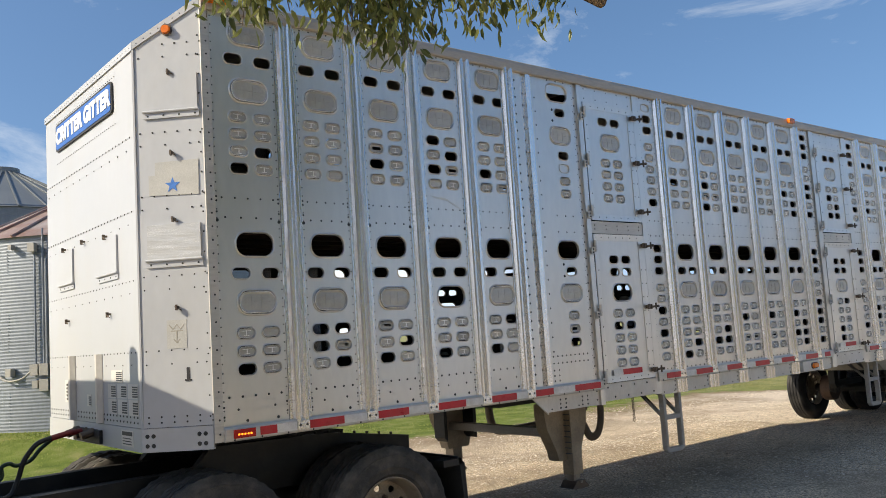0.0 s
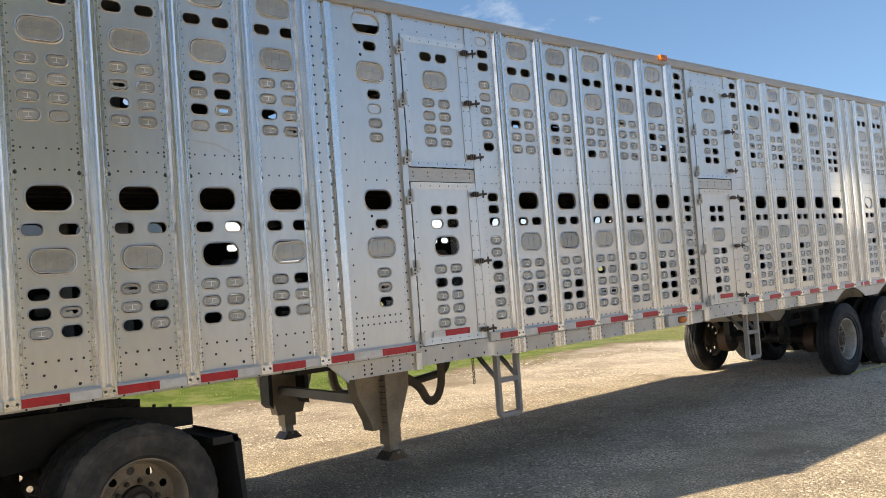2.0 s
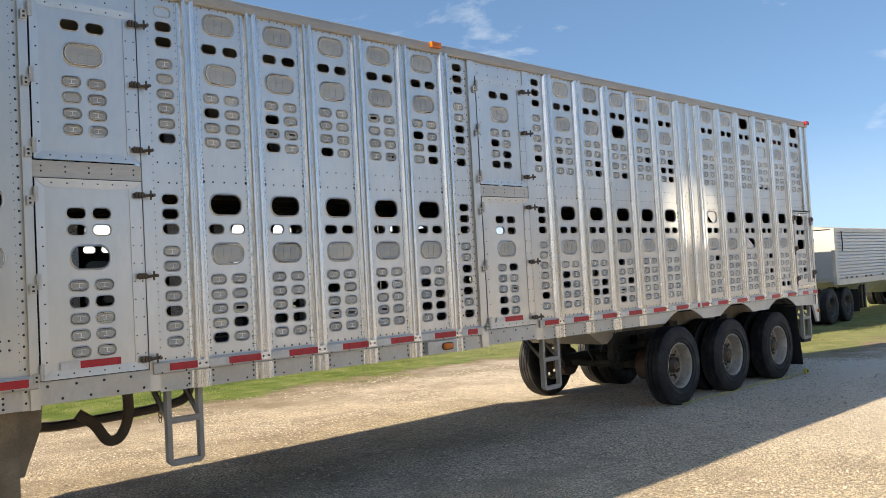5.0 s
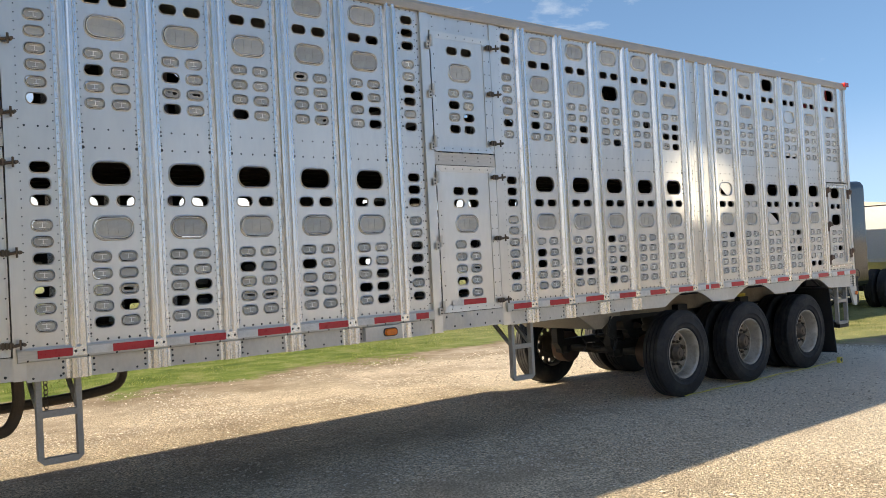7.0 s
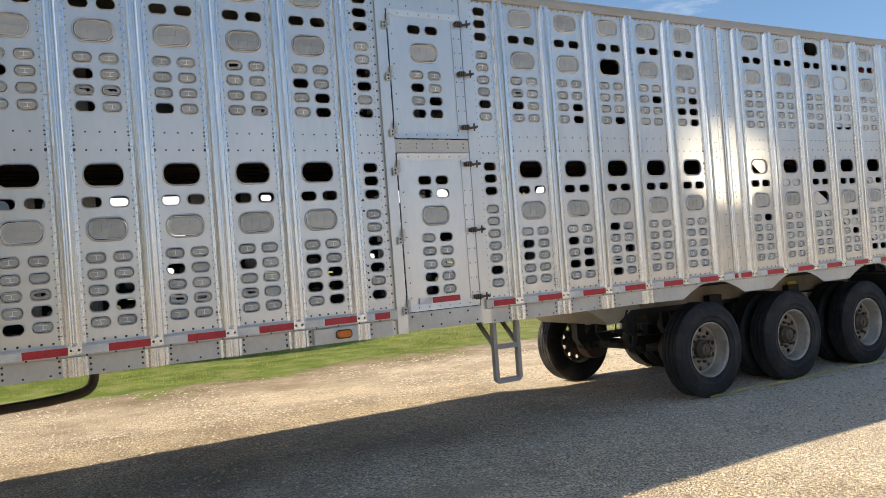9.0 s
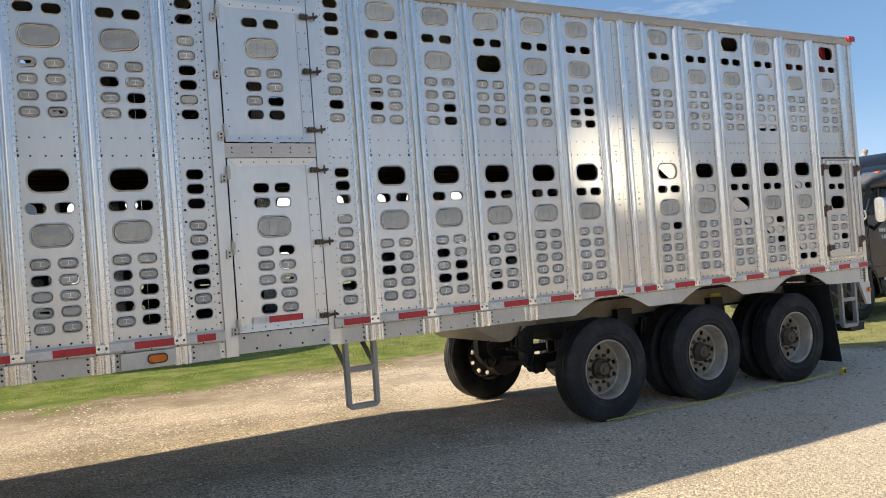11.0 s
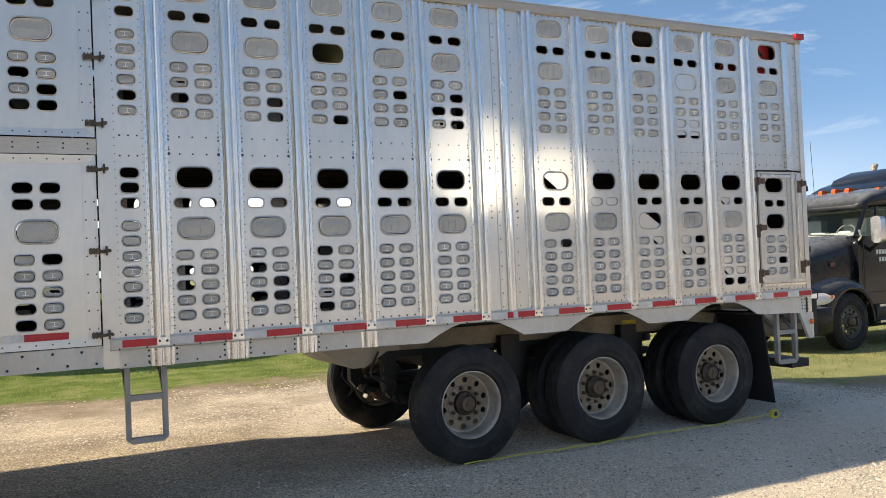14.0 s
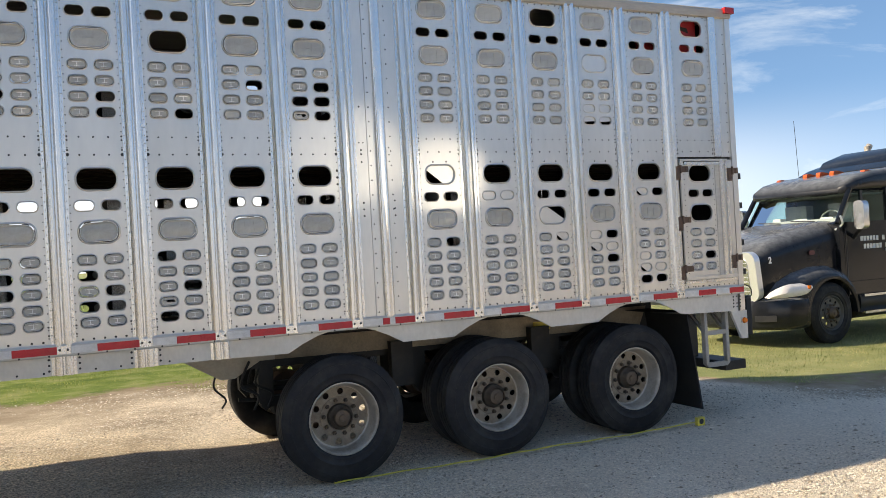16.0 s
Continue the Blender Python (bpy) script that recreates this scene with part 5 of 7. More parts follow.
glow.node_tree.nodes["Principled BSDF"].inputs["Emission Strength"].default_value = 1.6
front_lamp = part("side_lamp", boxed(0.115, 0.262, -0.050, -0.036, 1.246, 1.300), REDLENS, trailer, "lit amber marker lamp", bevel=0.008)
for i in range(5):
    part("led", boxed(0.14 + 0.021 * i, 0.152 + 0.021 * i, -0.052, -0.049, 1.264, 1.275), glow, front_lamp)
part("side_lamp", boxed(7.435, 7.555, -0.075, -0.036, 4.085, 4.14), AMBER, trailer, "amber top marker lamp", bevel=0.012)
part("side_lamp", boxed(0.02, 0.19, -0.07, -0.036, 4.085, 4.135), AMBER, trailer, "amber top corner lamp", bevel=0.012)
part("side_lamp", boxed(16.05, 16.17, -0.07, 0.02, 4.085, 4.145), REDLENS, trailer, "red top corner lamp", bevel=0.012)
part("side_lamp", boxed(16.15, 16.18, 0.02, 0.07, 3.62, 3.72), REDLENS, trailer, "red rear lamp", bevel=0.01)
lens(corner_panel, "side_lamp", pose(0.235, 0, 3.922), 0.031, 0.031, AMBER, "round amber marker lamp", HUB)
lens(trailer, "side_lamp", pose(16.118, -0.014, 0.955), 0.030, 0.030, AMBER, "round amber marker lamp", ALU_DIRTY)
# rear corner bracket and bumper
bm = bmesh.new()
prism(bm, [(15.96, 1.055), (16.17, 1.055), (16.17, 0.77), (16.09, 0.77)], "y", -0.012, 0.02)
rear_bracket = part("rear_bracket", bm, ALU_DIRTY, trailer)
rivets_on(rear_bracket, [(16.00 + 0.045 * i, 1.10 + 0.034 * j, 0.0075) for i in range(3) for j in range(4) if (i, j) != (1, 2)], [], -0.013)
part("corner_bumper", boxed(16.172, 16.235, -0.01, 0.10, 0.80, 1.20), RUBBER_FLAP, trailer, "black rubber corner bumper", bevel=0.012)
part("rear_bumper", boxed(16.06, 16.34, 0.22, WID - 0.22, 0.42, 0.515), CHASSIS, trailer, "black rear bumper bar", bevel=0.008)
for y in (0.75, 1.75):
    part("bumper_strut", boxed(16.07, 16.17, y, y + 0.08, 0.515, 1.24), CHASSIS, trailer)
for z in (1.42, 1.72, 2.1, 2.4):
    part("rear_hinge", boxed(16.15, 16.20, 0.0, 0.05, z, z + 0.06), CHASSIS, trailer)
bm = bmesh.new()
pipe(bm, [(16.14, -0.03, 1.32), (16.20, -0.05, 1.28), (16.20, -0.05, 1.20), (16.14, -0.03, 1.17)], 0.006, 6)
part("chain_loop", bm, HOSE, trailer)


# ---- ladders ----
def ladder_foot(x0, x1, y, z0):
    """The lowest rung, bent up to the rails with cut corners."""
    bm = bmesh.new()
    prism(bm, [(x0, z0 + 0.034), (x0 + 0.036, z0), (x1 - 0.036, z0), (x1, z0 + 0.034), (x1 - 0.036, z0 + 0.034), (x1 - 0.045, z0 + 0.044), (x0 + 0.045, z0 + 0.044), (x0 + 0.036, z0 + 0.034)], "y", y - 0.002, y + 0.046)
    return bm


def ladder(x0, x1, z0, y=0.035, brace=True):
    root = part("step_ladder", ladder_foot(x0, x1, y, z0), UNDER, trailer, "hanging grey steel step", bevel=0.004)
    mid = (z0 + 1.11) / 2 + 0.045
    part("rung", boxed(x0 + 0.035, x1 - 0.035, y, y + 0.04, mid - 0.022, mid + 0.022), UNDER, root, bevel=0.004)
    for x in (x0, x1 - 0.036):
        part("rail", boxed(x, x + 0.036, y - 0.004, y + 0.05, z0 + 0.034, 1.16), UNDER, root, bevel=0.004)
    if brace:
        for x in (x0, x1 - 0.036):
            bm = bmesh.new()
            prism(bm, [(y + 0.05, mid + 0.01), (y + 0.05, mid + 0.05), (y + 0.42, 1.2), (y + 0.37, 1.2)], "x", x + 0.004, x + 0.032)
            part("brace", bm, UNDER, root)
    return root


ladder(4.615, 4.905, 0.53)
ladder(8.965, 9.262, 0.53)
ladder(15.645, 15.955, 0.51)


# ---- wheels ----
def disc_ring(bm, r0, r1, y, rh, n, mi=0, thick=0.012):
    """A disc with n round hand holes."""
    rc = (r0 + r1) / 2
    for k in range(n):
        c = 2 * math.pi * (k + 0.5) / n
        half = math.pi / n
        loop_o, loop_i = [], []
        for i in range(16):
            t = 2 * math.pi * i / 16
            ct, st = math.cos(t), math.sin(t)
            s = 1 / max(abs(ct), abs(st))
            ang, rad = c + half * ct * s, rc + (r1 - r0) / 2 * st * s
            loop_o.append(bm.verts.new((rad * math.cos(ang), y, rad * math.sin(ang))))
            ah, rr = c + rh / rc * ct, rc + rh * st
            loop_i.append(bm.verts.new((rr * math.cos(ah), y, rr * math.sin(ah))))
        back = [bm.verts.new(v.co + Vector((0, thick, 0))) for v in loop_i]
        for i in range(16):
            j = (i + 1) % 16
            bm.faces.new((loop_o[i], loop_o[j], loop_i[j], loop_i[i])).material_index = mi
            bm.faces.new((loop_i[i], loop_i[j], back[j], back[i])).material_index = mi


def tyre_mesh(block=False):
    bm = bmesh.new()
    R = 0.525
    prof = [(0.292, 0.055), (0.300, 0.030), (0.318, 0.017), (0.322, 0.011), (0.328, 0.010), (0.332, 0.012), (0.370, 0.003), (0.373, 0.0), (0.377, 0.0), (0.380, 0.002), (0.430, 0.0), (0.452, 0.004), (0.454, 0.001), (0.460, 0.002), (0.463, 0.006), (0.470, 0.006), (0.488, 0.014), (0.508, 0.026), (0.519, 0.036)]
    y = 0.040
    for i in range(4):
        prof += [(R, y), (R, y + 0.040)]
        if i < 3:
            prof += [(R - 0.013, y + 0.043), (R - 0.013, y + 0.049)]
        y += 0.052
    w = 0.278
    prof += [(0.519, w - 0.036), (0.508, w - 0.026), (0.488, w - 0.014), (0.465, w - 0.008), (0.43, w), (0.385, w - 0.001), (0.33, w - 0.012), (0.300, w - 0.030), (0.292, w - 0.055)]
    rings = lathe(bm, prof, 168 if block else 72)
    if block:  # notched shoulders
        for (r, yy), ring in zip(prof, rings):
            if r > 0.505 and (yy < 0.09 or yy > 0.185):
                for k, v in enumerate(ring):
                    if k % 4 < 2:
                        v.co.x *= 1.001
                        v.co.z *= 1.001
                    else:
                        v.co.x *= 0.990
                        v.co.z *= 0.990
    return bm


def rim_mesh(dished=True):
    bm = bmesh.new()
    if dished:
        lathe(bm, [(0.292, 0.045), (0.302, 0.030), (0.302, 0.024), (0.294, 0.022), (0.284, 0.034), (0.276, 0.060), (0.268, 0.15), (0.262, 0.168), (0.250, 0.172)], 64)
        disc_ring(bm, 0.170, 0.250, 0.172, 0.027, 10, 1)
        lathe(bm, [(0.170, 0.172), (0.165, 0.166), (0.112, 0.164), (0.108, 0.175), (0.0, 0.175)], 48, 1)
        lathe(bm, [(0.268, 0.17), (0.268, 0.24), (0.29, 0.26)], 48)
    else:
        lathe(bm, [(0.292, 0.055), (0.302, 0.030), (0.302, 0.024), (0.294, 0.022), (0.282, 0.040), (0.268, 0.065), (0.255, 0.050)], 64)
        disc_ring(bm, 0.170, 0.255, 0.048, 0.027, 10)
        lathe(bm, [(0.170, 0.048), (0.165, 0.030), (0.112, 0.028), (0.108, 0.04), (0.0, 0.04)], 48)
    return bm


def hub_mesh(out=0.045, back=0.175):
    bm = bmesh.new()
    lathe(bm, [(0.108, back), (0.105, back - 0.05), (0.094, back - 0.06), (0.082, back - 0.085), (0.078, out + 0.02), (0.062, out), (0.030, out - 0.004), (0.028, out - 0.012), (0.0001, out - 0.012)], 28)
    return bm


def nut_mesh():
    bm = bmesh.new()
    lathe(bm, [(0.019, 0.0), (0.019, -0.018), (0.014, -0.024), (0.011, -0.024), (0.011, -0.040), (0.0001, -0.041)], 6)
    return bm


KIT = {}


def wheel(owner, at, dished=True, block=False, mat_rim=RIM, inner=True, label="dusty steel wheel with ten hand holes", rubber=RUBBER):
    """A wheel whose outer face is at y = 0 and which reaches towards +y: rim with tyre, hub and nuts, and the inner tyre of the pair."""
    def get(key, maker, mat, smooth=True):
        key = (key, mat.name)
        if key not in KIT:
            bm = maker()
            me = bpy.data.meshes.new(key[0])
            bmesh.ops.recalc_face_normals(bm, faces=bm.faces)
            bm.to_mesh(me)
            bm.free()
            me.materials.append(mat)
            me.materials.append(RIM_BROWN if mat == RIM else mat)
            if smooth:
                me.shade_smooth()
                me.set_sharp_from_angle(angle=radians(40))
            KIT[key] = me
        return KIT[key]

    def child(name, me, parent, m):
        ob = new(name, me)
        ob.parent = parent
        ob.matrix_basis = m
        return ob
    root = child("wheel", get("rim%d" % dished, lambda: rim_mesh(dished), mat_rim), owner, at)
    root["label"] = label
    child("tyre", get("tyre%d" % block, lambda: tyre_mesh(block), rubber), root, Matrix())
    if inner:
        child("tyre", get("tyre%d" % block, lambda: tyre_mesh(block), rubber), root, pose(0, 0.335, 0, 0, 37, 0))
    back = 0.164 if dished else 0.03
    child("hub", get("hub%d" % dished, lambda: hub_mesh(0.082 if dished else -0.03, back + 0.01), HUB), root, Matrix())
    for k in range(10):
        t = 2 * math.pi * k / 10
        child("wheel_nut", get("nut", nut_mesh, HUB, False), root, pose(0.142 * math.cos(t), back, 0.142 * math.sin(t)))
    return root


WHEEL_Z = GROUND_Z + 0.522
FLIP = Matrix.Rotation(math.pi, 4, "Z")
for i, x in enumerate(AXLES):
    wheel(trailer, pose(x, 0.06, WHEEL_Z, 0, 13 * i + 5, 0), inner=i > 0, label="dusty trailer wheel with ten hand holes and a worn tyre")
    wheel(trailer, pose(x, WID - 0.06, WHEEL_Z) @ FLIP, inner=i > 0)
    bm = bmesh.new()
    tube(bm, (x, 0.35, WHEEL_Z), (x, WID - 0.35, WHEEL_Z), 0.065, seg=14)
    part("axle", bm, CHASSIS, trailer)
    for y in (0.50, WID - 0.66):
        bm = bmesh.new()
        lathe(bm, [(0.05, 0.0), (0.205, 0.0), (0.21, 0.02), (0.21, 0.16), (0.05, 0.16)], 28)
        part("brake_drum", bm, RUSTY, trailer, at=pose(x, y, WHEEL_Z), smooth=True)
    for y in (0.80, WID - 0.90):
        bm = bmesh.new()
        lathe(bm, [(0.02, 0.0), (0.085, 0.01), (0.09, 0.07), (0.105, 0.08), (0.105, 0.09), (0.09, 0.10), (0.085, 0.17), (0.02, 0.18)], 20)
        part("brake_chamber", bm, CHASSIS, trailer, at=pose(x - 0.28, y, WHEEL_Z + 0.04, 0, 0, 25), smooth=True)
        bm = bmesh.new()
        lathe(bm, [(0.0001, 0.0), (0.12, 0.0), (0.13, 0.05), (0.11, 0.09), (0.13, 0.13), (0.12, 0.2), (0.0001, 0.2)], 20)
        part("air_spring", bm, CHASSIS, trailer, at=pose(x + 0.33, y, 0.72, 90, 0, 0), smooth=True)
        bm = bmesh.new()
        prism(bm, [(x - 0.55, 0.95), (x - 0.42, 0.95), (x - 0.42, 0.60), (x - 0.49, 0.52), (x - 0.55, 0.60)], "y", y - 0.04, y + 0.06)
        part("hanger", bm, CHASSIS, trailer)
        bm = bmesh.new()
        box(bm, x - 0.5, x + 0.42, y - 0.03, y + 0.05, WHEEL_Z + 0.06, WHEEL_Z + 0.15)
        part("trailing_arm", bm, CHASSIS, trailer)
for y in (0.74, WID - 0.86):
    part("frame_rail", boxed(11.05, 15.55, y, y + 0.12, 0.90, 1.24), CHASSIS, trailer)
# dusty tan side plate of the running gear, with a slanted front
for y in (0.70, WID - 0.72):
    bm = bmesh.new()
    prism(bm, [(10.55, 1.10), (10.98, 0.84), (11.10, 0.84), (11.32, 0.97), (11.45, 0.97), (11.45, 1.14), (11.3, 1.14), (11.2, 1.24), (10.55, 1.24)], "y", y, y + 0.02)
    part("side_plate", bm, TANPLATE, trailer, "dusty tan side plate ahead of the axles")
    # length behind the wheels takes a darker material than the tan front
    bm = bmesh.new()
    prism(bm, [(11.45, 0.97), (15.35, 0.92), (15.45, 1.13), (11.45, 1.14)], "y", y, y + 0.02)
    part("side_plate", bm, LEGSTEEL, trailer, "grimy brown side plate above the axles")
bm = bmesh.new()
prism(bm, [(10.55, 1.10), (10.98, 0.84), (11.10, 0.84), (11.10, 0.87), (10.99, 0.87), (10.57, 1.12)], "y", 0.72, WID - 0.72)
part("crossmember", bm, TANPLATE, trailer)
bm = bmesh.new()
tube(bm, (11.9, 0.95, 0.84), (11.9, 1.7, 0.84), 0.10, seg=18)
part("air_tank", bm, CHASSIS, trailer, smooth=True)
for x, y in ((11.22, 0.66), (11.36, 0.75)):
    bm = bmesh.new()
    pipe(bm, [(x, y, 0.98), (x - 0.08, y, 0.78), (x + 0.06, y, 0.68), (x + 0.02, y, 0.56)], 0.011, 8)
    part("air_line", bm, HOSE, trailer)
for z, y in ((0.72, 0.86), (0.60, 0.92)):
    bm = bmesh.new()
    tube(bm, (11.16, y, z + 0.02), (11.62, y, z - 0.03), 0.018, seg=8)
    part("torque_rod", bm, CHASSIS, trailer, smooth=True)
for x in (11.0, 11.3):
    bm = bmesh.new()
    pipe(bm, [(x, 0.9, 0.92), (x - 0.05, 0.9, 0.76), (x + 0.05, 0.92, 0.64), (x + 0.02, 0.95, 0.56)], 0.009, 8)
    part("air_line", bm, HOSE, trailer)
for i in range(2):
    xm = (AXLES[i] + AXLES[i + 1]) / 2
    part("hanger_box", boxed(xm - 0.09, xm + 0.12, 0.60, 0.69, 0.62, 1.03), CHASSIS, trailer, bevel=0.02)
part("yellow_tag", boxed(14.05, 14.24, 0.682, 0.697, 0.99, 1.07), YELLOW, trailer, "faded yellow tag")
# mudflap behind the last axle
bm = bmesh.new()
prism(bm, [(15.17, 1.10), (15.46, 1.10), (15.60, 0.10), (15.585, 0.10), (15.45, 1.06)], "y", 0.06, 0.72)
part("mudflap", bm, RUBBER_FLAP, trailer, "black rubber mudflap")

# ---- landing gear ----
for y, side, dx in ((0.34, 1, 0.0), (WID - 0.48, -1, 0.05)):
    bm = bmesh.new()
    prism(bm, [(3.28, 1.12), (3.84, 1.12), (3.83, 0.92), (3.73, 0.66), (3.71, 0.60), (3.43, 0.60), (3.41, 0.68), (3.30, 0.90), (3.28, 1.02)], "y", min(y, y + side * 0.13), max(y, y + side * 0.13))
    part("leg_gusset", bm, LEGSTEEL, trailer, "grimy brown gusset plate of the landing leg", at=pose(dx, 0, 0))
    part("leg_tube", boxed(3.535, 3.66, y - 0.07, y + 0.06, 0.47, 1.14), LEGSTEEL, trailer, "square landing leg", at=pose(dx, 0, 0), bevel=0.008)
    part("inner_leg", boxed(3.555, 3.64, y - 0.045, y + 0.045, 0.40, 0.48), STEEL, trailer, at=pose(dx, 0, 0))
    bm = bmesh.new()
    prism(bm, [(3.49, 0.352), (3.52, 0.342), (3.68, 0.342), (3.71, 0.352), (3.69, 0.37), (3.65, 0.415), (3.55, 0.41), (3.51, 0.365)], "y", y - 0.085, y + 0.085)
    foot = part("leg_foot", bm, HUB, trailer, "steel landing foot", at=pose(dx, 0, 0))
    bm = bmesh.new()
    tube(bm, (3.60, y - 0.10, 0.405), (3.60, y + 0.10, 0.405), 0.014, seg=8)
    part("foot_pin", bm, STEEL, foot)
    bm = bmesh.new()
    for k in range(9):
        tube(bm, (3.52, y - 0.072, 0.66 + 0.05 * k), (3.52, y - 0.002, 0.66 + 0.05 * k), 0.005, seg=6)
    tagged(part("rivets", bm, RIVET_SHADED, trailer, at=pose(dx, 0, 0)), kind="stuff")
    if side > 0:
        continue
    # dark folded plates inside the far leg
    for x in (3.30, 3.70):
        bm = bmesh.new()
        prism(bm, [(x, 0.74), (x, 1.12), (x + 0.04, 1.12), (x + 0.04, 0.70)], "y", y - 0.30, y - 0.13)
        part("leg_gusset", bm, CHASSIS, trailer, "black inner plate of the landing leg")
bm = bmesh.new()
tube(bm, (3.50, 0.45, 0.84), (3.54, WID - 0.56, 0.84), 0.055, seg=4)
part("cross_brace", bm, UNDER, trailer, "cross brace between the landing legs")
part("crossmember", boxed(2.75, 3.95, 0.35, WID - 0.35, 1.15, 1.24), CHASSIS, trailer)
bm = bmesh.new()
pipe(bm, [(4.30, 2.2, 1.16), (4.28, 2.2, 0.90), (4.34, 2.2, 0.71), (4.5, 2.2, 0.655), (5.0, 2.2, 0.66), (5.6, 2.2, 0.69), (5.85, 2.17, 0.78), (5.88, 2.17, 1.12)], 0.046)
part("tail_hose", bm, STRAP, trailer, "bent brown rubber hose")
bm = bmesh.new()
pipe(bm, [(4.68, 0.9, 1.12), (4.69, 0.9, 0.85), (4.62, 0.9, 0.68), (4.52, 0.92, 0.66), (4.42, 0.92, 0.80), (4.30, 0.95, 0.90)], 0.016, 10, 0, 2.8)
part("rubber_strap", bm, STRAP, trailer, "folded rubber strap")
for i in range(9):
    bm = bmesh.new()
    z = 1.09 - 0.035 * i
    pipe(bm, [(4.80 + 0.012 * math.cos(t), 0.55 + (0.010 * math.sin(t) if i % 2 else 0), z + 0.02 * math.sin(t)) for t in [k * math.pi / 4 for k in range(9)]], 0.004, 5)
    part("chain_link", bm, HUB, trailer)

# ---- the tractor under the nose ----
tractor = thing("tractor_truck", "dirty black truck tractor coupled under the trailer's nose", "truck")
for y in (0.80, WID - 0.90):
    bm = bmesh.new()
    prism(bm, [(-3.2, 0.70), (1.93, 0.75), (1.93, 0.95), (-0.2, 0.97), (-3.2, 0.93)], "y", y, y + 0.10)
    part("frame_rail", bm, CHASSIS, tractor)
for y in (0.74, WID - 0.82):
    bm = bmesh.new()
    prism(bm, [(0.1, 0.90), (2.05, 0.86), (2.05, 0.99), (1.3, 1.10), (0.3, 1.12)], "y", y, y + 0.08)
    slide = part("slider_rail", bm, CHASSIS, tractor)
    for k in range(8):
        bm = bmesh.new()
        tube(bm, (1.05 + 0.12 * k, y + 0.03, 0.96), (1.05 + 0.12 * k, y + 0.03, 1.12 - 0.017 * max(0, k - 2)), 0.012, seg=6)
        part("bolt", bm, CHASSIS, slide)
bm = bmesh.new()
tube(bm, (0.75, WID / 2, 1.08), (0.75, WID / 2, 1.195), 0.48, seg=28)
part("fifth_wheel", bm, CHASSIS, tractor, "greasy fifth wheel plate")
part("cross_plate", boxed(-1.6, 1.9, 0.85, WID - 0.85, 0.80, 0.86), CHASSIS, tractor)
for i, x in enumerate((0.08, 1.41)):
    wheel(tractor, pose(x, 0.10, WHEEL_Z, 0, 9 + 20 * i, 0), True, True, RIM_BROWN, label="dirty drive wheel with deep tread", rubber=RUBBER_DUSTY)
    wheel(tractor, pose(x, WID - 0.10, WHEEL_Z) @ FLIP, True, True, RIM_BROWN, rubber=RUBBER_DUSTY)
    bm = bmesh.new()
    tube(bm, (x, 0.4, WHEEL_Z), (x, WID - 0.4, WHEEL_Z), 0.09, seg=14)
    part("axle", bm, CHASSIS, tractor)
for y0, y1 in ((0.10, 0.74), (WID - 0.74, WID - 0.10)):
    bm = bmesh.new()
    prism(bm, [(2.04, 0.86), (2.11, 0.80), (2.14, 0.14), (2.12, 0.14), (2.06, 0.78)], "y", y0, y1)
    part("mudflap", bm, RUBBER_FLAP, tractor, "black mudflap")
    part("flap_hanger", boxed(1.90, 2.09, y0, y1, 0.79, 0.84), CHASSIS, tractor)
# cab and sleeper, whose shade falls on the nose
CABPAINT = material("dark_cab_paint", (0.03, 0.03, 0.035), 0.25, 0.0, 0.1, 5)
bm = bmesh.new()
prism(bm, [(-2.05, 0.95), (-2.02, 2.75), (-2.25, 2.95), (-3.5, 2.98), (-3.9, 2.75), (-4.3, 1.95), (-6.0, 1.75), (-6.25, 0.75), (-3.2, 0.75)], "y", 0.32, 2.30)
part("cab", bm, CABPAINT, tractor, "dark conventional cab", bevel=0.06)
bm = bmesh.new()
tube(bm, (-1.97, 0.95, 0.9), (-1.97, 0.95, 2.93), 0.075, seg=14)
part("exhaust_stack", bm, RIM, tractor, smooth=True)
for y in (0.30, WID - 0.30):
    m = pose(-5.3, y, WHEEL_Z) if y < 1 else pose(-5.3, y, WHEEL_Z) @ FLIP
    wheel(tractor, m, False, inner=False)


# ---- tape measure on the gravel ----
tape_measure = thing("tape_measure", "yellow tape measure pulled out along the wheels on the gravel", "tape measure")
bm = bmesh.new()
prev = None
for i in range(37):
    x = 11.72 + 3.70 * i / 36
    y = 0.01 - 0.05 * (i / 36) + 0.018 * math.sin(i * 0.4)
    z = GROUND_Z + 0.030 + 0.004 * math.sin(i * 1.3)
    row = [bm.verts.new((x, y - 0.014, z)), bm.verts.new((x, y, z)), bm.verts.new((x, y + 0.012, z + 0.006))]
    if prev:
        for k in range(2):
            bm.faces.new((prev[k], row[k], row[k + 1], prev[k + 1]))
    prev = row
part("blade", bm, YELLOW, tape_measure, "yellow steel blade")
case = part("case", boxed(15.41, 15.495, -0.065, -0.02, GROUND_Z + 0.005, GROUND_Z + 0.085), YELLOW, tape_measure, "yellow case", bevel=0.014)
bm = bmesh.new()
tube(bm, (15.452, -0.068, GROUND_Z + 0.045), (15.452, -0.064, GROUND_Z + 0.045), 0.026, seg=18)
part("badge", bm, INK, case, "black round badge")


# ---- grain bins ----
def corrugated_material():
    m = material("galvanised_corrugated_steel", (0.215, 0.24, 0.27), 0.5, 0.35, 0.14, 1.2, (1, 1, 0.3), dirt=(0.18, 0.185, 0.19), dirt_amount=0.5, dirt_scale=0.8)
    return m


GALV = corrugated_material()
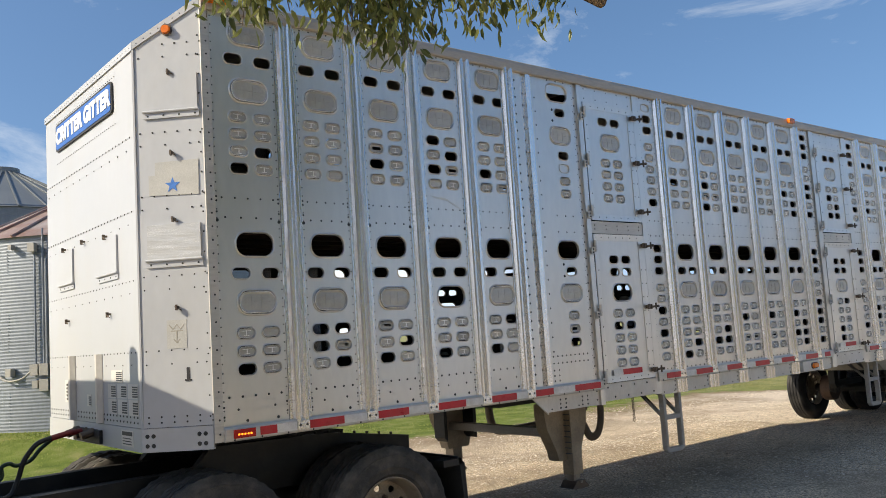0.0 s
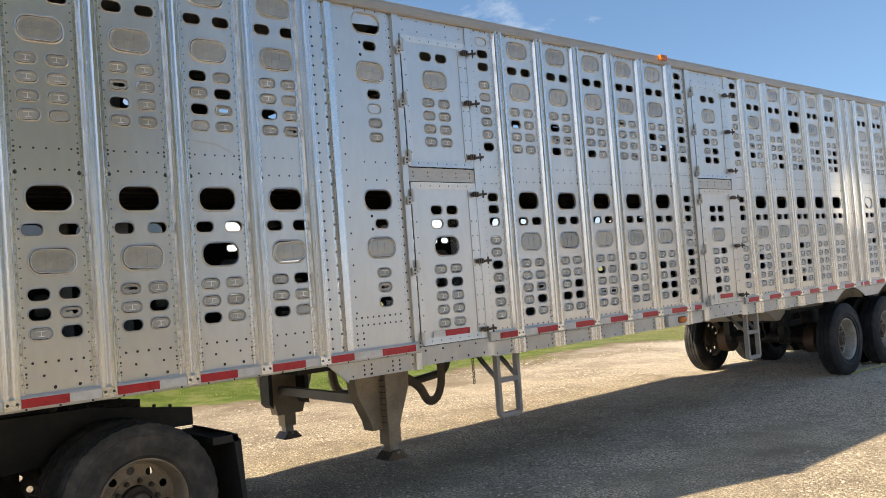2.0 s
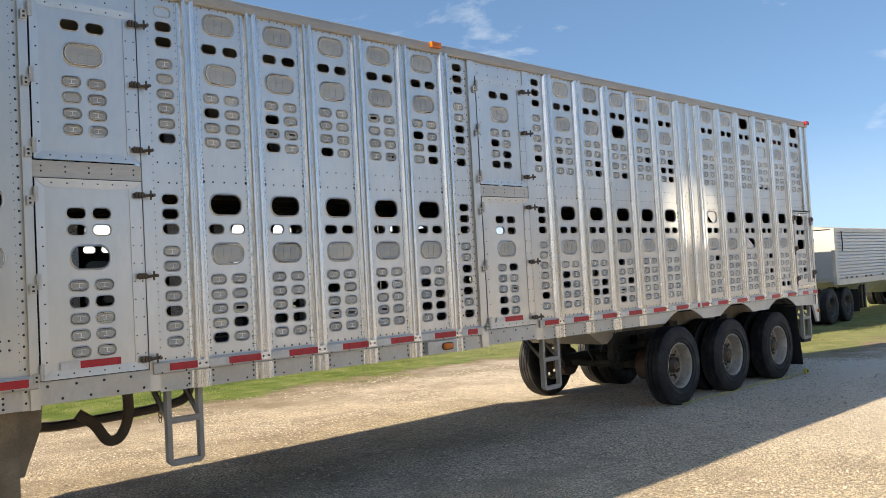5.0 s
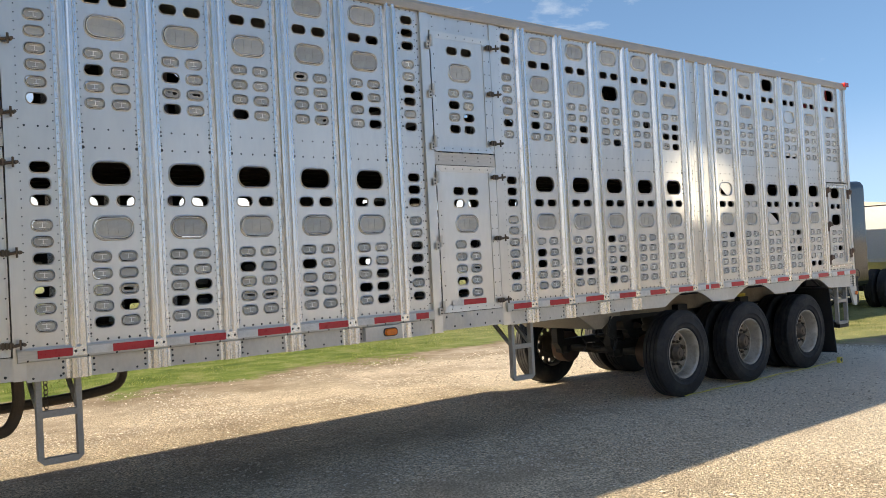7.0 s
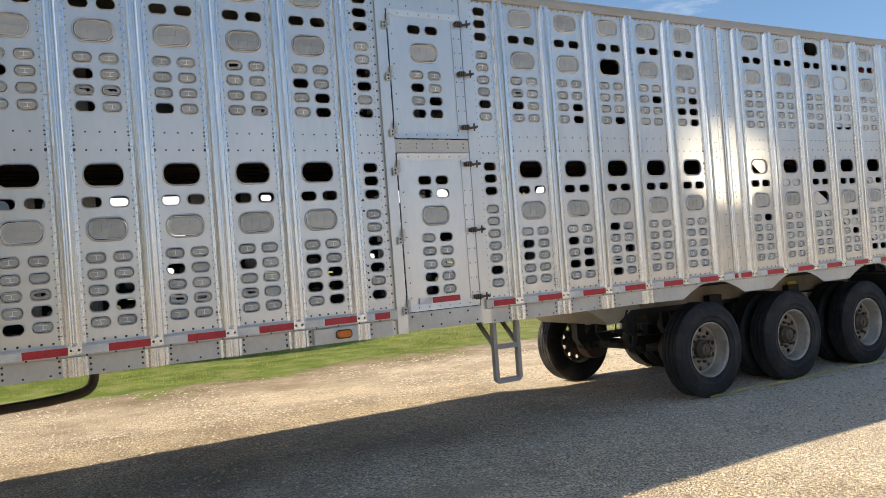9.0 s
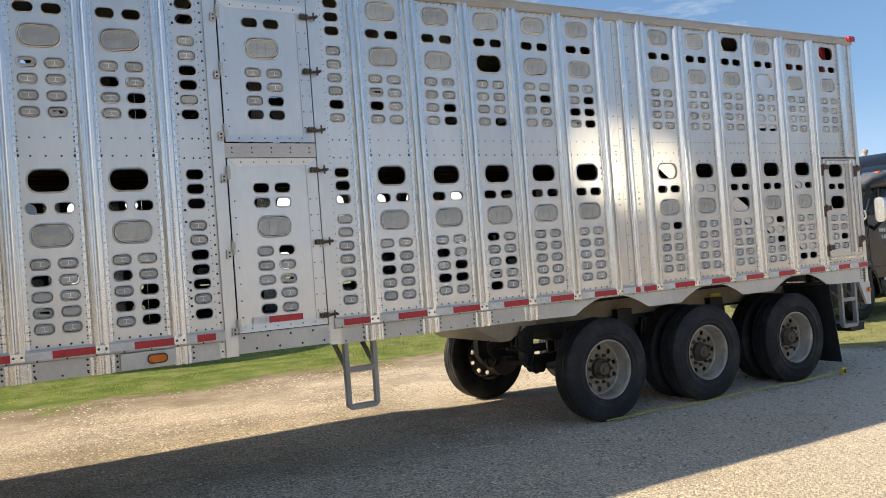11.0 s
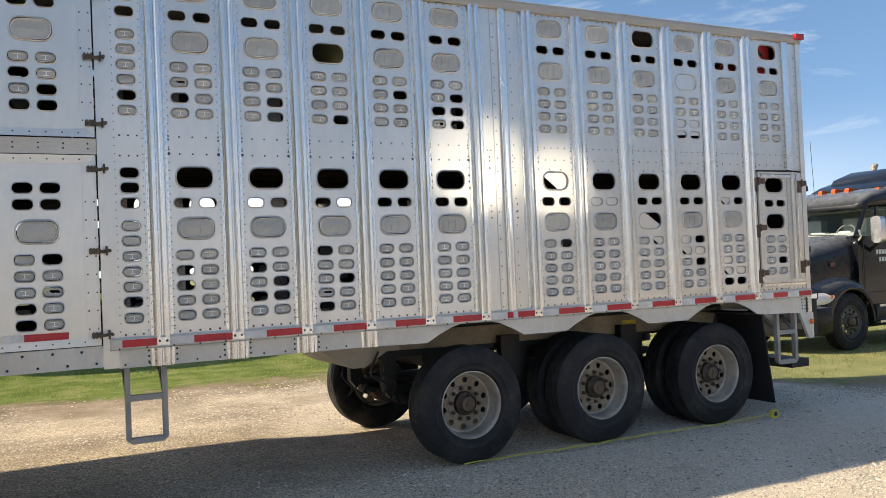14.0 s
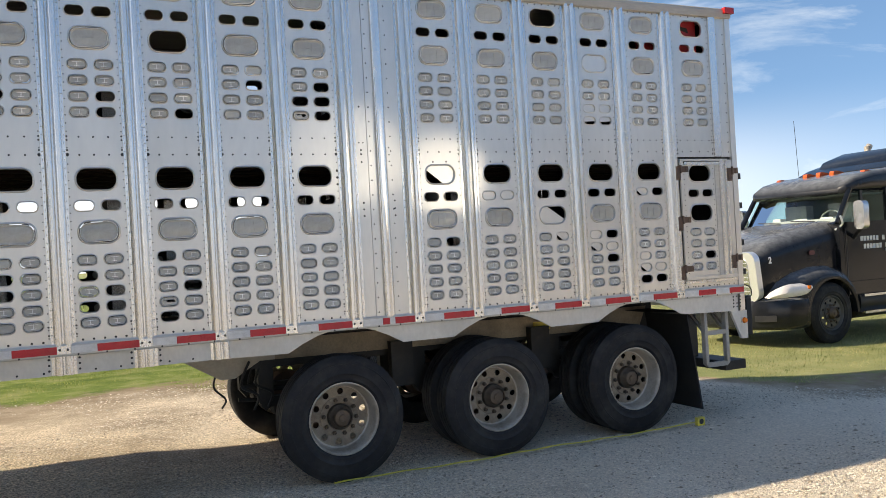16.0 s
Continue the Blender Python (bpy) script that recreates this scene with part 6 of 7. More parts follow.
ROOFRUST = material("rusted_roof_steel", (0.40, 0.36, 0.34), 0.55, 0.3, 0.15, 1.0, (1, 1, 1), dirt=(0.27, 0.10, 0.045), dirt_amount=1.0, dirt_scale=0.55)
ROOFGREY = material("grey_roof_steel", (0.20, 0.22, 0.23), 0.5, 0.4, 0.1, 1.0)


def grain_bin(cx, cy, R, eave, peak, base, roofmat, label, ribs=40):
    ob = thing("grain_bin", label, "grain bin", "grain bins", at=pose(cx, cy, 0))
    bm = bmesh.new()
    prof, z = [], GROUND_Z + base - 0.03
    while z < eave:
        prof += [(R, z), (R + 0.0035, z + 0.017), (R, z + 0.034), (R - 0.0035, z + 0.051)]
        z += 0.068
    seg = 72
    rings = [[bm.verts.new((r * math.cos(2 * math.pi * j / seg), r * math.sin(2 * math.pi * j / seg), zz)) for j in range(seg)] for r, zz in prof]
    for a, b in zip(rings, rings[1:]):
        for j in range(seg):
            bm.faces.new((a[j], a[(j + 1) % seg], b[(j + 1) % seg], b[j]))
    part("wall", bm, GALV, ob, "corrugated galvanised wall", smooth=True)
    # joints of the wall sheets
    bm = bmesh.new()
    for k in range(5):
        for j in range(10):
            t = 2 * math.pi * (j + 0.5 * (k % 2)) / 10
            z0 = base + (eave - base) * k / 5
            for i in range(12):
                zz = z0 + (eave - base) / 5 * (i + 0.5) / 12
                c, s = math.cos(t), math.sin(t)
                tube(bm, ((R + 0.005) * c, (R + 0.005) * s, zz), ((R + 0.02) * c, (R + 0.02) * s, zz), 0.010, seg=5)
    tagged(part("bolts", bm, GALV, ob), kind="stuff")
    bm = bmesh.new()
    top_r = R * 0.13
    e0 = [bm.verts.new(((R + 0.08) * math.cos(2 * math.pi * j / seg), (R + 0.08) * math.sin(2 * math.pi * j / seg), eave - 0.03)) for j in range(seg)]
    e1 = [bm.verts.new((top_r * math.cos(2 * math.pi * j / seg), top_r * math.sin(2 * math.pi * j / seg), peak)) for j in range(seg)]
    e2 = [bm.verts.new((top_r * math.cos(2 * math.pi * j / seg), top_r * math.sin(2 * math.pi * j / seg), peak + 0.18)) for j in range(seg)]
    for a, b in ((e0, e1), (e1, e2)):
        for j in range(seg):
            bm.faces.new((a[j], a[(j + 1) % seg], b[(j + 1) % seg], b[j]))
    bm.faces.new(e2)
    roof = part("roof", bm, roofmat, ob, "conical ribbed steel roof")
    for j in range(ribs):
        t = 2 * math.pi * j / ribs
        bm = bmesh.new()
        p, q = Vector(((R + 0.08) * math.cos(t), (R + 0.08) * math.sin(t), eave)), Vector((top_r * math.cos(t), top_r * math.sin(t), peak + 0.03))
        tube(bm, p, q, 0.029, seg=4)
        part("roof_rib", bm, roofmat, roof)
    return ob


bin_near = grain_bin(4.65, 15.89, 3.58, 4.35, 5.90, 0.42, ROOFRUST, "corrugated grain bin with a rusting conical roof", 28)
grain_bin(4.29, 26.23, 3.84, 6.47, 8.17, 0.0, ROOFGREY, "taller corrugated grain bin with a grey ribbed roof", 30)
# conduits, switch boxes and a leaning sheet on the near bin
away = (Vector((-2.23, -5.09, 0)) - Vector((4.65, 15.89, 0))).normalized()


def on_bin(deg, r):
    t = math.atan2(away.y, away.x) + radians(deg)
    return Vector((r * math.cos(t), r * math.sin(t), 0))


for deg, z0, z1 in ((-25.7, 1.647, 4.079), (-23.0, 1.679, 4.463), (-22.0, 1.647, 3.855)):
    p = on_bin(deg, 3.63)
    bm = bmesh.new()
    tube(bm, p + Vector((0, 0, z0)), p + Vector((0, 0, z1)), 0.022, seg=8)
    part("conduit", bm, GALV, bin_near, "thin steel conduit")
for deg, z, s in ((-25.7, 1.615, 0.083), (-22.6, 1.615, 0.09), (-22.6, 1.308, 0.09), (-25.4, 1.327, 0.058), (-34.4, 1.583, 0.064), (-26.1, 4.079, 0.07), (-33.3, 4.111, 0.038)):
    p = on_bin(deg, 3.66)
    part("switch_box", boxed(-s, s, -0.065, 0.065, -s * 1.3, s * 1.3), UNDER, bin_near, "grey electrical box",
         at=pose(p.x, p.y, z, 0, 0, math.degrees(math.atan2(away.y, away.x)) + deg + 90), bevel=0.02)
p = on_bin(-17.9, 3.66)
part("wall_sheet", boxed(-0.19, 0.19, -0.02, 0.02, 0.0, 1.66), ROOFGREY, bin_near, "flat grey steel sheet", at=pose(p.x, p.y, 1.0, 0, 0, math.degrees(math.atan2(away.y, away.x)) - 17.9 + 91))
bm = bmesh.new()
a, b = on_bin(-39.8, 3.64), on_bin(-25.7, 3.66)
pipe(bm, [a + Vector((0, 0, 1.583)), on_bin(-35.5, 3.68) + Vector((0, 0, 1.423)), on_bin(-30.0, 3.68) + Vector((0, 0, 1.455)), b + Vector((0, 0, 1.679))], 0.02, 8)
part("cable", bm, UNDER, bin_near)


# ---- black tractor with a grain trailer, parked beyond ----
BLACK = material("dusty_black_truck_paint", (0.007, 0.008, 0.010), 0.16, 0.0, 0.2, 3, rough_var=0.06, spec=0.35, dirt=(0.032, 0.035, 0.042), dirt_amount=0.35, dirt_scale=3.5)
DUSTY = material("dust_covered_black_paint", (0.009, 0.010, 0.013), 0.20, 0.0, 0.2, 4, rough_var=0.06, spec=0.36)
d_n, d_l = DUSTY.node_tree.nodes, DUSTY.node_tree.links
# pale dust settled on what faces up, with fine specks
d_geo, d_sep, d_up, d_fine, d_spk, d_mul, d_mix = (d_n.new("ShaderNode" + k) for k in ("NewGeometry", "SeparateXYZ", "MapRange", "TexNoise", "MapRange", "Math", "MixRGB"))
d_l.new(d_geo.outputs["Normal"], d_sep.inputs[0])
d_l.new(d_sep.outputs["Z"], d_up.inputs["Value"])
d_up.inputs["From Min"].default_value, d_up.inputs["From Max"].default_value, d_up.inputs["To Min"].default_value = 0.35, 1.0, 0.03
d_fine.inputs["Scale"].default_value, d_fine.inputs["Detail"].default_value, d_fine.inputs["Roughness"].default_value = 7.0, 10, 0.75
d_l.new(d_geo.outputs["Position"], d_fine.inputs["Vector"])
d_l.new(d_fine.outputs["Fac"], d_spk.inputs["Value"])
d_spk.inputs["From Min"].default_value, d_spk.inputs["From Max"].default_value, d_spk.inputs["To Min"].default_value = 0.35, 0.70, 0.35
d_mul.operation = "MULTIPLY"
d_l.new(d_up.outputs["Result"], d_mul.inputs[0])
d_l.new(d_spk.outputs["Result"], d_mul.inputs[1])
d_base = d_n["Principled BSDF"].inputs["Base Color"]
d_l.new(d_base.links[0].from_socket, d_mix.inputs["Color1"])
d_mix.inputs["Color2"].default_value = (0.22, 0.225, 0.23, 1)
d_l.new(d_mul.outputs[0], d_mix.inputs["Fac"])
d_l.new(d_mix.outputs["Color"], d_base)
TRIM = material("dark_cab_trim", (0.20, 0.215, 0.205), 0.8, 0.0, 0.15, 6)
CHROME = material("chrome", (0.84, 0.84, 0.84), 0.30, 0.7, 0.03, 3, rough_var=0.02)
PLASTIC = material("black_plastic", (0.018, 0.018, 0.018), 0.4, 0.0, 0.1, 6, spec=0.3)
DULL_CHROME = material("dull_chrome", (0.62, 0.62, 0.62), 0.25, 0.9, 0.04, 3, rough_var=0.03)
LAMPGLASS = material("headlamp_glass", (0.78, 0.72, 0.66), 0.10, 0.0, 0.1, 10)
SEAT = material("grey_cab_trim", (0.42, 0.42, 0.41), 0.7, 0.0, 0.15, 6)
GLASS = bpy.data.materials.new("window_glass")
GLASS.use_nodes = True
g_n, g_l = GLASS.node_tree.nodes, GLASS.node_tree.links
g_n.remove(g_n["Principled BSDF"])
g_clear, g_gloss, g_mix, g_fres = g_n.new("ShaderNodeBsdfTransparent"), g_n.new("ShaderNodeBsdfGlossy"), g_n.new("ShaderNodeMixShader"), g_n.new("ShaderNodeFresnel")
g_clear.inputs["Color"].default_value = (0.80, 0.90, 0.87, 1)
g_gloss.inputs["Roughness"].default_value = 0.03
g_fres.inputs["IOR"].default_value = 1.16
g_l.new(g_fres.outputs["Fac"], g_mix.inputs["Fac"])
g_l.new(g_clear.outputs["BSDF"], g_mix.inputs[1])
g_l.new(g_gloss.outputs["BSDF"], g_mix.inputs[2])
g_l.new(g_mix.outputs["Shader"], g_n["Material Output"].inputs["Surface"])

truck = thing("semi_truck", "black conventional semi truck with chrome mirror and grille, parked on grass", "truck", at=pose(20.2, 3.70, -0.09, 0, 0, 2.7))
YC = 1.22


def loft(name, secs, mat, parent, label="", n=6, bevel=0.0):
    """A skin over rounded sections: (X, half width, low, high, corner radius)."""
    bm = bmesh.new()
    rings = []
    for X, hw, z0, z1, r in secs:
        hh = (z1 - z0) / 2
        rings.append([bm.verts.new((X, YC + p, (z0 + z1) / 2 + q)) for p, q in oval(hw, hh, min(r, hw, hh), n)])
    for a, b in zip(rings, rings[1:]):
        for j in range(len(a)):
            bm.faces.new((a[j], a[(j + 1) % len(a)], b[(j + 1) % len(a)], b[j]))
    bm.faces.new(rings[0])
    bm.faces.new(rings[-1][::-1])
    return part(name, bm, mat, parent, label, smooth=True)


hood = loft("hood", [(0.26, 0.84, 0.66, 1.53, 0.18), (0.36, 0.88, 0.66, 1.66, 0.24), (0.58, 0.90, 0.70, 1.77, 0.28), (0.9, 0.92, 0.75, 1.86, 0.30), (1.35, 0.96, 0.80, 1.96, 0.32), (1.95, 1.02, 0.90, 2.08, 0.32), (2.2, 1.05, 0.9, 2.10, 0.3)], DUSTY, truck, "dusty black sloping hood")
bm = bmesh.new()
prism(bm, oval(0.90, 0.42, 0.16, 6), "x", 0.0, 0.12)
grille = part("grille_surround", bm, CHROME, truck, "chrome grille surround", at=pose(0.16, YC, 1.20, 0, -6, 0), bevel=0.02)
bm = bmesh.new()
prism(bm, oval(0.74, 0.32, 0.12, 6), "x", -0.012, 0.0)
part("grille_mesh", bm, DULL_CHROME, grille)
for k in range(7):
    part("grille_bar", boxed(-0.022, -0.010, -0.72, 0.72, -0.25 + 0.08 * k, -0.23 + 0.08 * k), CHROME, grille)
for s in (0, 1):
    flip = Matrix() if s == 0 else Matrix.Translation((0, 2 * YC, 0)) @ Matrix.Diagonal((1, -1, 1, 1))
    # fender: a skin rolled from the lip of the wheel arch up to the hood
    crest = [(0.16, 0.72), (0.22, 0.90), (0.42, 1.10), (0.75, 1.24), (1.15, 1.33), (1.55, 1.35), (1.92, 1.25), (2.16, 1.02), (2.28, 0.72), (2.32, 0.45)]
    bm = bmesh.new()
    rings = []
    for i in range(19):
        u = i / 18 * (len(crest) - 1)
        k = min(int(u), len(crest) - 2)
        top = Vector(crest[k]).lerp(Vector(crest[k + 1]), u - k)
        t = math.pi * (1 - i / 18)
        lip = Vector((1.5 + 0.60 * math.cos(t), 0.47 + 0.61 * math.sin(t)))
        ring = [bm.verts.new((lip.x, 0.16, lip.y)), bm.verts.new((lip.x, 0.03, lip.y))]
        for j in range(1, 8):
            f = j / 7
            p = lip.lerp(top, math.sin(f * math.pi / 2))
            ring.append(bm.verts.new((p.x, 0.01 + 0.42 * (1 - math.cos(f * math.pi / 2)), p.y)))
        ring.append(bm.verts.new((top.x, 0.62, top.y + 0.02)))
        rings.append(ring)
    for p, q in zip(rings, rings[1:]):
        for j in range(len(p) - 1):
            bm.faces.new((p[j], q[j], q[j + 1], p[j + 1]))
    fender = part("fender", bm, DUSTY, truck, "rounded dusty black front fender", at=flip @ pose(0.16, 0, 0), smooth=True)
    # headlight, a drop that sits on the bumper and wraps round the corner, blunt at its rear
    bm = bmesh.new()
    grid = []
    for i in range(15):
        f = i / 14
        low = 0.835 + 0.02 * f + 0.06 * max(0.0, f - 0.86) ** 2 / 0.02
        high = 0.85 + 0.205 * (1 - (1 - min(1.0, f / 0.5)) ** 2) ** 0.7 - 0.01 * max(0.0, f - 0.9) / 0.1
        y = -0.015 + 0.16 * max(0.0, 1 - f / 0.4) ** 2
        grid.append([bm.verts.new((0.24 + 0.86 * f + 0.05 * v * f, y + 0.06 * (2 * v - 1) ** 2 + 0.05 * v, low + (high - low) * v)) for v in (0, 0.12, 0.4, 0.7, 0.9, 1)])
    for p, q in zip(grid, grid[1:]):
        for j in range(5):
            bm.faces.new((p[j], q[j], q[j + 1], p[j + 1]))
    lens_ = part("headlight", bm, LAMPGLASS, truck, "clear headlight", at=flip, smooth=True)
    part("turn_lens", boxed(1.02, 1.09, 0.012, 0.03, 0.93, 1.01), AMBER, lens_, bevel=0.01)
    # mirror on its arm
    bm = bmesh.new()
    prism(bm, oval(0.10, 0.25, 0.08, 5), "x", 2.22, 2.36)
    part("mirror", bm, DULL_CHROME, truck, "chrome door mirror", at=flip @ pose(0, -0.12, 2.16), bevel=0.03, smooth=True)
    bm = bmesh.new()
    tube(bm, (2.30, -0.10, 1.93), (2.36, 0.14, 1.75), 0.035, seg=8)
    part("mirror_arm", bm, PLASTIC, truck, at=flip)
    bm = bmesh.new()
    pipe(bm, [(1.98, 0.18, 1.92), (2.02, 0.06, 2.02), (1.96, 0.05, 2.16)], 0.018, 6)
    part("hood_bar", bm, CHROME, truck, at=flip)
# bumper
bm = bmesh.new()
rings = []
for z, inset in ((0.30, 0.07), (0.33, 0.02), (0.38, 0.0), (0.70, 0.0), (0.79, 0.02), (0.825, 0.07)):
    ring = [bm.verts.new((1.02, inset, z))]
    for i in range(33):
        u = -1 + 2 * i / 32
        ring.append(bm.verts.new((0.09 + inset + 0.52 * abs(u) ** 4, YC + (YC - inset) * u, z)))
    ring.append(bm.verts.new((1.02, 2 * YC - inset, z)))
    rings.append(ring)
for p, q in zip(rings, rings[1:]):
    for j in range(len(p)):
        bm.faces.new((p[j], p[(j + 1) % len(p)], q[(j + 1) % len(p)], q[j]))
bm.faces.new(rings[-1])
bm.faces.new(rings[0][::-1])
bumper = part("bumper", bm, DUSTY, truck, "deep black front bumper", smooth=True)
for y, turn_ in ((0.27, 40), (2 * YC - 0.27, -40)):
    part("fog_lamp", boxed(-0.02, 0.06, -0.17, 0.17, -0.05, 0.05), RUBBER_FLAP, bumper, "dark fog lamp slot", at=pose(0.26, y, 0.50, 0, 0, turn_), bevel=0.02)
# cab and sleeper
bm = bmesh.new()
prism(bm, [(1.98, 0.62), (1.98, 2.03), (2.08, 2.07), (2.10, 0.62)], "y", 0.10, 2 * YC - 0.10)
part("cowl", bm, BLACK, truck)
bm = bmesh.new()
prism(bm, [(2.10, 0.62), (2.10, 2.05), (3.62, 2.05), (3.62, 0.62)], "y", 0.10, 2 * YC - 0.10)
part("cab", bm, BLACK, truck, "black cab with closed doors", bevel=0.03)
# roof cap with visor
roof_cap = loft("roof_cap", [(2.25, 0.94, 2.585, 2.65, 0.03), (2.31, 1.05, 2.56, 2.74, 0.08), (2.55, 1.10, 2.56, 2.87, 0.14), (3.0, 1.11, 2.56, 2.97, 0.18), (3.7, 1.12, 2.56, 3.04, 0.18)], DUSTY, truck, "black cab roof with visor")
loft("sleeper", [(3.62, 1.12, 0.62, 3.04, 0.12), (3.9, 1.14, 0.62, 3.16, 0.16), (4.6, 1.15, 0.62, 3.34, 0.2), (5.35, 1.15, 0.62, 3.38, 0.2)], BLACK, truck, "black sleeper box")
loft("roof_fairing", [(3.9, 0.80, 2.98, 3.14, 0.05), (4.15, 0.88, 2.98, 3.32, 0.08), (4.8, 0.98, 3.0, 3.5, 0.15)], BLACK, truck)
# pillars and glass
for s in (0, 1):
    flip = Matrix() if s == 0 else Matrix.Translation((0, 2 * YC, 0)) @ Matrix.Diagonal((1, -1, 1, 1))
    bm = bmesh.new()
    tube(bm, (1.97, 0.13, 2.03), (2.40, 0.17, 2.64), 0.045, seg=8)
    part("pillar", bm, BLACK, truck, at=flip)
    part("pillar", boxed(3.30, 3.62, 0.11, 0.17, 1.93, 2.64), BLACK, truck, at=flip)
    part("pillar", boxed(2.60, 2.66, 0.11, 0.15, 1.93, 2.60), PLASTIC, truck, at=flip)
    bm = bmesh.new()
    prism(bm, [(2.12, 2.05), (2.46, 2.60), (3.32, 2.60), (3.32, 2.05)], "y", 0.125, 0.131)
    g = part("side_window", bm, GLASS, truck, "tinted door window", at=flip)
    g.visible_shadow = False
    # door seams
    for x in (2.14, 3.40):
        part("door_seam", boxed(x, x + 0.012, 0.094, 0.104, 0.72, 1.93), INK, truck, at=flip)
    part("door_handle", boxed(3.18, 3.34, 0.075, 0.10, 1.50, 1.54), CHROME, truck, at=flip)
    # lettering on the door, as plain bars
    for z, x0, n in ((1.70, 2.52, 11), (1.56, 2.60, 10)):
        for k in range(n):
            if k not in (6, 8):
                part("lettering_bar", boxed(x0 + 0.085 * k, x0 + 0.085 * k + 0.062, 0.094, 0.099, z, z + 0.085), PAPER, truck, at=flip)
    # steps and tank
    bm = bmesh.new()
    tube(bm, (2.4, 0.36, 0.62), (4.3, 0.36, 0.62), 0.30, seg=24)
    part("fuel_tank", bm, PLASTIC, truck, "round black fuel tank", at=flip, smooth=True)
    for z in (0.42, 0.72):
        part("step", boxed(2.45, 4.4, 0.02, 0.22, z, z + 0.045), DULL_CHROME, truck, "worn metal step", at=flip, bevel=0.01)
    part("side_skirt", boxed(2.1, 4.5, 0.05, 0.10, 0.78, 1.0), BLACK, truck, at=flip)
bm = bmesh.new()
prev = None
for i in range(13):
    t = -1 + 2 * i / 12
    y = YC + 1.03 * t
    bow = 0.16 * t * t
    row = [bm.verts.new((1.93 + bow, y, 2.07)), bm.verts.new((2.36 + bow * 0.6, YC + 0.99 * t, 2.60))]
    if prev:
        bm.faces.new((prev[0], row[0], row[1], prev[1]))
    prev = row
g = part("windshield", bm, GLASS, truck, "raked windshield", smooth=True)
g.visible_shadow = False
part("headliner", boxed(2.45, 3.60, 0.18, 2 * YC - 0.18, 2.54, 2.557), TRIM, truck)
part("cab_back", boxed(3.56, 3.60, 0.18, 2 * YC - 0.18, 1.6, 2.54), TRIM, truck, bevel=0.01)
part("dash", boxed(2.12, 2.50, 0.25, 2 * YC - 0.25, 1.90, 2.13), SEAT, truck, bevel=0.04)
for y, w_, h_ in ((0.40, 0.26, 0.035), (0.95, 0.30, 0.03), (1.55, 0.18, 0.06)):
    part("dash_paper", boxed(2.22, 2.36, y, y + w_, 2.125, 2.125 + h_), PAPER, truck, "pale papers on the dash", bevel=0.02)
for y in (0.55, 1.55):
    part("seat", boxed(2.95, 3.15, y, y + 0.5, 1.5, 2.42), SEAT, truck, bevel=0.05)
bm = bmesh.new()
pipe(bm, [(2.62 + 0.08 * math.sin(t), 0.78 + 0.2 * math.cos(t), 2.12 + 0.17 * math.sin(t)) for t in [k * math.pi / 6 for k in range(13)]], 0.016, 6)
part("steering_wheel", bm, TRIM, truck)
for y0 in (0.55, 1.3):
    bm = bmesh.new()
    tube(bm, (1.93, y0, 2.09), (1.97, y0 + 0.55, 2.12), 0.010, seg=6)
    part("wiper", bm, INK, truck)
MARKER = material("red_amber_marker", (0.55, 0.10, 0.03), 0.2)
for y, z in ((0.28, 2.95), (0.92, 3.0), (YC, 3.005), (2 * YC - 0.92, 3.0), (2 * YC - 0.28, 2.95)):
    bm = bmesh.new()
    prism(bm, [(2.92, z - 0.05), (2.92, z - 0.005), (2.95, z + 0.03), (3.01, z + 0.036), (3.20, z + 0.005), (3.24, z - 0.05)], "y", y - 0.045, y + 0.045)
    part("marker_lamp", bm, MARKER, truck, "amber roof marker lamp", bevel=0.02, smooth=True)
bm = bmesh.new()
tube(bm, (2.86, 1.60, 2.90), (2.80, 1.60, 4.08), 0.005, seg=5)
part("antenna", bm, PLASTIC, truck)
bm = bmesh.new()
pipe(bm, [(5.42, 1.95, 1.2), (5.42, 1.95, 3.45), (5.43, 1.95, 3.58), (5.50, 1.95, 3.68)], 0.065, 12)
part("exhaust_stack", bm, RIM, truck, "bent exhaust stack", smooth=True)
bm = bmesh.new()
prism(bm, oval(0.075, 0.04, 0.04, 6), "y", -0.01, 0.0)
part("badge", bm, material("dark_red_badge", (0.10, 0.015, 0.015), 0.4), truck, "small oval badge", at=pose(1.42, 0.24, 1.55, 0, 0, 0))
mark = bpy.data.curves.new("hood_number", "FONT")
mark.body, mark.size, mark.extrude, mark.offset = "2", 0.15, 0.002, 0.006
mark.materials.append(SIGN_WHITE)
hood_number = new("hood_number", mark)
hood_number.parent = truck
hood_number.matrix_basis = pose(0.44, 0.300, 1.42, 90, 0, 4)
hood_number["label"] = "small white unit number"
part("frame_rail", boxed(0.4, 8.6, 0.78, 0.86, 0.62, 0.88), CHASSIS, truck)
part("frame_rail", boxed(0.4, 8.6, 1.58, 1.66, 0.62, 0.88), CHASSIS, truck)
WHEELGREY = material("dull_grey_wheel", (0.10, 0.10, 0.095), 0.5, 0.3, 0.15, 8, dirt=(0.06, 0.05, 0.04), dirt_amount=0.5)
for y, m in ((0.06, Matrix()), (2 * YC - 0.06, FLIP)):
    wheel(truck, pose(1.66, y, WHEEL_Z) @ m, False, False, WHEELGREY, False, "dusty front wheel")
    for X in (6.95, 8.27):
        wheel(truck, pose(X, y, WHEEL_Z) @ m, True, True, WHEELGREY, True, "dusty drive wheel")
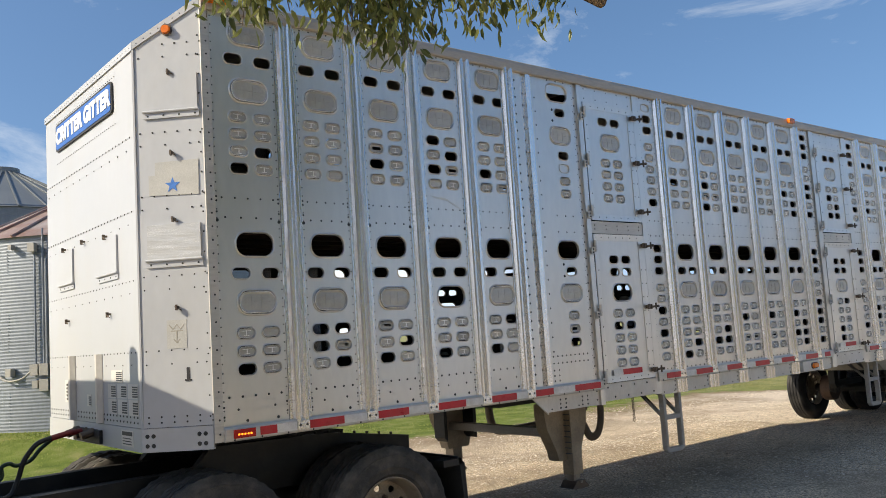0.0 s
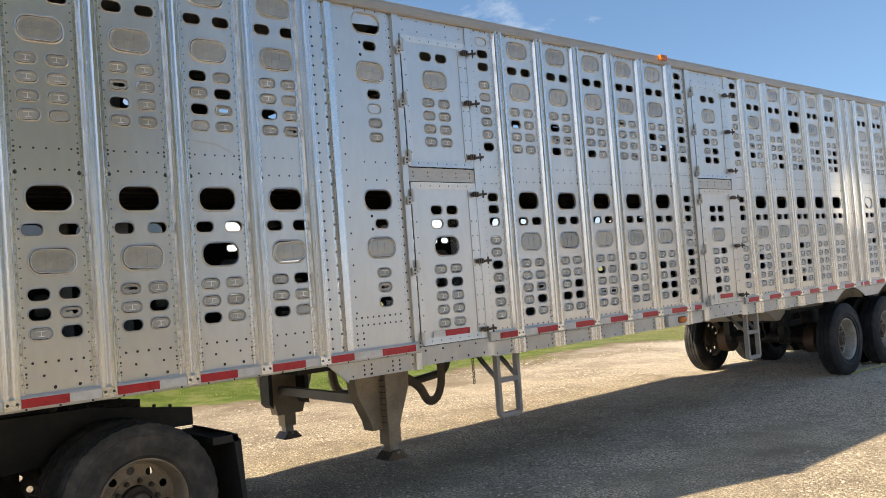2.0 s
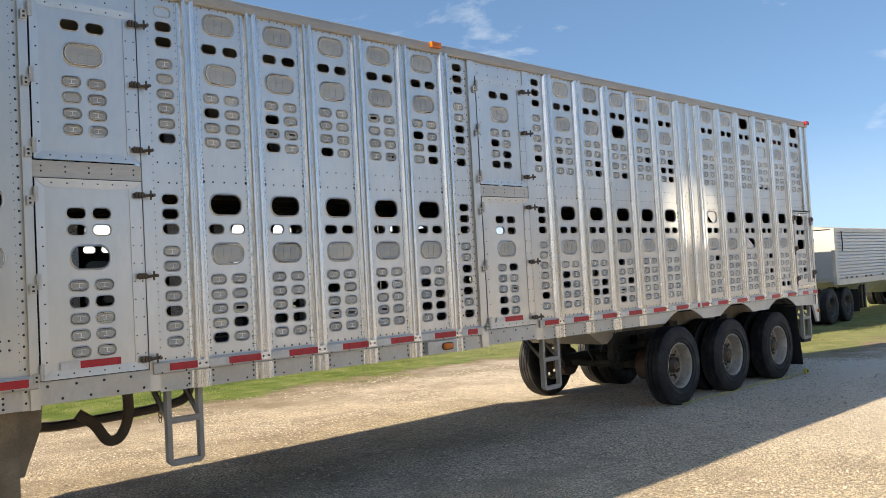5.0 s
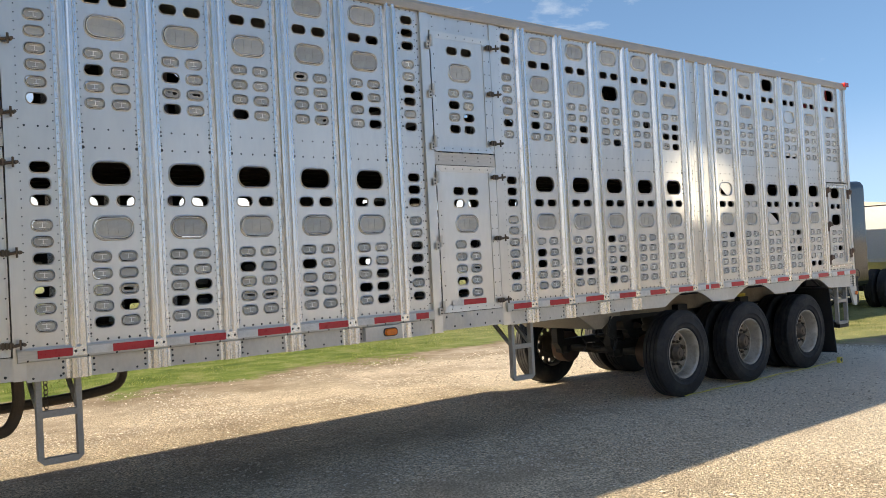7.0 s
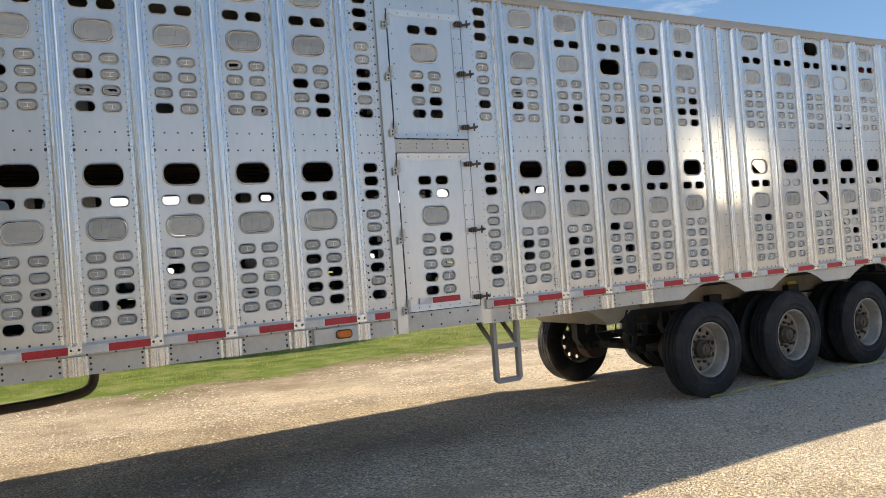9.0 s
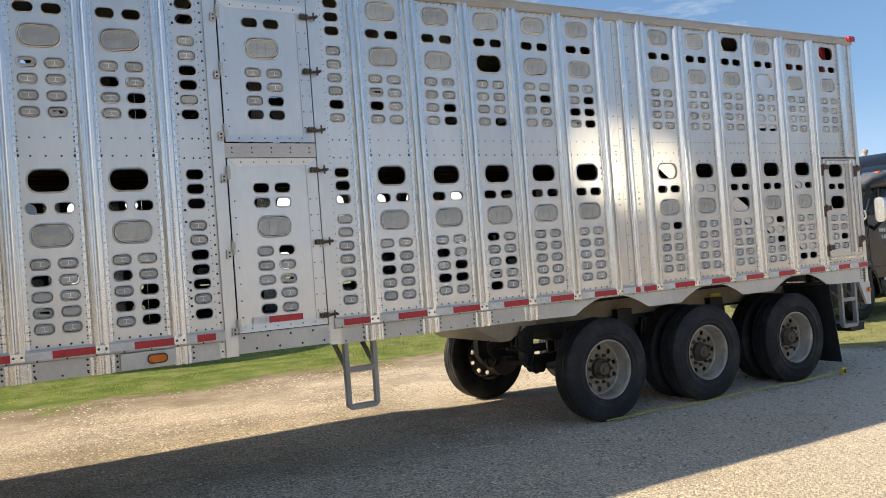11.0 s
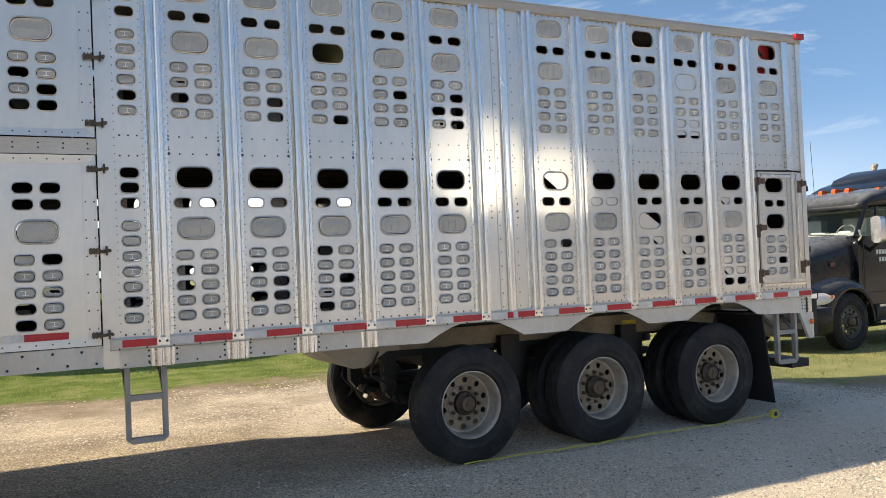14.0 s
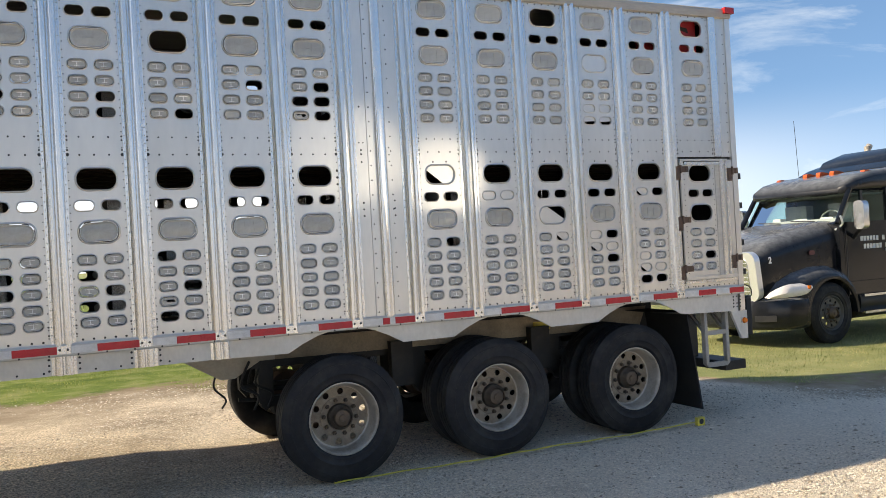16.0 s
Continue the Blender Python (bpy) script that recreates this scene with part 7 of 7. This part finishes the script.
for X in (1.66, 6.95, 8.27):
    bm = bmesh.new()
    tube(bm, (X, 0.3, WHEEL_Z), (X, 2 * YC - 0.3, WHEEL_Z), 0.08, seg=10)
    part("axle", bm, CHASSIS, truck)
part("mudflap", boxed(9.3, 9.32, 0.08, 0.7, 0.2, 0.9), RUBBER_FLAP, truck)

hopper = thing("grain_trailer", "white ribbed grain trailer with cream tarp behind black truck", "trailer", at=pose(20.2, 3.70, -0.09, 0, 0, 2.7))
WHITE_ALU = material("white_ribbed_sheet", (0.56, 0.57, 0.58), 0.4, 0.2, 0.06, 1.0, (0.3, 1, 2), dirt=(0.5, 0.5, 0.48), dirt_amount=0.4)
TARP = material("cream_tarp", (0.50, 0.48, 0.43), 0.8, 0.0, 0.1, 2.0, bump=0.2, bump_scale=8)
for y0, y1 in ((0.0, 0.04), (2 * YC - 0.04, 2 * YC)):
    for k in range(14):
        z = 1.28 + 0.10 * k
        bm = bmesh.new()
        prism(bm, [(y0, z + 0.003), (y0 - 0.012, z + 0.02), (y0 - 0.012, z + 0.08), (y0, z + 0.097), (y1, z + 0.097), (y1, z + 0.003)], "x", 7.35, 19.8)
        part("side_slat", bm, WHITE_ALU, hopper)
    part("top_rail", boxed(7.15, 19.9, y0 - 0.04, y1 + 0.04, 2.68, 2.80), ALU_DIRTY, hopper, bevel=0.01)
    part("bottom_rail", boxed(7.15, 19.9, y0 - 0.03, y1 + 0.03, 1.10, 1.28), ALU_DIRTY, hopper, bevel=0.01)
    for X in (7.25, 19.75):
        part("corner_post", boxed(X - 0.12, X + 0.10, y0 - 0.03, y1 + 0.03, 1.10, 2.8), ALU_DIRTY, hopper, bevel=0.01)
part("front_wall", boxed(7.18, 7.24, 0.04, 2 * YC - 0.04, 1.3, 2.75), WHITE_ALU, hopper)
part("rear_wall", boxed(19.7, 19.76, 0.04, 2 * YC - 0.04, 1.3, 2.75), WHITE_ALU, hopper)
part("floor", boxed(7.2, 19.8, 0.04, 2 * YC - 0.04, 1.2, 1.3), ALU_DIRTY, hopper)
bm = bmesh.new()
arc = [(0.0 + 2 * YC * i / 10, 2.78 + 0.15 * math.sin(math.pi * i / 10)) for i in range(11)]
prism(bm, arc, "x", 7.2, 19.8)
part("tarp", bm, TARP, hopper, "rolled cream tarp over the load", smooth=True)
bm = bmesh.new()
pipe(bm, [(7.7, -0.05, 2.7), (7.72, -0.06, 2.35), (7.66, -0.06, 2.1)], 0.02, 6)
part("crank", bm, INK, hopper)
for k, X in enumerate((7.9, 8.35, 8.8, 9.7, 10.2, 11.4, 11.9)):
    part("tape", boxed(X, X + 0.18, -0.035, -0.03, 1.27, 1.33), INK, hopper)
for X in (9.5, 14.0):
    bm = bmesh.new()
    for sgn in (1,):
        v = [(X, 0.1, 1.2), (X + 3.6, 0.1, 1.2), (X + 3.6, 2 * YC - 0.1, 1.2), (X, 2 * YC - 0.1, 1.2)]
        b = [(X + 1.4, 0.9, 0.55), (X + 2.2, 0.9, 0.55), (X + 2.2, 1.55, 0.55), (X + 1.4, 1.55, 0.55)]
        lo = [bm.verts.new(p) for p in b]
        hi = [bm.verts.new(p) for p in v]
        for i in range(4):
            bm.faces.new((lo[i], lo[(i + 1) % 4], hi[(i + 1) % 4], hi[i]))
        bm.faces.new(lo)
        bm.faces.new(hi)
    part("hopper", bm, ALU_DIRTY, hopper, "sloped discharge hopper")
for X in (10.3, 10.6):
    part("landing_leg", boxed(X, X + 0.1, 0.3, 0.4, 0.25, 1.12), CHASSIS, hopper)
for y, m in ((0.06, Matrix()), (2 * YC - 0.06, FLIP)):
    for X in (17.9, 19.2):
        wheel(hopper, pose(X, y, WHEEL_Z) @ m, True, False, WHEELGREY)


# ---- tree beside the path, with a branch that hangs into the view ----
BARK = material("grey_brown_bark", (0.16, 0.12, 0.085), 0.85, 0.0, 0.3, 6, (1, 1, 0.3), bump=0.5, bump_scale=18)
LEAF = bpy.data.materials.new("green_leaf")
LEAF.use_nodes = True
ln, ll = LEAF.node_tree.nodes, LEAF.node_tree.links
lb = ln["Principled BSDF"]
lg = ln.new("ShaderNodeNewGeometry")
lr = ln.new("ShaderNodeValToRGB")
lr.color_ramp.elements[0].color = (0.060, 0.082, 0.016, 1)
lr.color_ramp.elements[1].color = (0.34, 0.36, 0.12, 1)
ll.new(lg.outputs["Random Per Island"], lr.inputs["Fac"])
ll.new(lr.outputs["Color"], lb.inputs["Base Color"])
lb.inputs["Roughness"].default_value = 0.45
lt = ln.new("ShaderNodeBsdfTranslucent")
ll.new(lr.outputs["Color"], lt.inputs["Color"])
lm = ln.new("ShaderNodeMixShader")
lm.inputs["Fac"].default_value = 0.42
ll.new(lb.outputs["BSDF"], lm.inputs[1])
ll.new(lt.outputs["BSDF"], lm.inputs[2])
ll.new(lm.outputs["Shader"], ln["Material Output"].inputs["Surface"])

tree = thing("tree", "leafy green tree with a drooping branch over the path", "tree", at=pose(0, 0, 0))
trnd = random.Random(9)
bm = bmesh.new()
trunk_pts = [(-3.6, -4.6, GROUND_Z - 0.05), (-3.56, -4.58, 1.2), (-3.6, -4.5, 2.4), (-3.4, -4.5, 3.6), (-3.2, -4.6, 5.4)]
for i, (a, b) in enumerate(zip(trunk_pts, trunk_pts[1:])):
    tube(bm, a, b, 0.17 - 0.03 * i, 0.14 - 0.03 * i, 12)
part("trunk", bm, BARK, tree, "grey-brown trunk")
bm = bmesh.new()
limb = [(-3.52, -4.5, 2.9), (-2.9, -3.6, 3.37), (-1.9, -2.85, 3.52), (-0.87, -2.75, 3.44), (0.13, -2.70, 3.38), (0.83, -2.65, 3.32)]
pipe(bm, limb, 0.03, 8)
for p, q in (((-3.35, -4.5, 3.8), (-5.2, -5.4, 5.4)), ((-3.3, -4.5, 4.2), (-0.6, -5.0, 5.2)), ((-3.25, -4.5, 4.5), (3.2, -5.4, 6.4)), ((-3.2, -4.6, 5.2), (0.6, -4.0, 6.6))):
    tube(bm, p, q, 0.06, 0.02, 8)
part("limb", bm, BARK, tree, "thin drooping limb")


def leaf(bm, base, way, size):
    """One narrow leaf, folded along its rib and drooping."""
    way = way.normalized()
    side = way.cross(Vector((trnd.uniform(-1, 1), trnd.uniform(-1, 1), trnd.uniform(-0.4, 1)))).normalized()
    up = side.cross(way)
    w = size * trnd.uniform(0.10, 0.19)
    rib = [base, base + way * size * 0.35 + up * size * 0.04, base + way * size * 0.7 + up * size * 0.02, base + way * size - up * size * 0.08]
    l = [base + way * size * 0.32 + side * w, base + way * size * 0.68 + side * w * 0.75]
    r = [base + way * size * 0.32 - side * w, base + way * size * 0.68 - side * w * 0.75]
    R = [bm.verts.new(p) for p in rib]
    L = [bm.verts.new(p + up * w * 0.35) for p in l]
    Q = [bm.verts.new(p + up * w * 0.35) for p in r]
    for f in ((R[0], L[0], R[1]), (R[1], L[0], L[1], R[2]), (R[2], L[1], R[3]), (R[0], R[1], Q[0]), (R[1], R[2], Q[1], Q[0]), (R[2], R[3], Q[1])):
        bm.faces.new(f)


bm_leaf, bm_twig = bmesh.new(), bmesh.new()


def spray(root, tip, count, size=0.078, spread=0.12):
    root, tip = Vector(root), Vector(tip)
    mid = (root + tip) / 2 + Vector((trnd.uniform(-0.06, 0.06), trnd.uniform(-0.06, 0.06), 0.04))
    pipe(bm_twig, [root, mid, tip], 0.0018, 5)
    for i in range(count):
        t = trnd.uniform(0.15, 1.0)
        p = root * (1 - t) ** 2 + mid * 2 * t * (1 - t) + tip * t * t
        w = Vector((trnd.gauss(0, 0.5), trnd.gauss(0, 0.5), -1.0 + trnd.gauss(0, 0.4)))
        leaf(bm_leaf, p + Vector((trnd.gauss(0, spread * 0.4), trnd.gauss(0, spread * 0.4), trnd.gauss(0, spread * 0.3))), w, size * trnd.uniform(0.7, 1.25))


for x0, x1, n, lo0, lo1 in ((-1.15, -0.95, 13, 2.81, 2.87), (-0.90, -0.76, 5, 2.86, 2.93), (-0.76, -0.58, 13, 2.80, 2.87), (-0.57, -0.45, 9, 2.71, 2.80),
                            (-0.45, -0.28, 7, 2.83, 2.98), (-0.25, 0.10, 8, 2.98, 3.06), (0.10, 0.50, 7, 3.08, 3.16), (-2.3, -1.35, 10, 2.98, 3.10)):
    for k in range(n):
        x = x0 + (x1 - x0) * (k + trnd.uniform(0.1, 0.9)) / n
        spray((x + trnd.uniform(-0.12, 0.12), -2.75 + trnd.uniform(-0.1, 0.1), 3.44), (x, -2.75 + trnd.uniform(-0.12, 0.12), trnd.uniform(lo0, lo1) + 0.05), 58, 0.056, 0.10)
spray((-0.18, -2.72, 3.40), (-0.11, -2.75, 2.99), 18, 0.06, 0.04)
bm_crown, bm_branch = bmesh.new(), bmesh.new()
bm_near, bm_fine, bm_leaf, bm_twig = bm_leaf, bm_twig, bm_crown, bm_branch
# out-of-view crown; its dense clump is placed to darken the front panels' reflections
for k in range(360):
    wide = k % 3 == 0
    c = Vector((min(3.3, 1.2 + trnd.gauss(0, 1.7)), min(-4.0, -5.4 + trnd.gauss(0, 0.9)), 4.7 + abs(trnd.gauss(0, 1.5)))) if wide else Vector((min(3.5, 2.9 + trnd.gauss(0, 0.45)), min(-4.4, -5.4 + trnd.gauss(0, 0.5)), 3.9 + abs(trnd.gauss(0, 1.1))))
    spray(c, c + Vector((trnd.gauss(0, 0.4), trnd.gauss(0, 0.4), -0.4)), 30, 0.21, 0.5)
tagged(part("twig", bm_fine, BARK, tree), kind="stuff")
tagged(part("leaves", bm_near, LEAF, tree, "narrow drooping green leaves"), kind="stuff")
crown = tagged(part("crown", bm_crown, LEAF, tree, "green crown out of view, partly placed to darken reflections"), kind="stuff")
part("branches", bm_branch, BARK, tree)

# unseen tree added across the path, to darken the front panels' reflections
unseen_tree = thing("tree", "unseen low spreading tree added to darken panel reflections", "tree", "trees by the path", at=pose(0, 0, 0))
bm = bmesh.new()
for i, (p, q) in enumerate((((3.2, -9.6, GROUND_Z - 0.05), (3.15, -9.5, 1.3)), ((3.15, -9.5, 1.3), (3.0, -9.4, 2.8)), ((3.0, -9.4, 2.8), (3.1, -9.3, 4.6)))):
    tube(bm, p, q, 0.16 - 0.03 * i, 0.13 - 0.03 * i, 12)
part("trunk", bm, BARK, unseen_tree, "grey-brown trunk")
for p, q in (((3.1, -9.5, 1.8), (1.6, -9.0, 3.0)), ((3.1, -9.45, 2.1), (4.7, -9.1, 3.2)), ((3.0, -9.4, 2.8), (2.2, -9.9, 4.6)), ((3.0, -9.4, 3.0), (4.0, -8.9, 4.6))):
    bm = bmesh.new()
    tube(bm, p, q, 0.05, 0.02, 8)
    part("limb", bm, BARK, unseen_tree)
bm_leaf, bm_twig = bmesh.new(), bmesh.new()
for k in range(260):
    c = Vector((min(6.0, max(0.6, 3.7 + trnd.gauss(0, 1.5))), min(-7.9, -9.2 + trnd.gauss(0, 0.6)), max(0.7, 2.9 + trnd.gauss(0, 1.3))))
    spray(c, c + Vector((trnd.gauss(0, 0.4), trnd.gauss(0, 0.3), -0.4)), 28, 0.2, 0.5)
part("branches", bm_twig, BARK, unseen_tree)
tagged(part("crown", bm_leaf, LEAF, unseen_tree, "dense green crown"), kind="stuff")


# ---- loose stones and grass ----
def edge_of_grass(x):
    t, u = np.clip((x - 3.5) / 5.0, 0, 1), np.clip((x - 15.9) / 2.5, 0, 1)
    return 8.9 - 1.9 * t * t * (3 - 2 * t) - 6.0 * u * u * (3 - 2 * u)


def patchy(x, y, scale, seed):
    return np.array([noise.noise((a * scale, b * scale, seed)) for a, b in zip(x, y)])


rng = np.random.default_rng(5)
STONE = bpy.data.materials.new("pale_crushed_stone")
STONE.use_nodes = True
s_n, s_l = STONE.node_tree.nodes, STONE.node_tree.links
s_geo, s_ramp = s_n.new("ShaderNodeNewGeometry"), s_n.new("ShaderNodeValToRGB")
s_ramp.color_ramp.elements[0].color = (0.24, 0.19, 0.135, 1)
s_ramp.color_ramp.elements[1].color = (0.88, 0.78, 0.64, 1)
s_l.new(s_geo.outputs["Random Per Island"], s_ramp.inputs["Fac"])
s_l.new(s_ramp.outputs["Color"], s_n["Principled BSDF"].inputs["Base Color"])
s_n["Principled BSDF"].inputs["Roughness"].default_value = 0.9


def stones(name, n, xr, yr, smin, smax, keep=None):
    x, y = rng.uniform(*xr, n), rng.uniform(*yr, n)
    k = patchy(x, y, 0.7, 3.0) + rng.uniform(-0.5, 0.5, n) > -0.15
    k &= y < edge_of_grass(x) - 0.5 * (x > 14)
    x, y = x[k], y[k]
    n = len(x)
    s = smin + (smax - smin) * rng.random(n) ** 3
    base = np.array([(1, 0, 0), (0, 1, 0), (-1, 0, 0), (0, -1, 0), (0, 0, 0.8), (0, 0, -0.6)], float)
    faces = np.array([(0, 1, 4), (1, 2, 4), (2, 3, 4), (3, 0, 4), (1, 0, 5), (2, 1, 5), (3, 2, 5), (0, 3, 5)])
    a = rng.uniform(0, 6.283, n)
    v = base[None] * np.array((1, 1, 0.6)) * rng.uniform(0.6, 1.15, (n, 6, 1)) * s[:, None, None]
    ca, sa = np.cos(a)[:, None], np.sin(a)[:, None]
    vx, vy = v[..., 0] * ca - v[..., 1] * sa, v[..., 0] * sa + v[..., 1] * ca
    pts = np.stack([vx + x[:, None], vy + y[:, None], v[..., 2] + GROUND_Z + swell(x, y)[:, None] + s[:, None] * 0.15], -1).reshape(-1, 3)
    fc = (faces[None] + (np.arange(n) * 6)[:, None, None]).reshape(-1, 3)
    me = bpy.data.meshes.new(name)
    me.from_pydata(pts.tolist(), [], fc.tolist())
    me.materials.append(STONE)
    return tagged(new(name, me), "loose pale crushed stones on the yard", "gravel", kind="stuff")


stones("gravel", 80000, (2.0, 20.0), (-3.2, 7.5), 0.005, 0.024)
stones("gravel", 210000, (3.0, 19.5), (-3.6, 4.5), 0.004, 0.014)

BLADE = bpy.data.materials.new("grass_blade")
BLADE.use_nodes = True
n_, l_ = BLADE.node_tree.nodes, BLADE.node_tree.links
gg = n_.new("ShaderNodeNewGeometry")
gr = n_.new("ShaderNodeValToRGB")
gr.color_ramp.elements[0].color = (0.145, 0.20, 0.036, 1)
gr.color_ramp.elements[1].color = (0.42, 0.39, 0.17, 1)
gr.color_ramp.elements.new(0.6).color = (0.26, 0.30, 0.075, 1)
l_.new(gg.outputs["Random Per Island"], gr.inputs["Fac"])
gp, gm, gx_ = n_.new("ShaderNodeSeparateXYZ"), n_.new("ShaderNodeMapRange"), n_.new("ShaderNodeMixRGB")
l_.new(gg.outputs["Position"], gp.inputs[0])
l_.new(gp.outputs["X"], gm.inputs["Value"])
gm.inputs["From Min"].default_value, gm.inputs["From Max"].default_value, gm.inputs["To Max"].default_value = 13.0, 19.0, 0.40
gx_.inputs["Color2"].default_value = (0.46, 0.41, 0.24, 1)
l_.new(gm.outputs["Result"], gx_.inputs["Fac"])
l_.new(gr.outputs["Color"], gx_.inputs["Color1"])
# greener and drier patches
g_patch, g_pr, g_hue = n_.new("ShaderNodeTexNoise"), n_.new("ShaderNodeValToRGB"), n_.new("ShaderNodeMixRGB")
g_patch.inputs["Scale"].default_value, g_patch.inputs["Detail"].default_value = 1.9, 6
l_.new(gg.outputs["Position"], g_patch.inputs["Vector"])
l_.new(g_patch.outputs["Fac"], g_pr.inputs["Fac"])
g_pr.color_ramp.elements[0].position, g_pr.color_ramp.elements[0].color = 0.38, (0.55, 0.66, 0.50, 1)
g_pr.color_ramp.elements[1].position, g_pr.color_ramp.elements[1].color = 0.64, (1.45, 1.32, 1.35, 1)
g_hue.blend_type = "MULTIPLY"
g_hue.inputs["Fac"].default_value = 1
l_.new(gx_.outputs["Color"], g_hue.inputs["Color1"])
l_.new(g_pr.outputs["Color"], g_hue.inputs["Color2"])
l_.new(g_hue.outputs["Color"], n_["Principled BSDF"].inputs["Base Color"])
n_["Principled BSDF"].inputs["Roughness"].default_value = 0.7
# sunlight shows through the thin blades
b_thin, b_mix = n_.new("ShaderNodeBsdfTranslucent"), n_.new("ShaderNodeMixShader")
b_mix.inputs["Fac"].default_value = 0.45
l_.new(g_hue.outputs["Color"], b_thin.inputs["Color"])
l_.new(n_["Principled BSDF"].outputs["BSDF"], b_mix.inputs[1])
l_.new(b_thin.outputs["BSDF"], b_mix.inputs[2])
l_.new(b_mix.outputs["Shader"], n_["Material Output"].inputs["Surface"])


def grass(name, n, xr, yr, hmin, hmax, width):
    x, y = rng.uniform(*xr, n), rng.uniform(*yr, n)
    d = y - edge_of_grass(x) + 2.2 * patchy(x, y, 0.45, 7.0) + 0.8 * patchy(x, y, 1.7, 2.0)
    k = d + rng.uniform(-0.7, 0.3, n) > 0.1
    x, y, d = x[k], y[k], d[k]
    n = len(x)
    h = rng.uniform(hmin, hmax, n) * np.clip(0.5 + d * 0.5, 0.5, 1.0)
    a, lean = rng.uniform(0, 6.283, n), rng.uniform(0.1, 0.8, n)
    dx, dy = np.cos(a), np.sin(a)
    z = GROUND_Z - 0.01 + swell(x, y)
    p0 = np.stack([x - dy * width, y + dx * width, z], -1)
    p1 = np.stack([x + dy * width, y - dx * width, z], -1)
    p2 = np.stack([x + dx * lean * h, y + dy * lean * h, z + h], -1)
    pts = np.stack([p0, p1, p2], 1).reshape(-1, 3)
    fc = np.arange(3 * n).reshape(-1, 3)
    me = bpy.data.meshes.new(name)
    me.from_pydata(pts.tolist(), [], fc.tolist())
    me.materials.append(BLADE)
    return tagged(new(name, me), "short patchy green verge grass", "grass", kind="stuff")


grass("grass", 330000, (-6.0, 32.0), (1.2, 22.0), 0.015, 0.055, 0.0055)
grass("far_grass", 60000, (-10.0, 60.0), (18.0, 60.0), 0.06, 0.16, 0.02)

# added spot lamps in place of reflected sunlight on the trailer's side, source unseen
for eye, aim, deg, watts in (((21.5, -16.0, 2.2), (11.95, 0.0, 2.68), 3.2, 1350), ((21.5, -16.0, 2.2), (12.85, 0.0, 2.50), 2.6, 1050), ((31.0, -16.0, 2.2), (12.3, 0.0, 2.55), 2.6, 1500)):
    glint = new("glint_spot", bpy.data.lights.new("glint_spot", "SPOT"))
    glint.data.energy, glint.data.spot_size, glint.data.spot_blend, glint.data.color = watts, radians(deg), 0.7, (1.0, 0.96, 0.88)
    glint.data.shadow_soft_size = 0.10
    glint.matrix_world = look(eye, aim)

# unseen walls added to darken what the trailer's panels and posts mirror
UNSEEN_WALL = material("unseen_wall_sheet", (0.30, 0.29, 0.27), 0.7, 0.0, 0.15, 0.8, (1, 1, 0.3), dirt=(0.20, 0.17, 0.13), dirt_amount=0.5, dirt_scale=0.5)
tagged(part("wall_yard", boxed(22.5, 62.0, -16.9, -16.6, GROUND_Z - 0.2, 5.6), UNSEEN_WALL), "unseen plain wall added to darken rear panel reflections", "wall", kind="structure")
tagged(part("wall_yard_front", boxed(-46.0, -2.0, -17.2, -16.9, GROUND_Z - 0.2, 8.2), material("unseen_dark_wall", (0.085, 0.10, 0.11), 0.8, 0.0, 0.2, 0.8, dirt=(0.05, 0.06, 0.06), dirt_amount=0.6, dirt_scale=0.5)), "unseen dark wall added to darken post reflections", "wall", kind="structure")
